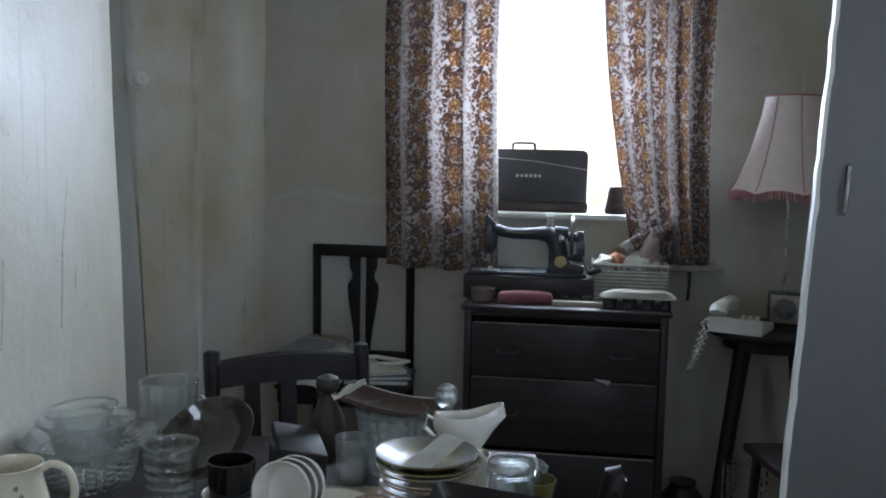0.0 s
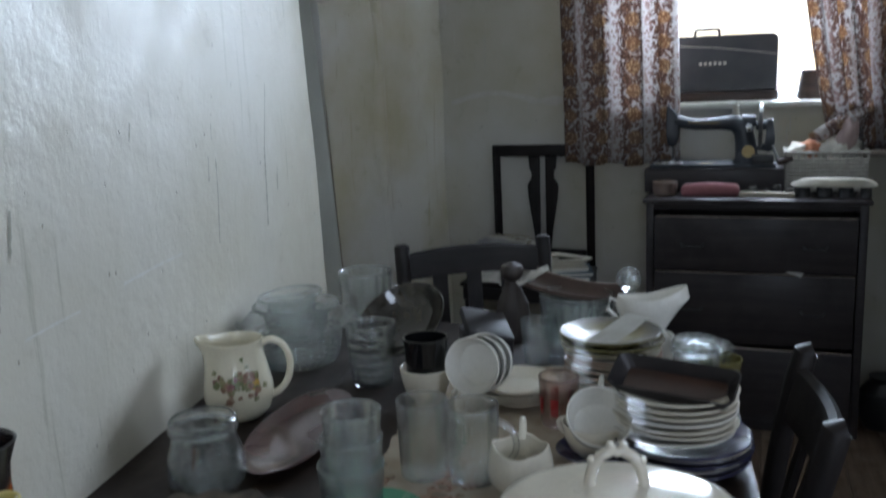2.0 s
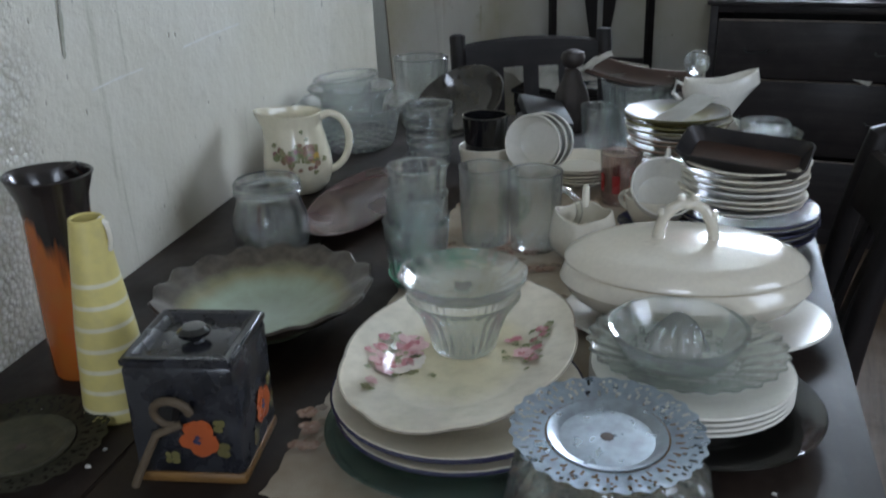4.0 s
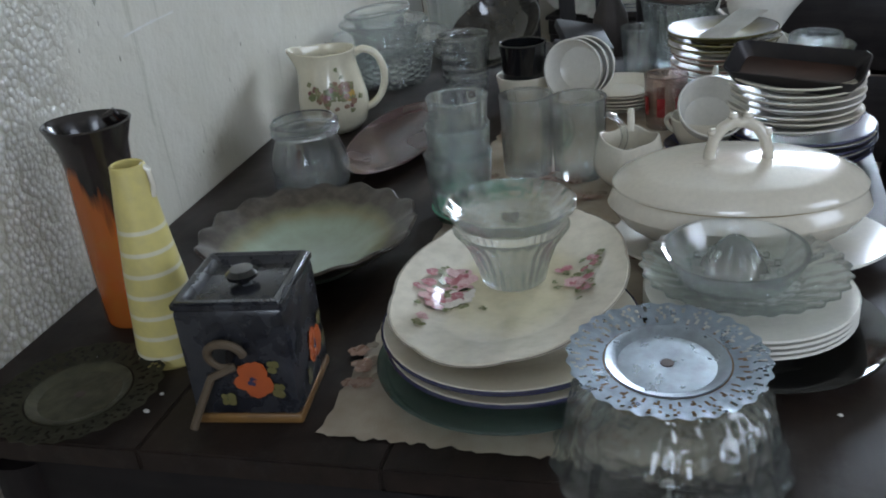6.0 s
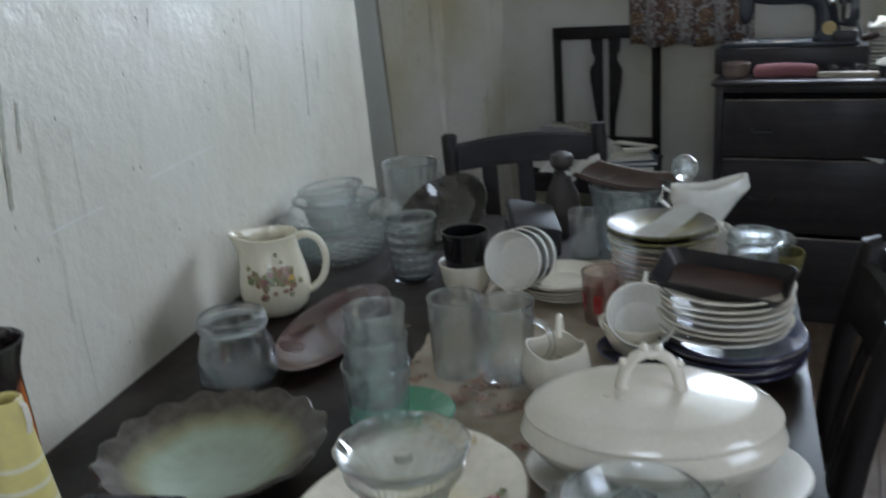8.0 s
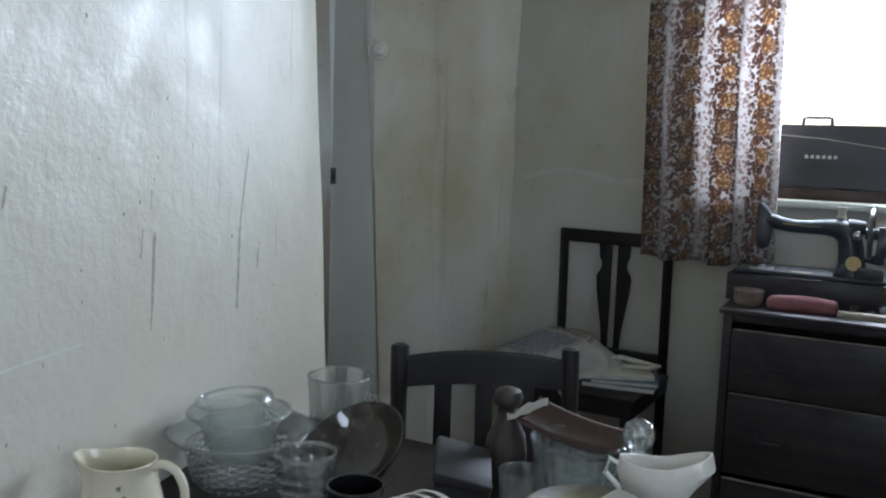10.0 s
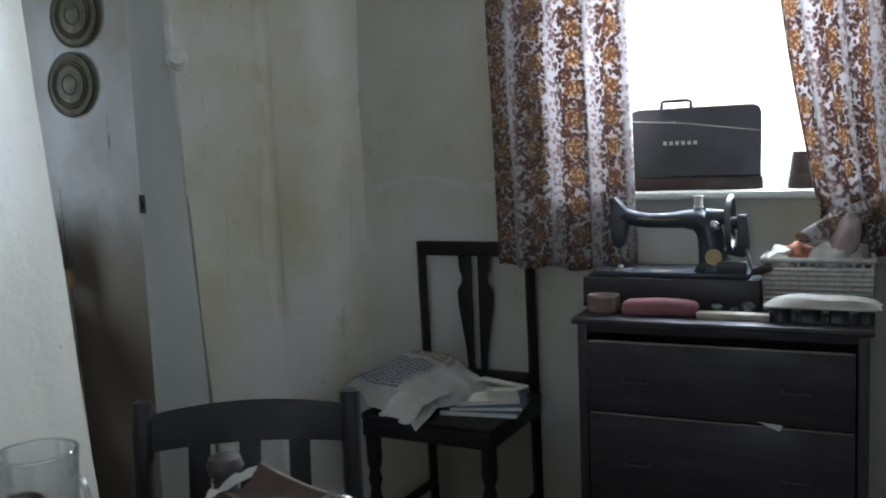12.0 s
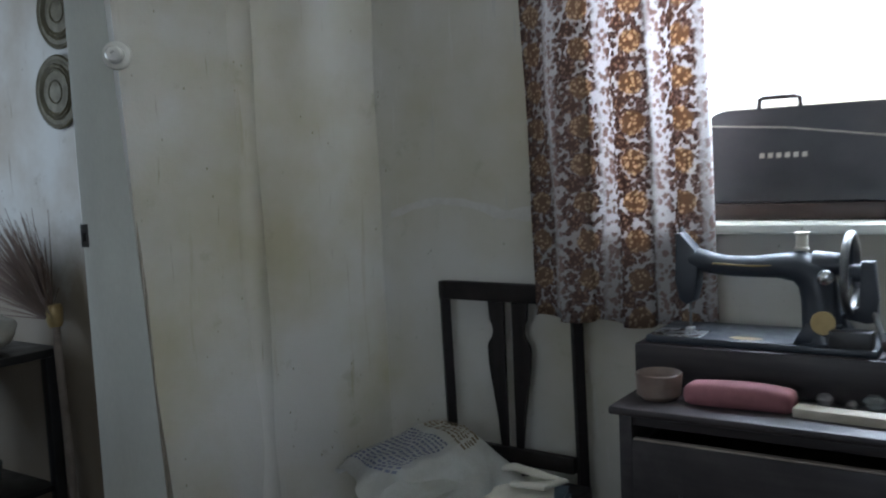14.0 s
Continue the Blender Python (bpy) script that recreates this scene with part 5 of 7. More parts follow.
    part("body", lathe([(0, 0), (0.09, 0), (0.13, 0.05), (0.14, 0.11), (0.13, 0.112), (0.12, 0.05), (0, 0.02)], 32), surface("dull_green", (0.06, 0.09, 0.08), (0.04, 0.055, 0.05), 0.5), k)


next_space()

# ---- crockery on the table ----
M["cream_glaze"] = surface("cream_glaze", (0.68, 0.63, 0.48), (0.60, 0.54, 0.39), 0.16, scale=12, bump=0.0, amount=0.4, coat=0.5, rvar=0.05)
M["ivory_glaze"] = surface("ivory_glaze", (0.70, 0.66, 0.56), (0.60, 0.53, 0.40), 0.2, scale=9, bump=0.0, amount=0.6, coat=0.25, rvar=0.05)
M["tureen_glaze"] = surface("old_white_glaze", (0.67, 0.62, 0.52), (0.58, 0.52, 0.40), 0.14, scale=7, bump=0.0, amount=0.6, coat=0.5, rvar=0.05)
M["navy_glaze"] = surface("navy_glaze", (0.03, 0.03, 0.07), (0.05, 0.05, 0.1), 0.15, bump=0.0)
M["green_glaze"] = surface("green_glaze", (0.10, 0.34, 0.20), (0.06, 0.22, 0.13), 0.2, bump=0.0, coat=0.4)
M["sea_glass"] = glass_mat("sea_green_glass", (0.66, 0.80, 0.77), film=0.08)
M["frosted"] = glass_mat("pressed_clear_glass", (0.975, 0.998, 0.992), 0.03, 0.022, 1.62, 0.45, 0.55)
M["smoke_glass"] = glass_mat("smoked_brown_glass", (0.35, 0.33, 0.30), film=0.03)
M["black_glass"] = surface("black_glass", (0.006, 0.006, 0.007), (0.012, 0.012, 0.012), 0.08, bump=0.0, coat=0.5)
M["red_glass"] = glass_mat("red_banded_glass", (0.97, 0.90, 0.88), film=0.02)
M["brown_glaze"] = surface("plum_brown_glaze", (0.070, 0.036, 0.034), (0.085, 0.046, 0.042), 0.25, scale=5, bump=0.02, coat=0.3, amount=0.5)
M["dark_tin"] = surface("black_baking_tin", (0.02, 0.02, 0.022), (0.05, 0.04, 0.035), 0.4, 0.3)
M["rust_brown"] = surface("brown_tin_inside", (0.055, 0.028, 0.019), (0.03, 0.019, 0.014), 0.4)
M["olive_rim"] = surface("olive_glaze", (0.16, 0.14, 0.05), (0.09, 0.075, 0.03), 0.2, bump=0.0, coat=0.4)
M["pierced_grey"] = surface("grey_pierced_metal", (0.40, 0.46, 0.52), (0.26, 0.28, 0.30), 0.34, 0.85, scale=60)
M["pierced_green"] = surface("verdigris_metal", (0.09, 0.085, 0.05), (0.05, 0.05, 0.035), 0.5, 0.6, scale=50, bump=0.4)
M["rose_print"] = surface("rose_print", (0.40, 0.13, 0.15), (0.56, 0.32, 0.31), 0.25, scale=120, bump=0.0)
M["leaf_print"] = surface("leaf_print", (0.17, 0.20, 0.10), (0.30, 0.24, 0.12), 0.25, scale=120, bump=0.0)
M["yellow_print"] = surface("yellow_print", (0.55, 0.36, 0.08), (0.35, 0.2, 0.06), 0.25, scale=120, bump=0.0)
M["brown_print"] = surface("brown_flower_print", (0.22, 0.12, 0.08), (0.35, 0.22, 0.14), 0.3, scale=120, bump=0.0)
M["white_print"] = surface("white_flower_print", (0.75, 0.70, 0.62), (0.65, 0.55, 0.45), 0.25, scale=90, bump=0.0)
M["orange_paint"] = surface("orange_enamel_flower", (0.46, 0.10, 0.025), (0.28, 0.06, 0.02), 0.3, bump=0.0)
M["canister"] = surface("speckled_dark_glaze", (0.010, 0.010, 0.013), (0.045, 0.046, 0.052), 0.26, scale=34, bump=0.2, coat=0.1)
M["ochre"] = surface("ochre_band", (0.24, 0.125, 0.035), (0.11, 0.06, 0.025), 0.35)
M["cane"] = surface("cane_handle", (0.10, 0.07, 0.04), (0.05, 0.035, 0.02), 0.7)
M["linen"] = surface("stained_linen", (0.42, 0.36, 0.28), (0.27, 0.21, 0.15), 0.9, scale=18, fine=500, bump=0.4)
M["thread"] = surface("dark_thread", (0.20, 0.16, 0.12), (0.26, 0.19, 0.13), 0.9)


def banded(name, ramp_rows, rough=0.16, mode="z", coat=0.5, wob=0.0, long=1.0):
    """A glaze whose colour runs with height (z) or with the distance from the middle (r), in the thing's own metres."""
    m, t, b = nodes_of(name)
    v = coords(t)
    sep = t.nodes.new("ShaderNodeSeparateXYZ")
    t.links.new(v, sep.inputs[0])
    if mode == "z":
        src = sep.outputs[2]
    else:
        flat = t.nodes.new("ShaderNodeVectorMath")
        flat.operation = "MULTIPLY"
        flat.inputs[1].default_value = (1 / long, 1, 0)
        t.links.new(v, flat.inputs[0])
        ln = t.nodes.new("ShaderNodeVectorMath")
        ln.operation = "LENGTH"
        t.links.new(flat.outputs[0], ln.inputs[0])
        src = ln.outputs["Value"]
    if wob:
        ad = t.nodes.new("ShaderNodeMath")
        ad.operation = "MULTIPLY_ADD"
        t.links.new(noise_of(t, v, 28, 4), ad.inputs[0])
        ad.inputs[1].default_value = wob
        t.links.new(src, ad.inputs[2])
        src = ad.outputs[0]
    lo, hi = ramp_rows[0][0], ramp_rows[-1][0]
    cr = t.nodes.new("ShaderNodeValToRGB")
    t.links.new(ramp(t, src, lo, hi), cr.inputs[0])
    els = cr.color_ramp.elements
    while len(els) < len(ramp_rows):
        els.new(0.5)
    for e, (p, c) in zip(els, ramp_rows):
        e.position, e.color = (p - lo) / (hi - lo), (*c, 1)
    c = mixed(t, ramp(t, noise_of(t, v, 60, 3), 0.4, 0.75, 0, 0.25), cr.outputs[0], (0.25, 0.22, 0.16))
    t.links.new(c, b.inputs["Base Color"])
    b.inputs["Roughness"].default_value = rough
    b.inputs["Coat Weight"].default_value = coat
    b.inputs["Coat Roughness"].default_value = 0.08
    return m


def dish_profile(r, h, foot, thick=0.004, well=None):
    """A plate or saucer, outside up and inside down."""
    well = well or r * 0.62
    return [(0, 0.002), (foot - 0.004, 0.002), (foot - 0.003, 0), (foot, 0), (foot + 0.002, 0.003), (well, h * 0.38), (r - 0.002, h), (r, h + thick * 0.4), (r - 0.002, h + thick * 0.8),
            (well + 0.001, h * 0.38 + thick), (well * 0.9, 0.002 + thick), (0, 0.002 + thick)]


def plate(name, x, y, z, r, h, mat, label, group="", rim=None, wave=None, tilt=(0, 0, 0), sx=1.0, foot=None, cat="plate", n=44):
    p = thing(name, pose(x, y, z, *tilt), label, cat, group)
    foot = foot or r * 0.55
    body = part("body", lathe(dish_profile(r, h, foot), n, sx=sx, wave=wave), mat, p)
    if rim:
        ring = [(r * sx * (wave(a, 6) if wave else 1) * math.cos(a), r * (wave(a, 6) if wave else 1) * math.sin(a), h + 0.0016) for a in [2 * math.pi * i / n for i in range(n)]]
        part("rim_line", tube(ring, 0.0014, 5, closed=True), rim, p)
    return p


def stack(name, x, y, z, rows, mat_of, label, group, step=0.0062, rim=None, seed=1, sx=1.0, rz=0):
    """A pile of plates, each a thing; returns the height of its top."""
    rng = random.Random(seed)
    for i, r in enumerate(rows):
        plate(name, x + rng.uniform(-0.003, 0.003), y + rng.uniform(-0.003, 0.003), z, r * rng.uniform(0.985, 1.01), 0.016, mat_of(i), label, group, rim=rim, sx=sx, tilt=(rng.uniform(-0.6, 0.6), rng.uniform(-0.6, 0.6), rz + rng.uniform(-8, 8)))
        z += step
    return z


def vessel(outer, thick=0.003, base=0.005):
    """Outside profile to a closed one with a wall of that thickness."""
    inner = [(max(r - thick, 0.0), z) for r, z in reversed(outer) if z > base]
    rt, zt = outer[-1]
    inner[0] = (rt - thick, zt)
    return [(0, outer[0][1])] + list(outer) + [(rt - thick * 0.5, zt + thick * 0.4)] + inner + [(max(outer[0][0] - thick, 0.004), base), (0, base)]


def handle_pts(x0, x1, z0, z1, n=12, power=1.0):
    """A side loop from (x0, z1) out to x1 and back to (x0, z0)."""
    pts = []
    for i in range(n + 1):
        a = math.pi * (0.5 - i / n)
        pts.append((x0 + (x1 - x0) * math.cos(a) ** power, 0, (z0 + z1) / 2 + (z1 - z0) / 2 * math.sin(a)))
    return pts


def blossoms(spots, place, petals=5, seed=3):
    """Printed flowers: small many-sided petals laid on a surface by place(u, v)."""
    rng = random.Random(seed)
    bm = bmesh.new()
    count = 0
    for u, v, r in spots:
        for k in range(petals):
            a = 2 * math.pi * k / petals + rng.uniform(0, 1)
            cu, cv, pr = u + r * 0.55 * math.cos(a), v + r * 0.55 * math.sin(a), r * rng.uniform(0.42, 0.62)
            ring = [bm.verts.new(place(cu + pr * math.cos(b) * rng.uniform(0.85, 1.1), cv + pr * math.sin(b))) for b in [2 * math.pi * i / 8 for i in range(8)]]
            fc = bm.faces.new(ring)
            fc.normal_update()
            count = (count + 1) % 25
            for q in ring:
                q.co += fc.normal * 0.00005 * count
    return bm


def scatter(cu, cv, su, sv, n, r, seed):
    rng = random.Random(seed)
    return [(cu + rng.gauss(0, su), cv + rng.gauss(0, sv), r * rng.uniform(0.6, 1.2)) for _ in range(n)]


# cloth runner under the dishes
def runner():
    t = thing("table_runner", pose(0.935, 0.49, TZ, 0, 0, 9), "frayed stained linen table runner with embroidered flowers", "tablecloth")
    bm = bmesh.new()
    rng = random.Random(1)
    nx, ny, w, l = 60, 90, 0.37, 1.2
    g = []
    for j in range(ny + 1):
        row = []
        for i in range(nx + 1):
            x, y = (i / nx - 0.72) * w, j / ny * l - 0.02
            if i in (0, nx):
                x += rng.uniform(-0.003, 0.003)
            if j in (0, ny):
                y += rng.uniform(-0.004, 0.003)
            row.append(bm.verts.new((x, y, 0.0022 + 0.0009 * noise.noise((x * 20, y * 20, 1)))))
        g.append(row)
    for a, b in zip(g, g[1:]):
        for i in range(nx):
            bm.faces.new((a[i], a[i + 1], b[i + 1], b[i]))
    part("cloth", bm, "linen", t)
    sp = scatter(-0.24, 0.08, 0.022, 0.025, 9, 0.012, 2) + scatter(-0.05, 0.03, 0.03, 0.012, 7, 0.012, 4) + scatter(-0.1, 0.62, 0.1, 0.1, 26, 0.013, 6)
    part("embroidery", blossoms(sp, lambda u, v: (u, v, 0.0042)), "brown_print", t, smooth=0)
    part("embroidery", blossoms([(u + 0.012, v + 0.012, r * 0.6) for u, v, r in sp], lambda u, v: (u, v, 0.0046)), "thread", t, smooth=0)


runner()


def pierced_disc(name, x, y, z, r, mat, label, tilt=(0, 0, 0), holes=24, dished=False):
    """A flat metal stand with a pierced, scalloped border."""
    t = thing(name, pose(x, y, z, *tilt), label, "stand")
    part("centre", lathe([(0, 0), (0.004, 0), (0.0045, 0.001), (r * 0.50, 0), (r * 0.56, 0.004), (r * 0.62, 0.005), (r * 0.62, 0.0065), (r * 0.55, 0.0055), (r * 0.49, 0.0018), (0.005, 0.0026), (0, 0.0018)], 56), mat, t)
    part("boss", lathe([(0, 0.0015), (0.006, 0.0016), (0.0055, 0.003), (0, 0.0032)], 16), "rust_brown", t)
    bm = bmesh.new()
    motif = ("111111111111", "111011111101", "110011101101", "111101101111", "111111110111", "101101111011", "101111010111", "111111111111")
    nu, nr = holes // 2 * 12, len(motif)
    rings = []
    for j in range(nr + 1):
        f = 0.64 + 0.36 * j / nr
        lip = 0.02 * (j / nr) ** 2
        rings.append([bm.verts.new((r * (f + lip * math.cos(holes * a)) * math.cos(a), r * (f + lip * math.cos(holes * a)) * math.sin(a), 0.0055 + 0.004 * (j / nr))) for a in [2 * math.pi * k / nu for k in range(nu)]])
    for j in range(nr):
        for k in range(nu):
            if motif[j][k % 12] == "1":
                q = (k + 1) % nu
                bm.faces.new((rings[j][k], rings[j][q], rings[j + 1][q], rings[j + 1][k]))
    for v in [v for v in bm.verts if not v.link_faces]:
        bm.verts.remove(v)
    bmesh.ops.solidify(bm, geom=list(bm.faces), thickness=0.0024)
    part("border", bm, mat, t, smooth=0)
    if dished:
        part("under_dish", lathe([(0, -0.012), (r * 0.50, -0.012), (r * 0.70, -0.007), (r * 0.80, 0.001), (r * 0.60, -0.002), (0, -0.003)], 48), "ochre", t, "rusty brown underside")
    return t


pierced_disc("pierced_stand", 0.405, 0.405, TZ + 0.004, 0.086, "pierced_green", "round tarnished pierced metal stand lying on the table", (1.2, 0, 0))


def orange_vase():
    v = thing("jug_vase", pose(0.338, 0.568, TZ), "tall orange and black drip-glazed jug vase by the wall", "vase")
    out = [(0.036, 0), (0.038, 0.004), (0.0385, 0.06), (0.0375, 0.14), (0.036, 0.195), (0.038, 0.215), (0.045, 0.236), (0.047, 0.241)]
    mt, t, b = nodes_of("orange_drip_glaze")
    c = coords(t)
    sep = t.nodes.new("ShaderNodeSeparateXYZ")
    t.links.new(c, sep.inputs[0])
    ad = t.nodes.new("ShaderNodeMath")
    ad.operation = "MULTIPLY_ADD"
    t.links.new(noise_of(t, coords(t, (26, 26, 3)), 1.6, 3), ad.inputs[0])
    ad.inputs[1].default_value = 0.24
    t.links.new(sep.outputs[2], ad.inputs[2])
    side = t.nodes.new("ShaderNodeMath")
    side.operation = "MULTIPLY_ADD"
    t.links.new(sep.outputs[0], side.inputs[0])
    side.inputs[1].default_value = 1.6
    t.links.new(ad.outputs[0], side.inputs[2])
    col = mixed(t, ramp(t, side.outputs[0], 0.31, 0.34), mixed(t, noise_of(t, c, 30), (0.40, 0.065, 0.012), (0.32, 0.13, 0.022)), (0.018, 0.014, 0.012))
    col = mixed(t, ramp(t, sep.outputs[2], 0.19, 0.205), col, (0.02, 0.015, 0.014))
    t.links.new(col, b.inputs["Base Color"])
    b.inputs["Roughness"].default_value = 0.25
    b.inputs["Coat Weight"].default_value = 0.4

    def lip(a, i):
        return 1 + (0.14 * max(0, math.cos(a - 3.3)) ** 6 if 7 <= i <= 11 else 0)
    part("body", lathe(vessel(out, 0.004), 40, wave=lip), mt, v)
    part("handle", tube([(0.012, 0.04, 0.232), (0.010, 0.03, 0.245), (0.004, 0.022, 0.24), (0.0, 0.036, 0.225)], 0.0045, 8), mt, v)


orange_vase()


def yellow_vase():
    v = thing("conical_vase", pose(0.442, 0.508, TZ), "yellow conical jug vase with thin white bands", "vase")
    out = [(0.036, 0), (0.0385, 0.004), (0.0375, 0.02), (0.031, 0.10), (0.023, 0.17), (0.0175, 0.212), (0.0165, 0.222)]

    def lip(a, i):
        return 1 + (0.18 * max(0, math.cos(a - 0.3)) ** 4 if 6 <= i <= 9 else 0)
    part("body", lathe(vessel(out, 0.003), 40, wave=lip), banded("yellow_banded_glaze", [(0.0, (0.60, 0.51, 0.18))] + [(0.012 + k * 0.0235 + d, c) for k in range(9) for d, c in ((0.0, (0.60, 0.51, 0.18)), (0.0012, (0.66, 0.62, 0.46)), (0.0045, (0.66, 0.62, 0.46)), (0.006, (0.60, 0.51, 0.18)))][:28] + [(0.23, (0.60, 0.51, 0.18))], 0.35, "z", 0.1), v)
    part("handle", tube([(0.014, 0.004, 0.222), (0.022, 0.006, 0.216), (0.024, 0.006, 0.20), (0.021, 0.005, 0.188)], 0.003, 8), "ivory_glaze", v)


yellow_vase()


def canister():
    c = thing("biscuit_barrel", pose(0.588, 0.475, TZ, 0, 0, 17), "square black-glazed biscuit barrel painted with orange flowers", "canister")
    w, h = 0.053, 0.126
    part("body", boxed(-w, -w, 0.010, w, w, h, bevel=0.006), "canister", c)
    part("band", boxed(-w - 0.0005, -w - 0.0005, 0.0, w + 0.0005, w + 0.0005, 0.012, bevel=0.004), "ochre", c)
    lid = bmesh.new()
    prof = [(w * 1.0, h), (w * 1.0, h + 0.007), (w * 0.86, h + 0.008), (w * 0.62, h - 0.004), (0.0, h - 0.006)]
    rings = [[lid.verts.new((sx * r, sy * r, z)) for sx, sy in ((-1, -1), (1, -1), (1, 1), (-1, 1))] if r else [lid.verts.new((0, 0, z))] for r, z in prof]
    for a, b in zip(rings, rings[1:]):
        for k in range(4):
            j = (k + 1) % 4
            lid.faces.new((a[k], a[j], b[j], b[k]) if len(b) == 4 else (a[k], a[j], b[0]))
    bmesh.ops.bevel(lid, geom=[e for e in lid.edges], offset=0.002, segments=2, affect="EDGES")
    l = part("lid", lid, "canister", c, smooth=50)
    part("knob", lathe([(0.005, h - 0.004), (0.006, h + 0.003), (0.015, h + 0.007), (0.016, h + 0.011), (0.011, h + 0.015), (0, h + 0.0155)], 24), "black_glass", l)
    for face in range(2):
        m = pose(0, 0, 0, 0, 0, 90 * face)

        def on(u, v, m=m):
            return m @ Vector((u, -w - 0.0012, v))
        part("flower", blossoms([(0.012, 0.052, 0.019), (0.02, 0.046, 0.012)], on, 6, 2 + face), "orange_paint", c, smooth=0)
        part("leaf_print", blossoms([(-0.016, 0.03, 0.008), (0.036, 0.04, 0.008), (0.034, 0.066, 0.007)], on, 4, 5 + face), "olive_rim", c, smooth=0)
        part("flower_eye", blossoms([(0.012, 0.05, 0.005)], lambda u, v, m=m: m @ Vector((u, -w - 0.0016, v)), 4, 9), "navy_glaze", c, smooth=0)
    ring = [(-0.006 + 0.017 * math.cos(a), -w - 0.008 - 0.004 * math.sin(a), 0.083 + 0.015 * math.sin(a)) for a in [2 * math.pi * i / 20 for i in range(17)]]
    part("handle", tube(ring + [(-0.022, -w - 0.012, 0.062), (-0.038, -w - 0.018, 0.03), (-0.046, -w - 0.022, 0.012)], 0.0042, 8), "cane", c, "cane handle hanging loose")
    part("lug", lathe([(0, 0), (0.011, 0), (0.010, 0.008), (0, 0.010)], 16, m=pose(-0.008, -w, 0.084, 90, 0, 0)), "black_glass", c)


canister()


def scallop_wave(n, amp):
    def f(a, i):
        return 1 + (amp * math.cos(n * a) if i >= 5 and i <= 10 else amp * 0.3 * math.cos(n * a))
    return f


def shell_bowl():
    b = thing("shell_bowl", pose(0.482, 0.738, TZ), "scalloped pottery bowl, pale green inside with a dark brown rim", "bowl")
    mt = banded("green_to_brown_glaze", [(0.0, (0.37, 0.45, 0.37)), (0.085, (0.36, 0.43, 0.33)), (0.108, (0.22, 0.21, 0.11)), (0.124, (0.055, 0.042, 0.03)), (0.15, (0.03, 0.022, 0.018))], 0.32, "r", 0.2, 0.02)
    prof = [(0, 0.004), (0.05, 0.004), (0.05, 0), (0.06, 0), (0.063, 0.006), (0.10, 0.026), (0.13, 0.047), (0.139, 0.052), (0.140, 0.054), (0.137, 0.056), (0.128, 0.052), (0.10, 0.033), (0.065, 0.014), (0.03, 0.010), (0, 0.010)]

    def w(a, i):
        return 1 + (0.018 * math.cos(16 * a) + 0.012 * math.cos(8 * a + 1) if 5 <= i <= 11 else 0)
    part("body", lathe(prof, 128, wave=w, spout=lambda a, i: 0.003 * math.cos(16 * a) if 6 <= i <= 10 else 0), mt, b)


shell_bowl()

# pile of plates with a floral platter
z = TZ + 0.004
plate("glass_plate", 0.81, 0.585, z, 0.134, 0.014, "sea_glass", "thick greenish glass plate at the foot of a pile", "plate pile by the canister")
z += 0.012
for i in range(4):
    plate("dinner_plate", 0.808 + 0.003 * math.sin(i * 2), 0.60 + 0.003 * math.cos(i * 3), z, 0.128, 0.014, "ivory_glaze", "white dinner plate with a dark blue edge, in a pile", "plate pile by the canister", rim="navy_glaze")
    z += 0.0065
ZP = z + 0.006


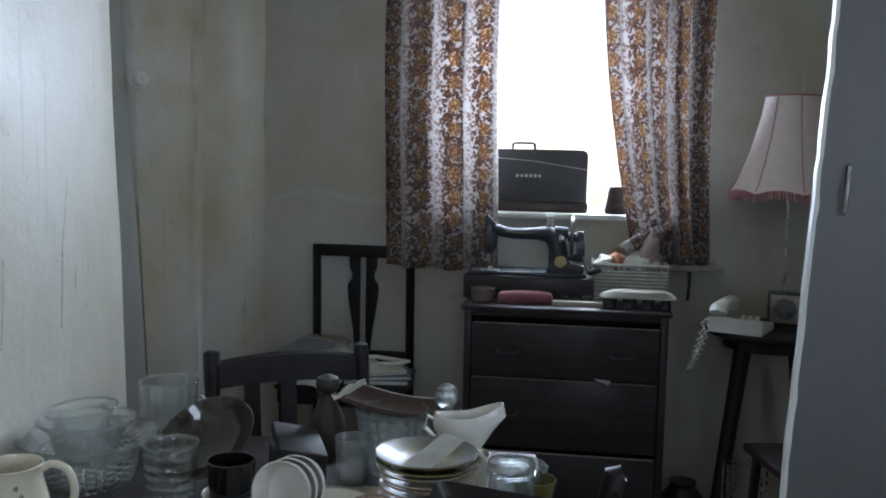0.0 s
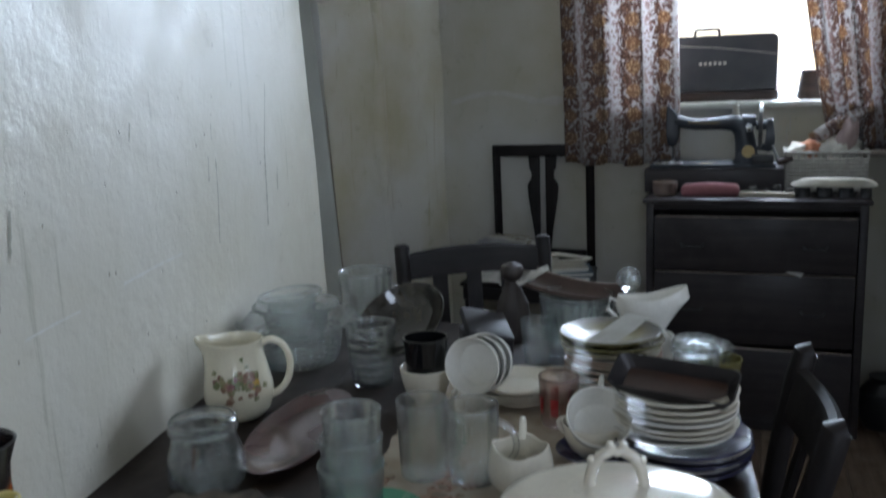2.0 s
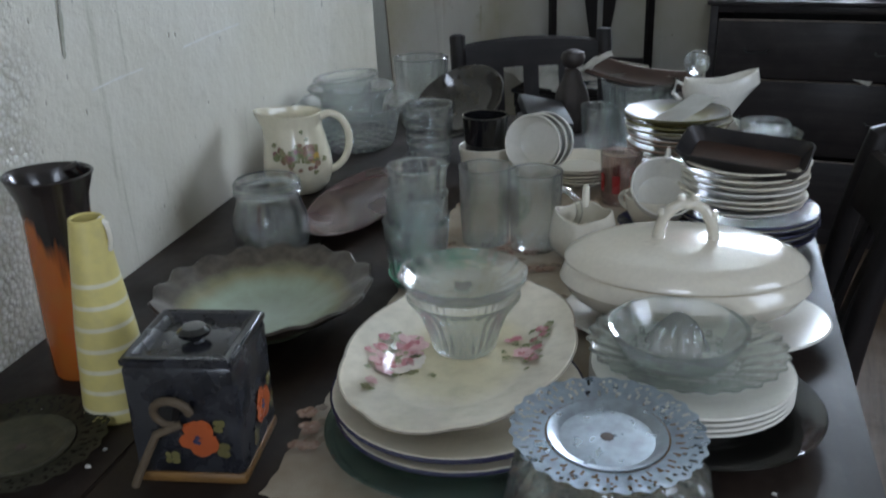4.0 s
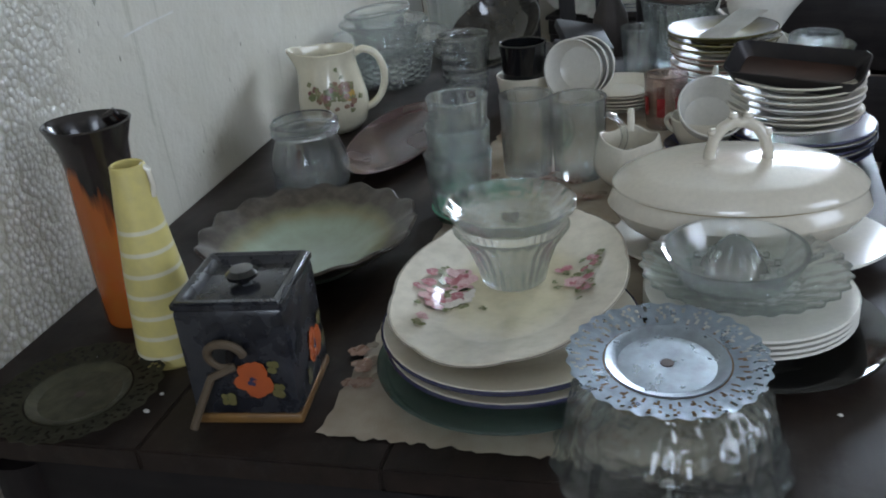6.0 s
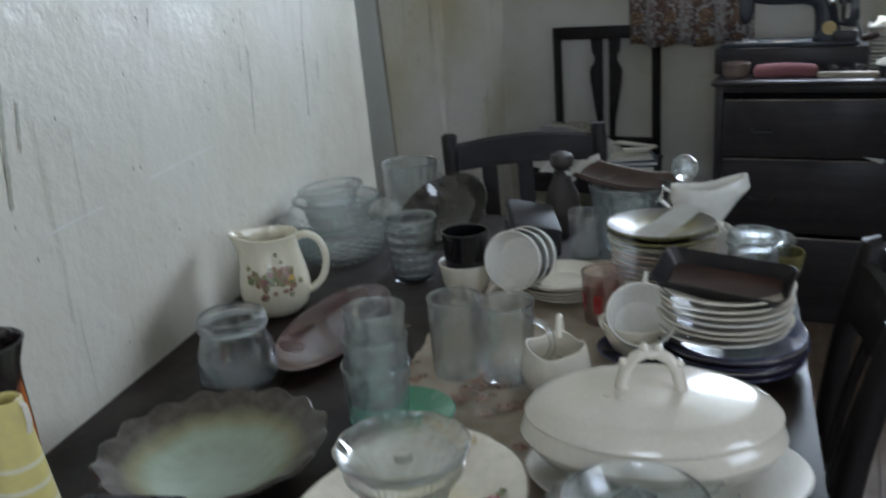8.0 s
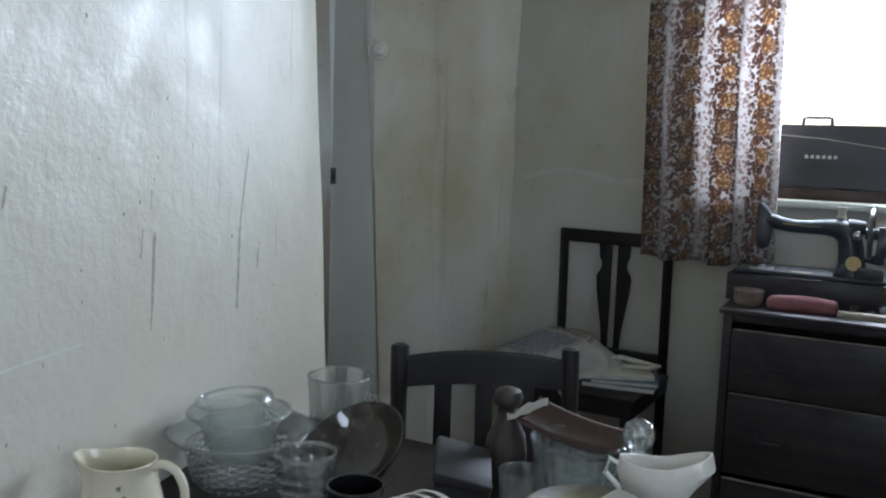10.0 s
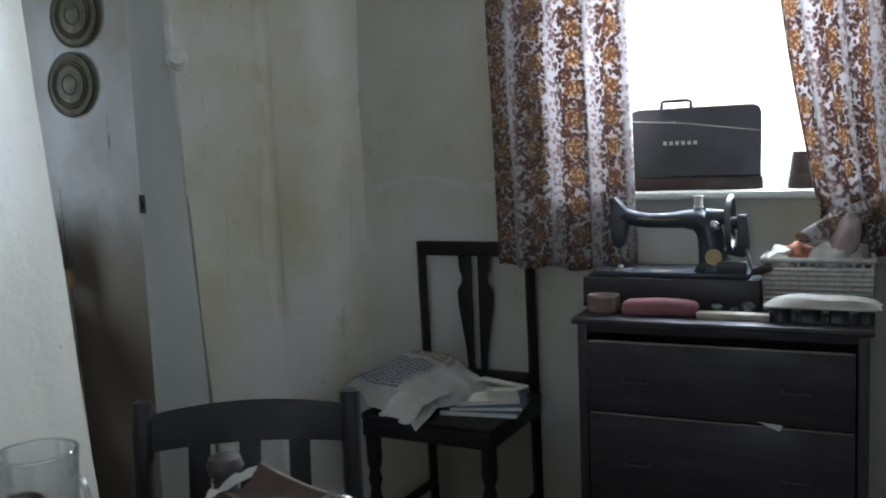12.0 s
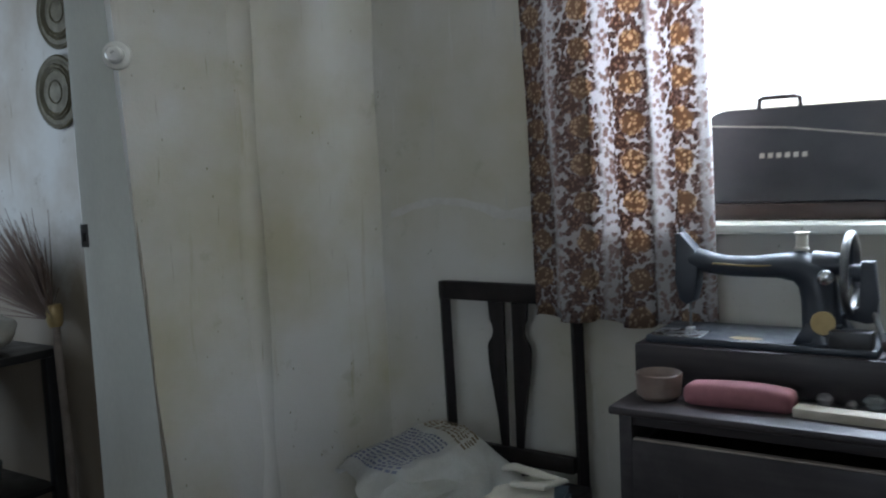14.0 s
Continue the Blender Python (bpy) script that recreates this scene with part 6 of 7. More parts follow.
def platter():
    p = thing("oval_platter", pose(0.790, 0.655, ZP, 0, 0, 93), "cream oval platter with pink roses and a gilt rim", "platter")
    r, sx = 0.118, 1.50

    def w(a, i):
        return 1 + (0.028 * abs(math.cos(4 * a)) ** 0.8 - 0.014 if 5 <= i <= 9 else 0)
    prof = dish_profile(r, 0.020, 0.066, 0.004, 0.080)
    part("body", lathe(prof, 144, sx=sx, wave=w), banded("crazed_cream_glaze", [(0.0, (0.63, 0.55, 0.34)), (0.062, (0.66, 0.59, 0.40)), (0.082, (0.72, 0.66, 0.53)), (0.12, (0.74, 0.68, 0.56))], 0.13, "r", 0.5, 0.012, sx), p)
    ring = [(r * sx * w(a, 6) * math.cos(a), r * w(a, 6) * math.sin(a), 0.0222) for a in [2 * math.pi * i / 144 for i in range(144)]]
    part("gilt_rim", tube(ring, 0.0009, 5, closed=True), "linen_card", p)

    def on(u, v):
        d = math.hypot(u / sx, v)
        zz = np.interp(d, [0, 0.07, 0.079, 0.11], [0.0064, 0.0064, 0.0122, 0.0236])
        return (u, v, zz + 0.0009)
    def lift(dz):
        return lambda u, v: tuple(Vector(on(u, v)) + Vector((0, 0, dz)))
    part("leaf_print", blossoms(scatter(-0.030, 0.062, 0.036, 0.020, 34, 0.0065, 9) + scatter(0.030, -0.066, 0.026, 0.014, 22, 0.0055, 4), lift(-0.0003), 4, 5), "leaf_print", p, smooth=0)
    part("rose_print", blossoms(scatter(-0.045, 0.066, 0.024, 0.014, 16, 0.008, 21) + scatter(0.035, -0.066, 0.018, 0.010, 10, 0.0065, 22), on, 6, 3), "rose_print", p, smooth=0)
    part("heart_print", blossoms([(0.004, 0.060, 0.020), (-0.014, 0.052, 0.014), (0.016, -0.062, 0.012)] + scatter(-0.045, 0.070, 0.022, 0.010, 10, 0.006, 31), lift(0.0003), 6, 7), surface("pale_rose_print", (0.66, 0.44, 0.42), (0.58, 0.34, 0.33), 0.25, scale=160, bump=0.0, amount=1.0), p, smooth=0)
    part("rose_print", blossoms([(0.004, 0.060, 0.007), (-0.014, 0.052, 0.005), (0.016, -0.062, 0.005)], lift(0.0006), 5, 11), "rose_print", p, smooth=0)
    part("white_print", blossoms([(-0.030, 0.046, 0.014), (-0.052, 0.052, 0.011), (-0.042, 0.040, 0.009)], lift(0.0005), 5, 8), "white_print", p, smooth=0)
    part("stain", blossoms(scatter(0.150, 0.008, 0.012, 0.026, 16, 0.008, 12), lift(-0.0004), 5, 6), surface("tea_stain", (0.50, 0.40, 0.22), (0.62, 0.54, 0.38), 0.2, scale=60), p, smooth=0)


platter()


def ribbed(n, amp, lo=0, hi=99):
    return lambda a, i: 1 + (amp * math.cos(n * a) if lo <= i <= hi else 0)


def sugar_glass():
    g = thing("glass_sugar_bowl", pose(0.787, 0.668, ZP + 0.0075), "pressed clear glass sugar bowl with a lid, on the platter", "bowl")
    out = [(0.030, 0), (0.034, 0.003), (0.038, 0.02), (0.047, 0.045), (0.056, 0.058), (0.061, 0.064)]
    part("bowl", lathe(vessel(out, 0.005, 0.008), 192, wave=ribbed(28, 0.018, 1, 5)), "clear_glass", g, smooth=40)
    prof = [(0.0, 0.066), (0.02, 0.0665), (0.04, 0.068), (0.056, 0.074), (0.066, 0.086), (0.067, 0.089), (0.064, 0.090), (0.055, 0.080), (0.04, 0.073), (0.02, 0.0715), (0.010, 0.073), (0.008, 0.080), (0.0, 0.082)]
    part("lid", lathe(prof, 160, wave=lambda a, i: 1 + (0.035 * abs(math.cos(6 * a)) if 2 <= i <= 8 else 0.0)), "clear_glass", g, smooth=40)


sugar_glass()


def glass_bowl(name, x, y, z, r, h, label, group="", ribs=20, amp=0.03, foot=0.5, thick=0.006, tilt=(0, 0, 0), mat="frosted", cat="bowl", upside=False):
    g = thing(name, pose(x, y, z, *tilt), label, cat, group)
    out = [(r * foot, 0), (r * foot + 0.003, 0.004), (r * (foot + 0.2), h * 0.25), (r * 0.88, h * 0.62), (r * 0.96, h * 0.9), (r, h)]
    m = pose(0, 0, h, 180, 0, 0) if upside else None
    part("body", lathe(vessel(out, thick, 0.008), 100, wave=ribbed(ribs, amp, 2, 9), m=m), mat, g, smooth=50)
    return g


glass_bowl("glass_fruit_bowl", 0.985, 0.492, TZ + 0.004, 0.098, 0.082, "upturned pressed clear glass bowl on the table", upside=True, ribs=16, foot=0.62)
pierced_disc("pierced_dish", 0.982, 0.49, TZ + 0.0965, 0.079, "pierced_grey", "silver-grey pierced metal cake stand on an upturned glass bowl", (1.5, 1.0, 10), 28, True)

# juicer pile
z = TZ + 0.004
plate("glass_plate", 1.035, 0.705, z, 0.122, 0.014, "smoke_glass", "dark smoked glass plate under a pile", "plate pile by the tureen")
z += 0.012
for i in range(4):
    plate("tea_plate", 1.02, 0.722, z, 0.105, 0.012, "porcelain_white", "plain white tea plate in a pile", "plate pile by the tureen")
    z += 0.006
plate("scalloped_glass_plate", 1.012, 0.738, z + 0.004, 0.103, 0.020, "frosted", "scalloped clear glass plate on a pile of tea plates", "plate pile by the tureen", wave=ribbed(26, 0.022, 5, 10), n=208)


def juicer(x, y, z):
    g = thing("lemon_squeezer", pose(x, y, z), "clear pressed glass lemon squeezer on a glass plate", "lemon squeezer")
    prof = [(0, 0), (0.05, 0), (0.056, 0.003), (0.066, 0.02), (0.072, 0.032), (0.072, 0.035), (0.068, 0.034), (0.062, 0.022), (0.053, 0.010), (0.036, 0.008), (0.03, 0.010)]
    part("dish", lathe(prof + [(0, 0.010)], 64), "clear_glass", g)
    cone = [(0.030, 0.0105), (0.027, 0.02), (0.018, 0.036), (0.007, 0.047), (0, 0.05)]
    part("reamer", lathe([(0, 0.0104)] + cone, 80, wave=lambda a, i: 1 + (0.14 * math.cos(10 * a) if 1 <= i <= 4 else 0)), "clear_glass", g, smooth=50)
    for k in range(14):
        a = 2 * math.pi * k / 14
        part("tooth", lathe([(0, 0), (0.0035, 0), (0.003, 0.006), (0, 0.008)], 8, m=pose(0.045 * math.cos(a), 0.045 * math.sin(a), 0.0095)), "clear_glass", g)
    part("spout", tube([(0.069, 0, 0.03), (0.082, 0, 0.036)], [0.008, 0.004], 8, flat=0.5), "clear_glass", g)


juicer(1.004, 0.728, z + 0.0145)


def tureen():
    x, y, rz = 0.984, 0.900, 13
    plate("serving_platter", 1.0, 0.905, TZ + 0.005, 0.112, 0.014, "porcelain_white", "white oval serving platter under the tureen", "", sx=1.45, tilt=(0, 0, rz), cat="platter", n=64)
    t = thing("tureen", pose(x, y, TZ + 0.0165, 0, 0, rz), "large white oval lidded vegetable tureen with a loop handle", "tureen")
    s = 1.40
    k = 0.016
    out = [(0.060, 0), (0.064, 0.004), (0.074, 0.010), (0.098, 0.034), (0.107, 0.053), (0.103, 0.067), (0.099, 0.057 + k)]
    part("bowl", lathe(vessel(out, 0.005, 0.008), 72, sx=s), "tureen_glaze", t)
    lid = [(0.0, 0.066), (0.06, 0.062), (0.098, 0.0585), (0.103, 0.059), (0.103, 0.062), (0.098, 0.070), (0.086, 0.078), (0.080, 0.080), (0.074, 0.0805), (0.05, 0.086), (0.02, 0.089), (0, 0.0895)]
    l = part("lid", lathe([(r_, z_ + k) for r_, z_ in lid], 72, sx=s), "tureen_glaze", t)
    pts = [(0.032, 0, 0.084), (0.032, 0, 0.093), (0.028, 0, 0.106), (0.019, 0, 0.117), (0.006, 0, 0.123), (0, 0, 0.121), (-0.006, 0, 0.123), (-0.019, 0, 0.117), (-0.028, 0, 0.106), (-0.032, 0, 0.093), (-0.032, 0, 0.084)]
    part("lid_handle", tube([(a_, b_, 0.084 + k + (c_ - 0.084) * 1.25) for a_, b_, c_ in pts], [0.008, 0.007, 0.007, 0.007, 0.0075, 0.0065, 0.0075, 0.007, 0.007, 0.007, 0.008], 12), "tureen_glaze", l)
    for sx_, z_ in ((0.008, 0.127), (-0.008, 0.127), (0.030, 0.112), (-0.030, 0.112)):
        part("handle_bead", lathe([(0, -0.006), (0.005, -0.003), (0.006, 0.001), (0.004, 0.005), (0, 0.006)], 12, m=pose(sx_, 0, 0.084 + k + (z_ - 0.084) * 1.25)), "tureen_glaze", l)
    part("gilt_line", tube([(0.0995 * s * math.cos(a), 0.0995 * math.sin(a), 0.0575 + k) for a in [2 * math.pi * i / 72 for i in range(72)]], 0.0012, 5, closed=True), "gold", t)
    for i in range(6):
        a = radians(30 + i * 60)
        part("leaf_relief", lathe([(0.009, 0), (0.006, 0.003), (0, 0.004)], 10, sy=0.6, m=pose(0.034 * (1 if i < 3 else -1) + 0.014 * math.cos(a), 0.012 * math.sin(a) - 0.012, 0.0845 + k)), "tureen_glaze", l)


tureen()


def preserve_jar(x, y, z, r, h, label, waist=0.82, group="glass jars", mat="clear_glass"):
    g = thing("glass_jar", pose(x, y, z), label, "jar", group)
    out = [(r * 0.9, 0), (r, 0.006), (r * 1.02, h * 0.3), (r * 0.96, h * 0.5), (r * waist, h * 0.72), (r * waist, h * 0.86), (r * waist * 1.08, h * 0.90), (r * waist * 1.08, h * 0.97), (r * waist * 1.02, h)]
    part("body", lathe(vessel(out, 0.004, 0.007), 48), mat, g)
    part("neck_ring", tube([(r * waist * 1.05 * math.cos(a), r * waist * 1.05 * math.sin(a), h * 0.84) for a in [2 * math.pi * i / 40 for i in range(40)]], 0.0028, 6, closed=True), mat, g)
    return g


preserve_jar(0.33, 0.985, TZ, 0.060, 0.108, "clear glass preserving jar standing by the wall")


def brown_dish():
    d = thing("oval_dish", pose(0.388, 1.185, TZ, 0, 0, 99), "plum-brown glazed oval dish", "dish")
    prof = [(0, 0.001), (0.045, 0.0), (0.05, 0.002), (0.082, 0.012), (0.096, 0.019), (0.097, 0.021), (0.094, 0.022), (0.08, 0.015), (0.05, 0.007), (0, 0.006)]

    def w(a, i):
        return 1 + 0.10 * math.cos(a) * math.cos(a) * (1 if math.cos(a) < 0 else 0.4)
    part("body", lathe([(r_ * 0.80, z_) for r_, z_ in prof], 64, sx=2.3, wave=w), "brown_glaze", d)
    ring = [(0.0772 * 2.3 * w(a, 0) * math.cos(a), 0.0772 * w(a, 0) * math.sin(a), 0.0215) for a in [2 * math.pi * i / 64 for i in range(64)]]
    part("worn_rim", tube(ring, 0.0009, 5, closed=True), "rust_brown", d)


brown_dish()
plate("saucer", 0.645, 0.93, TZ + 0.004, 0.072, 0.016, "green_glaze", "green glazed saucer under stacked tumblers", "", cat="saucer")


def tumbler(name, x, y, z, r0, r1, h, mat, label, group="", ribs=0, amp=0.0, tilt=(0, 0, 0), thick=0.0025, handle=False, base=0.009, cat="glass", hrot=0, rings=0):
    g = thing(name, pose(x, y, z, *tilt), label, cat, group)
    out = [(r0 * 0.96, 0), (r0, 0.003)] + [(r0 + (r1 - r0) * f, h * f) for f in (0.2, 0.4, 0.6, 0.8, 0.92)] + [(r1, h)]
    if rings:
        out = [(r0 * 0.96, 0), (r0, 0.003)]
        for k in range(rings * 4 + 1):
            f = 0.06 + 0.76 * k / (rings * 4)
            out.append(((r0 + (r1 - r0) * f) * (1 + 0.035 * math.cos(2 * math.pi * k / 4)), h * f))
        out += [(r1 * 0.97, h * 0.9), (r1, h)]
    part("body", lathe(vessel(out, thick, base), 72 if ribs else 44, wave=ribbed(ribs, amp, 2, len(out) - 2) if ribs else None), mat, g, smooth=45)
    ring = [((r1 - thick / 2) * math.cos(a), (r1 - thick / 2) * math.sin(a), h) for a in [2 * math.pi * i / 48 for i in range(48)]]
    part("rim", tube(ring, thick * 0.75, 6, closed=True), mat, g)
    if handle:
        pts = handle_pts(r1 * 0.95, r1 + 0.028, h * 0.25, h * 0.8)
        part("handle", tube([(x_, 0, z_) for x_, _, z_ in pts], 0.005, 10), mat, g, m=pose(0, 0, 0, 0, 0, hrot))
    return g


for k in range(3):
    tumbler("tumbler", 0.624 + 0.002 * k, 0.905 + 0.001 * k, TZ + 0.011 + 0.038 * k, 0.0375 - 0.0022 * k, 0.0460 - 0.0028 * k, 0.092, "clear_glass", "clear ribbed glass tumbler in a nested stack", "stacked tumblers", ribs=20 if k < 2 else 0, amp=0.014, cat="tumbler")
tumbler("glass_mug", 0.655, 1.095, TZ + 0.004, 0.0375, 0.040, 0.122, "clear_glass", "clear glass mug with a side handle", "glass mugs", handle=True, hrot=20, cat="mug")
tumbler("glass_mug", 0.735, 1.10, TZ + 0.004, 0.038, 0.041, 0.120, "clear_glass", "clear glass mug with a side handle", "glass mugs", handle=True, hrot=0, cat="mug")


def pitcher():
    p = thing("milk_jug", pose(0.222, 1.248, TZ, 0, 0, 0), "cream pottery jug printed with a bunch of flowers, by the wall", "jug")
    out = [(0.040, 0), (0.047, 0.003), (0.059, 0.018), (0.0655, 0.042), (0.064, 0.066), (0.057, 0.098), (0.051, 0.124), (0.0505, 0.141), (0.0525, 0.149)]

    def lip(a, i):
        k = max(0, math.cos(a - math.pi - 0.35)) ** 8
        return 1 + (0.46 * k if 8 <= i <= 12 else 0.22 * k if i in (7, 13) else 0.06 * k if i in (6, 14) else 0)
    part("body", lathe(vessel(out, 0.004, 0.006), 64, wave=lip, spout=lambda a, i: 0.006 * max(0, math.cos(a - math.pi - 0.35)) ** 8 if 8 <= i <= 12 else 0), "cream_glaze", p)
    h = [(0.050, 0, 0.134), (0.066, 0, 0.140), (0.086, 0, 0.132), (0.098, 0, 0.112), (0.100, 0, 0.088), (0.092, 0, 0.062), (0.076, 0, 0.044), (0.058, 0, 0.036)]
    part("handle", tube(bent([(x_, y_, z_ * 1.05) for x_, y_, z_ in h]), 0.0068, 12), "cream_glaze", p, m=pose(0, 0, 0, 0, 0, 20))

    def on(u, v):
        r = np.interp(v, [o[1] for o in out], [o[0] for o in out]) + 0.0008
        a = radians(-56) + u / 0.055
        return (r * math.cos(a), r * math.sin(a), v + 0.006)
    def raised(k):
        return lambda u, v: tuple(Vector(on(u, v)) * k)
    part("leaf_print", blossoms(scatter(0.0, 0.074, 0.024, 0.017, 34, 0.0062, 8), raised(0.9996), 4, 2), "leaf_print", p, smooth=0)
    part("brown_print", blossoms(scatter(0.004, 0.070, 0.022, 0.016, 22, 0.0055, 18), raised(1.0), 5, 4), "brown_print", p, smooth=0)
    part("rose_print", blossoms([(-0.030, 0.086, 0.006), (-0.040, 0.079, 0.005), (0.0, 0.084, 0.008), (-0.012, 0.071, 0.006), (0.026, 0.052, 0.004)], raised(1.0006), 6, 3), surface("mauve_flower_print", (0.20, 0.085, 0.085), (0.32, 0.17, 0.15), 0.25, scale=120, bump=0.0), p, smooth=0)
    part("yellow_print", blossoms([(0.022, 0.074, 0.013)], raised(1.0012), 6, 6), "yellow_print", p, smooth=0)
    part("flower_eye_print", blossoms([(0.022, 0.074, 0.005)], raised(1.0018), 4, 6), "brown_print", p, smooth=0)


pitcher()


def pressed_bowl(name, x, y, z, base, r, h, flare, label, facets=18, rows=5, tilt=(0, 0, 0)):
    """A pressed glass bowl: rows of raised lozenges below a fluted, flared rim."""
    g = thing(name, pose(x, y, z, *tilt), label, "bowl", "glass bowl stack")
    out = [(base, 0), (base + 0.004, 0.004)]
    top = r - flare
    n = rows * 2
    for k in range(n + 1):
        f = k / n
        out.append((base + 0.006 + (top - base - 0.006) * f ** 0.75, 0.008 + (h * 0.74 - 0.008) * f))
    out += [(top + flare * 0.4, h * 0.80), (top + flare * 0.8, h * 0.92), (r, h)]

    def w(a, i):
        if 3 <= i <= n + 2:
            return 1 + 0.024 * math.cos(facets * a + math.pi * (i % 2))
        if n + 3 <= i <= n + 9:
            return 1 + 0.006 * math.cos(facets * 2 * a)
        return 1
    part("body", lathe(vessel(out, 0.005, 0.009), facets * 8, wave=w), "clear_glass", g, smooth=22)
    ring = [(r * (1 + 0.006 * math.cos(facets * 2 * a)) * math.cos(a), r * (1 + 0.006 * math.cos(facets * 2 * a)) * math.sin(a), h) for a in [2 * math.pi * i / (facets * 6) for i in range(facets * 6)]]
    part("rim", tube(ring, 0.0032, 6, closed=True), "clear_glass", g)
    return g


pressed_bowl("cut_glass_bowl", 0.172, 1.568, TZ, 0.080, 0.134, 0.098, 0.034, "large pressed clear glass bowl against the wall", 16, 5)
pressed_bowl("glass_dish", 0.168, 1.572, TZ + 0.060, 0.055, 0.094, 0.070, 0.022, "middle pressed clear glass bowl nested in a larger one", 14, 4)
pressed_bowl("glass_dish", 0.160, 1.575, TZ + 0.088, 0.044, 0.070, 0.064, 0.016, "small scalloped clear glass bowl on a glass dish", 10, 4, (3, -4, 0))
tumbler("glass_jug", 0.235, 1.80, TZ, 0.056, 0.066, 0.158, "clear_glass", "clear glass measuring jug with a handle", "", handle=True, hrot=10, cat="jug", thick=0.0035)
tumbler("dimpled_glass", 0.395, 1.475, TZ, 0.042, 0.052, 0.125, "clear_glass", "clear dimpled glass tumbler", "", rings=5, thick=0.004, cat="tumbler")


def cup(name, x, y, z, r, h, mat, label, group="", tilt=(0, 0, 0), hrot=0, handle=True):
    c = thing(name, pose(x, y, z, *tilt), label, "cup", group)
    out = [(r * 0.45, 0), (r * 0.5, 0.003), (r * 0.52, 0.006), (r * 0.75, h * 0.25), (r * 0.9, h * 0.55), (r * 0.97, h * 0.85), (r, h)]
    part("body", lathe(vessel(out, 0.003, 0.006), 44), mat, c)
    if handle:
        pts = handle_pts(r * 0.9, r + 0.024, h * 0.3, h * 0.85)
        part("handle", tube([(a, 0, b) for a, _, b in pts], 0.0038, 8), mat, c, m=pose(0, 0, 0, 0, 0, hrot))
    return c


cup("tea_cup", 0.545, 1.395, TZ, 0.050, 0.072, "ivory_glaze", "white tea cup holding a black glass tumbler", "white cups", hrot=70)
tumbler("black_tumbler", 0.546, 1.396, TZ + 0.012, 0.034, 0.043, 0.118, "black_glass", "black glass tumbler standing in a white cup", "", cat="tumbler")
g = thing("smoked_bowl", pose(0.438, 1.585, TZ + 0.070, 34, -12, 0), "smoked brown glass bowl tipped on its side", "bowl")
part("body", lathe(vessel([(0.036, 0), (0.04, 0.003), (0.07, 0.02), (0.092, 0.042), (0.103, 0.060)], 0.004, 0.006), 56), surface("smoked_mottled_glass", (0.012, 0.009, 0.008), (0.05, 0.042, 0.026), 0.07, scale=26, bump=0.0, coat=0.5), g)
M["dull_leather"] = surface("dull_leather", (0.020, 0.019, 0.022), (0.05, 0.046, 0.05), 0.7, scale=25, bump=0.4)
g = thing("leather_box", pose(0.57, 1.70, TZ, 0, 0, 28), "dark leather-covered box tilted among the glasses", "box")
part("body", boxed(-0.05, -0.07, 0, 0.05, 0.07, 0.055, bevel=0.006), "dull_leather", g)
part("lid", boxed(-0.052, -0.072, 0, 0.052, 0.072, 0.022, bevel=0.006, m=pose(0, 0, 0.058, 8, 14, 0)), "dull_leather", g)

# tipped cups on saucers
z = stack("saucer", 0.715, 1.44, TZ + 0.004, [0.078] * 5, lambda i: "ivory_glaze", "white saucer in a pile with tipped cups on it", "saucer pile", 0.006, seed=5)
for k in range(3):
    cup("tea_cup", 0.654 + 0.004 * k, 1.405 + 0.0285 * k, z + 0.050 - 0.004 * k, 0.054, 0.048, "porcelain_white", "white tea cup tipped on its side on the saucers", "white cups", (80, 0, -5), hrot=235, handle=k == 0)
tumbler("small_tumbler", 0.70, 1.665, TZ, 0.030, 0.038, 0.098, "clear_glass", "small clear glass tumbler", "", cat="tumbler")
g = tumbler("red_tumbler", 0.815, 1.345, TZ + 0.004, 0.032, 0.036, 0.088, "red_glass", "clear glass tumbler banded in red", "", cat="tumbler")
M["red_enamel"] = surface("red_enamel_band", (0.30, 0.03, 0.03), (0.20, 0.02, 0.02), 0.3, bump=0.0)
for k in range(7):
    bm = bmesh.new()
    cols = []
    for j in range(5):
        a = 2 * math.pi * (k + 0.11 * j) / 7
        cols.append([bm.verts.new(((0.032 + 0.045 * q + 0.0007) * math.cos(a), (0.032 + 0.045 * q + 0.0007) * math.sin(a), q)) for q in (0.024, 0.056)])
    for p, q in zip(cols, cols[1:]):
        bm.faces.new((p[0], q[0], q[1], p[1]))
    part("red_panel", bm, "red_enamel", g)


def creamer():
    c = thing("cream_jug", pose(0.815, 1.078, TZ + 0.004, 0, 0, 10), "small white cream jug with a notched rim", "jug")
    out = [(0.030, 0), (0.034, 0.003), (0.046, 0.018), (0.049, 0.034), (0.045, 0.056), (0.041, 0.072)]

    def sq(a, i):
        return 1 + 0.05 * math.cos(4 * a + 0.6)
    part("body", lathe(vessel(out, 0.003, 0.006), 56, wave=sq, spout=lambda a, i: (0.003 * math.cos(4 * a) - 0.010 * max(0, math.cos(a + math.pi / 2)) ** 10) if 5 <= i <= 8 else 0), "ivory_glaze", c)
    part("handle", tube(bent([(0.0, 0.038, 0.066), (0.0, 0.046, 0.088), (0.0, 0.056, 0.090), (0.0, 0.066, 0.066), (0.0, 0.062, 0.042), (0.0, 0.046, 0.03)]), 0.0052, 10), "ivory_glaze", c)


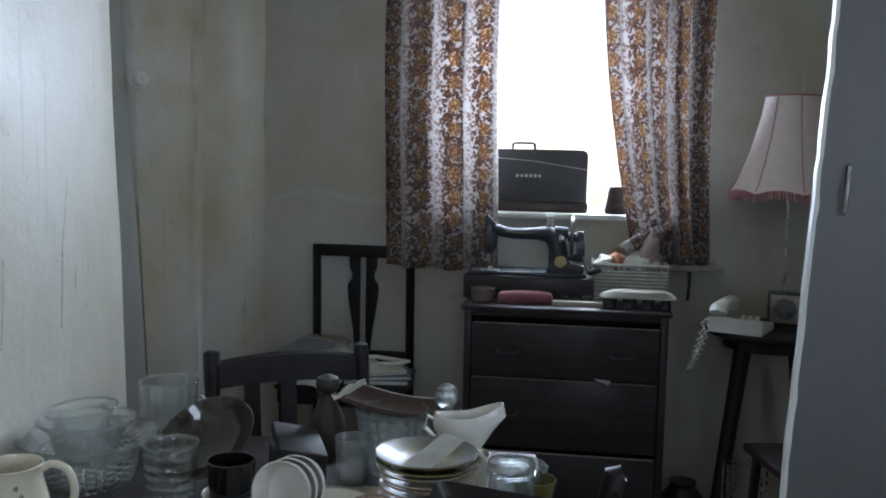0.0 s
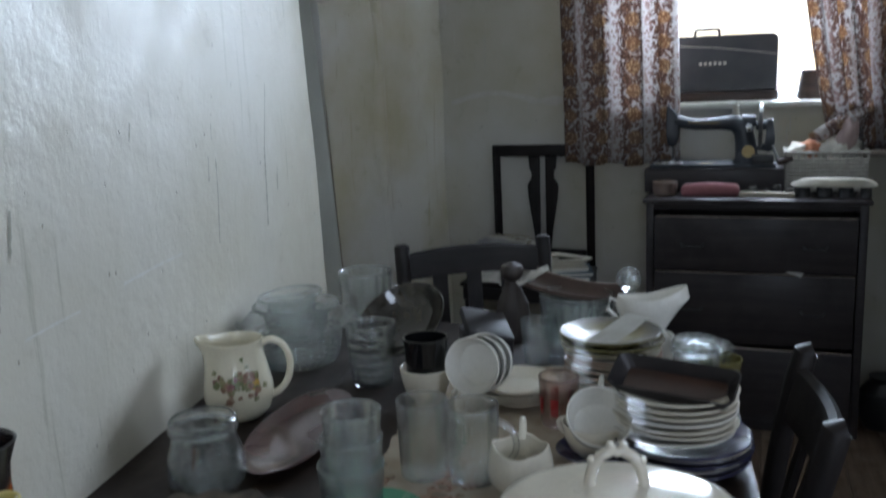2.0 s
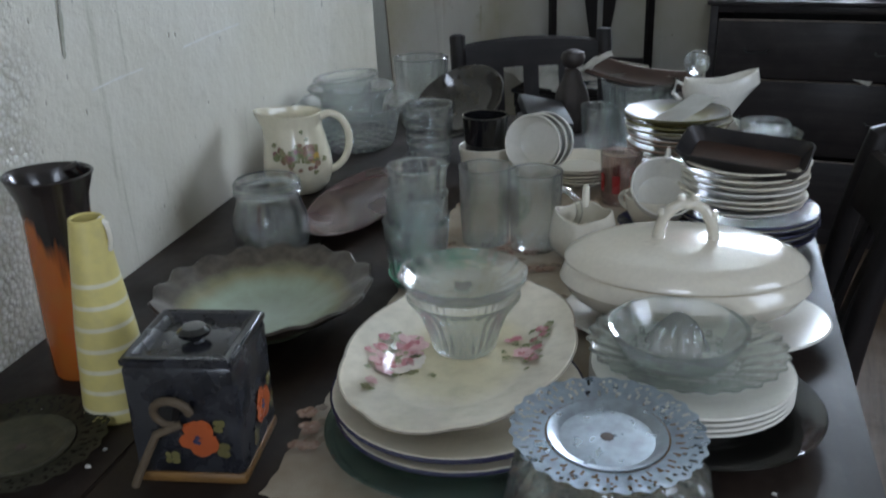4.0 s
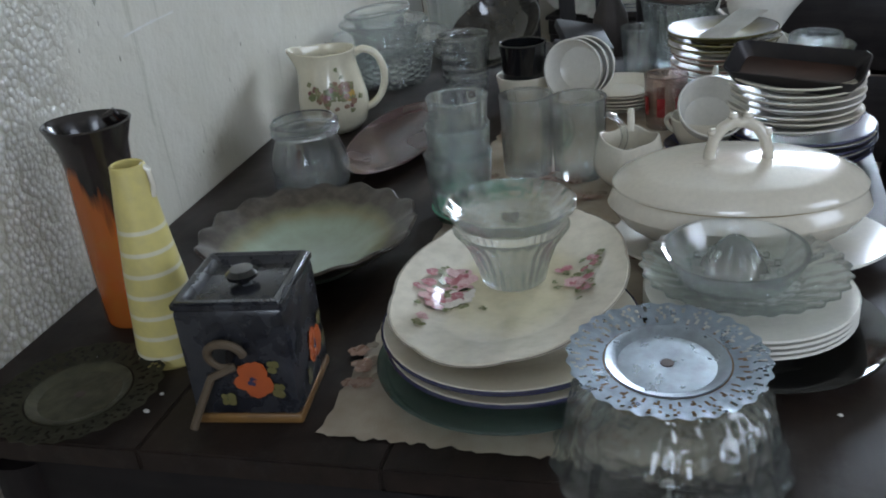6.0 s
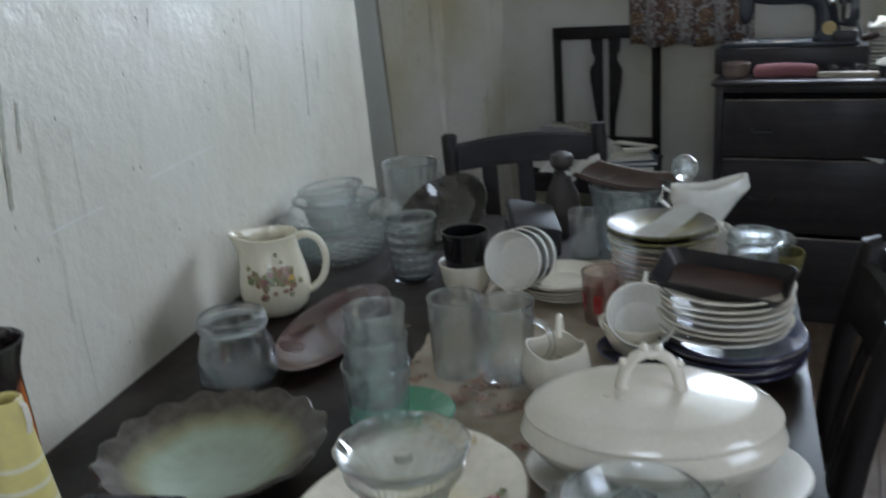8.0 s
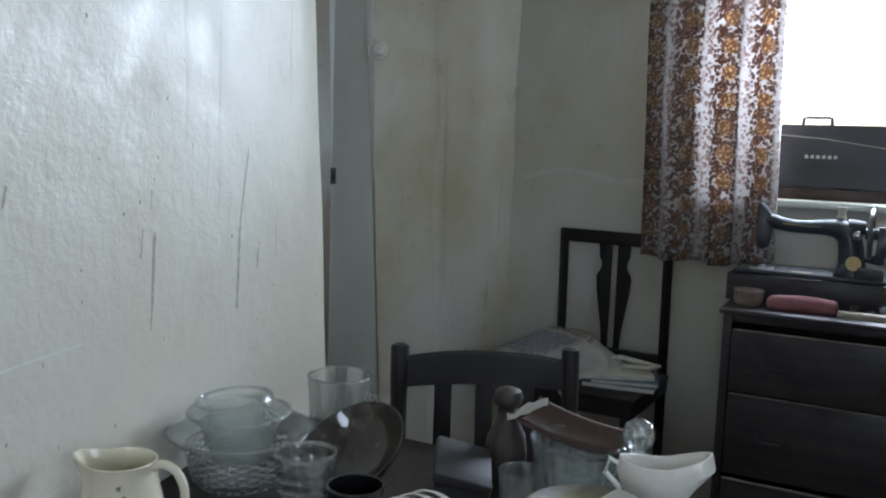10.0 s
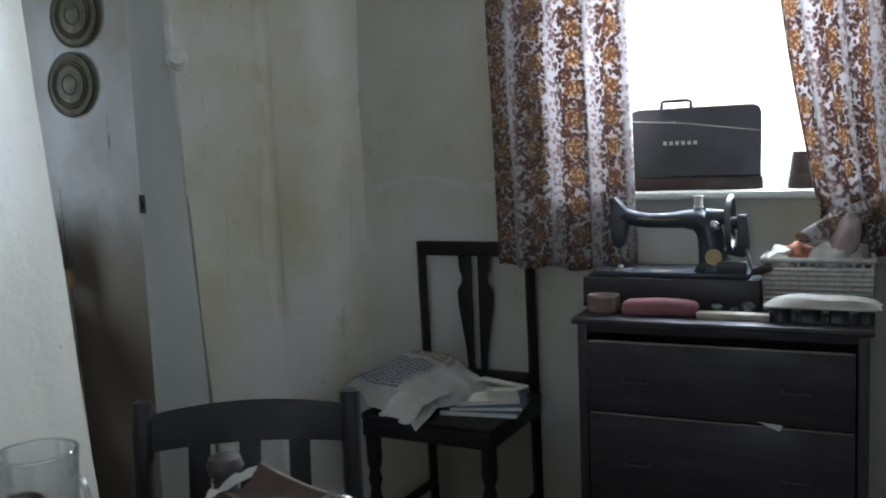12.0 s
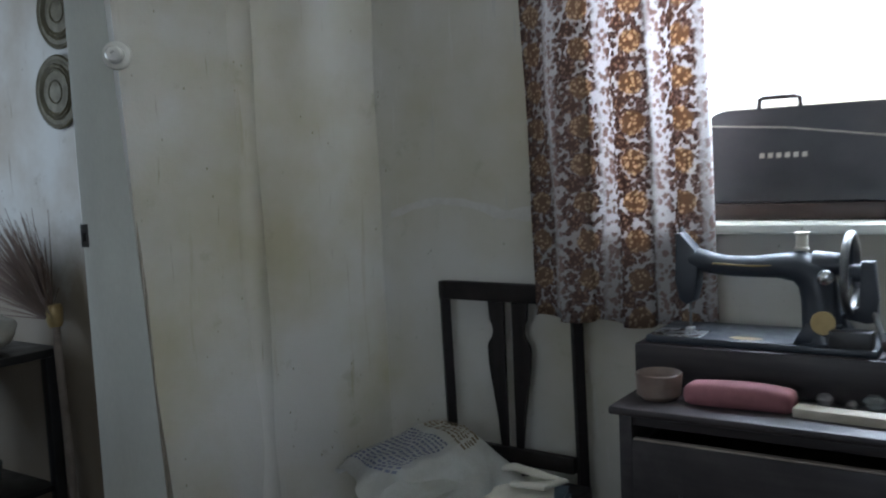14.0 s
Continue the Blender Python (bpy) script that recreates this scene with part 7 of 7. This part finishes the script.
creamer()
plate("saucer", 0.905, 1.215, TZ + 0.004, 0.066, 0.018, "navy_glaze", "dark blue saucer under two cups", "", cat="saucer")
cup("tea_cup", 0.90, 1.215, TZ + 0.012, 0.052, 0.055, "ivory_glaze", "white tea cup on a dark blue saucer", "white cups", hrot=150)
cup("tea_cup", 0.905, 1.200, TZ + 0.062, 0.051, 0.050, "porcelain_white", "white tea cup tipped forward in another cup", "white cups", (44, 12, 8), hrot=95)

# plate piles along the far edge
z = stack("dinner_plate", 1.03, 1.245, TZ + 0.003, [0.108] * 5, lambda i: "ivory_glaze" if i % 2 else "navy_glaze", "white dinner plate with a blue edge, in a tall pile", "tall plate pile", 0.0085, rim="navy_glaze", seed=3)
z = stack("bowl_plate", 1.022, 1.235, z + 0.006, [0.094] * 7, lambda i: "ivory_glaze" if i not in (0, 3) else "porcelain_white", "white soup plate in a tall pile", "tall plate pile", 0.0105, seed=4)
ZB = z


def tin(name, x, y, z, w, d, h, tilt, label, mat_in="rust_brown", bowed=False):
    """A shallow black tin with sloping sides and a rolled rim."""
    t = thing(name, pose(x, y, z, *tilt), label, "tin")
    bm = bmesh.new()

    def ring(k, zz):
        pts = []
        for cx, cy, a0 in ((1, 1, 0), (-1, 1, 90), (-1, -1, 180), (1, -1, 270)):
            for px, py in arc(cx * (w / 2 * k - 0.015), cy * (d / 2 * k - 0.015), 0.015, a0, a0 + 90, 4):
                pts.append((px, py, zz + (0.9 * (px / w) ** 2 * 0.1 if bowed else 0)))
        return [bm.verts.new(p) for p in pts]
    rs = [ring(0.84, 0), ring(1.0, h), ring(0.975, h + 0.001), ring(0.82, 0.0025)]
    for a, b in zip(rs, rs[1:]):
        for k in range(len(a)):
            j = (k + 1) % len(a)
            bm.faces.new((a[k], a[j], b[j], b[k]))
    bm.faces.new(rs[0])
    bm.faces.new(rs[-1])
    part("tray", bm, "dark_tin", t)
    part("inside", boxed(-w * 0.40, -d * 0.40, 0.003, w * 0.40, d * 0.40, 0.0045, bevel=0), mat_in, t) if not bowed else None
    return t


tin("baking_tin", 1.022, 1.218, ZB + 0.004, 0.190, 0.082, 0.026, (20, 3, -8), "dark baking tin with a brown inside, tilted on a plate pile")
z = stack("dinner_plate", 0.888, 1.478, TZ + 0.003, [0.088] * 9, lambda i: "ivory_glaze", "white plate in a tall pile with glass behind", "far plate pile", 0.0105, rim="brown_print", seed=6)
M["olive_plate"] = banded("olive_edged_glaze", [(0.0, (0.55, 0.49, 0.37)), (0.044, (0.45, 0.39, 0.24)), (0.058, (0.22, 0.18, 0.06)), (0.085, (0.10, 0.08, 0.03)), (0.1, (0.05, 0.04, 0.025))], 0.34, "r", 0.12, 0.03)
z = stack("dinner_plate", 0.886, 1.474, z + 0.004, [0.093, 0.094, 0.094], lambda i: M["olive_plate"] if i == 2 else "olive_rim" if i else "ivory_glaze", "olive-rimmed plate on a tall pile", "far plate pile", 0.011, rim="olive_rim", seed=8)
ZA = z
pl = thing("place_card", pose(0.905, 1.455, ZA + 0.012, 10, -4, -32), "crumpled white paper slip lying on a plate pile", "paper")
part("sheet", crumpled(8, 6, 0.060, 0.115, lambda u, v: 0.004 * noise.noise((u * 3, v * 3, 4)) + 0.010 * v, 8, 0.005), "paper", pl)

# far end of the table
glass_bowl("glass_vase", 0.765, 1.76, TZ, 0.082, 0.136, "large cut clear glass vase", "", ribs=18, amp=0.03, foot=0.62, cat="vase")
bt = thing("roof_tile_dish", pose(0.752, 1.80, TZ + 0.116, 12, 6, -8), "long curved brown pottery trough lying across a glass vase", "dish")
bm = bmesh.new()
rows = []
for i in range(13):
    x = -0.108 + 0.216 * i / 12
    sag = 0.012 * (x / 0.108) ** 2
    prof = [(0.055 * math.sin(radians(a)), -0.055 * math.cos(radians(a)) + 0.055) for a in range(-52, 53, 13)]
    ring = [(y, z) for y, z in prof] + [(y * 0.88, z + 0.006) for y, z in reversed(prof)]
    rows.append([bm.verts.new((x, y, z * 0.95 + sag)) for y, z in ring])
for a, b in zip(rows, rows[1:]):
    for k in range(len(a)):
        j = (k + 1) % len(a)
        bm.faces.new((a[k], a[j], b[j], b[k]))
bm.faces.new(rows[0])
bm.faces.new(rows[-1])
part("trough", bm, "rust_brown", bt, smooth=50)
part("rim_edge", tube([(-0.108 + 0.216 * i / 12, 0.043, 0.0225 + 0.012 * ((-0.108 + 0.018 * i) / 0.108) ** 2) for i in range(13)], 0.003, 6), "bare_edge", bt)
M["old_wood"] = surface("weathered_dark_wood", (0.032, 0.025, 0.022), (0.07, 0.055, 0.048), 0.6, stretch=(1, 1, 0.3), bump=0.5)
fg = thing("wooden_bottle", pose(0.598, 1.835, TZ), "dark carved wooden bottle with a round stopper", "bottle")
part("body", lathe([(0, 0), (0.034, 0), (0.038, 0.01), (0.04, 0.06), (0.036, 0.09), (0.024, 0.115), (0.018, 0.135), (0.02, 0.142), (0, 0.142)], 28, wave=ribbed(7, 0.04, 2, 5)), "old_wood", fg)
part("stopper", lathe([(0.012, 0.142), (0.024, 0.152), (0.028, 0.165), (0.024, 0.178), (0.01, 0.184), (0, 0.185)], 20), "old_wood", fg)
gw = thing("paper_slip", pose(0.665, 1.765, TZ + 0.172, 10, -25, 20), "folded white paper slip over the glass vase", "paper")
part("sheet", crumpled(6, 4, 0.08, 0.03, lambda u, v: 0.01 * noise.noise((u * 3, v * 3, 14)), 3, 0.006), "paper", gw)
dc = thing("glass_decanter", pose(0.888, 1.69, TZ), "clear glass decanter with a ball stopper", "decanter")
part("body", lathe(vessel([(0.03, 0), (0.034, 0.004), (0.034, 0.08), (0.026, 0.11), (0.014, 0.13), (0.015, 0.158)], 0.004, 0.01), 36), "clear_glass", dc)
part("stopper", lathe([(0, 0.158), (0.010, 0.159), (0.012, 0.166), (0.022, 0.176), (0.0265, 0.190), (0.022, 0.205), (0.010, 0.214), (0, 0.215)], 16), "frosted", dc, smooth=15)


def gravy_boat():
    g = thing("gravy_boat", pose(0.928, 1.655, TZ + 0.085, 0, 0, 18), "white gravy boat with a long lip, standing on a cup pile", "gravy boat")
    out = [(0.026, 0), (0.03, 0.003), (0.028, 0.010), (0.042, 0.036), (0.049, 0.062), (0.046, 0.086)]

    def w(a, i):
        k = max(0, math.cos(a)) ** 3
        return 1 + (0.42 * k if 5 <= i <= 8 else 0.2 * k if i in (4, 9) else 0.1 * k)

    def s(a, i):
        return (0.014 * max(0, math.cos(a)) ** 2 - 0.010 * abs(math.sin(a))) if 5 <= i <= 8 else (0.01 * max(0, math.cos(a)) if i in (4, 9) else 0)
    part("body", lathe(vessel(out, 0.003, 0.007), 56, sx=1.25, sy=0.72, wave=w, spout=s), "porcelain_white", g)
    part("handle", tube([(-0.055, 0, 0.068), (-0.072, 0, 0.078), (-0.078, 0, 0.055), (-0.052, 0, 0.03)], 0.0045, 8), "porcelain_white", g)


gravy_boat()
for i in range(2):
    cup("tea_cup", 0.938, 1.66, TZ + 0.004 + 0.020 * i, 0.046, 0.058, "porcelain_white", "white tea cup in a pile under the gravy boat", "white cups", hrot=40 + 90 * i)
preserve_jar(1.035, 1.515, TZ, 0.046, 0.122, "clear glass screw-top jar at the table's edge", waist=0.9)
glass_bowl("glass_dish", 1.045, 1.635, TZ, 0.055, 0.075, "clear glass tumbler bowl at the table's edge", "", ribs=10, amp=0.02)
cup("yellow_cup", 1.075, 1.60, TZ, 0.042, 0.062, "olive_rim", "small mustard pottery cup at the table's edge", handle=False)
sh2 = thing("cup_and_saucer", pose(0.93, 1.58, TZ), "white cup with a saucer leaning behind a plate pile", "cup")
part("saucer", lathe(dish_profile(0.06, 0.014, 0.03), 36, m=pose(0.0, -0.01, 0.07, 62, 20, 0)), "porcelain_white", sh2)
part("cup", lathe(vessel([(0.022, 0), (0.026, 0.003), (0.038, 0.03), (0.042, 0.055)], 0.003, 0.006), 32), "porcelain_white", sh2)

rng = random.Random(21)
crumb_me = None
for i in range(26):
    x, y = rng.uniform(0.33, 1.18), rng.uniform(0.40, 0.62)
    if 0.50 < x < 0.92 and y > 0.42:
        continue
    s = rng.uniform(0.6, 1.6)
    c = thing("crumb", pose(x, y, TZ + 0.0006), "tiny pale crumb of plaster on the table", "crumb", "crumbs on the table")
    if crumb_me is None:
        ob = part("chip", lathe([(0, 0), (0.0028, 0.0004), (0.002, 0.0016), (0, 0.002)], 6), "paper", c)
        crumb_me = ob.data
    else:
        ob = new("chip", crumb_me)
        ob.parent = c
    ob.scale = (s, s * rng.uniform(0.5, 1), s)
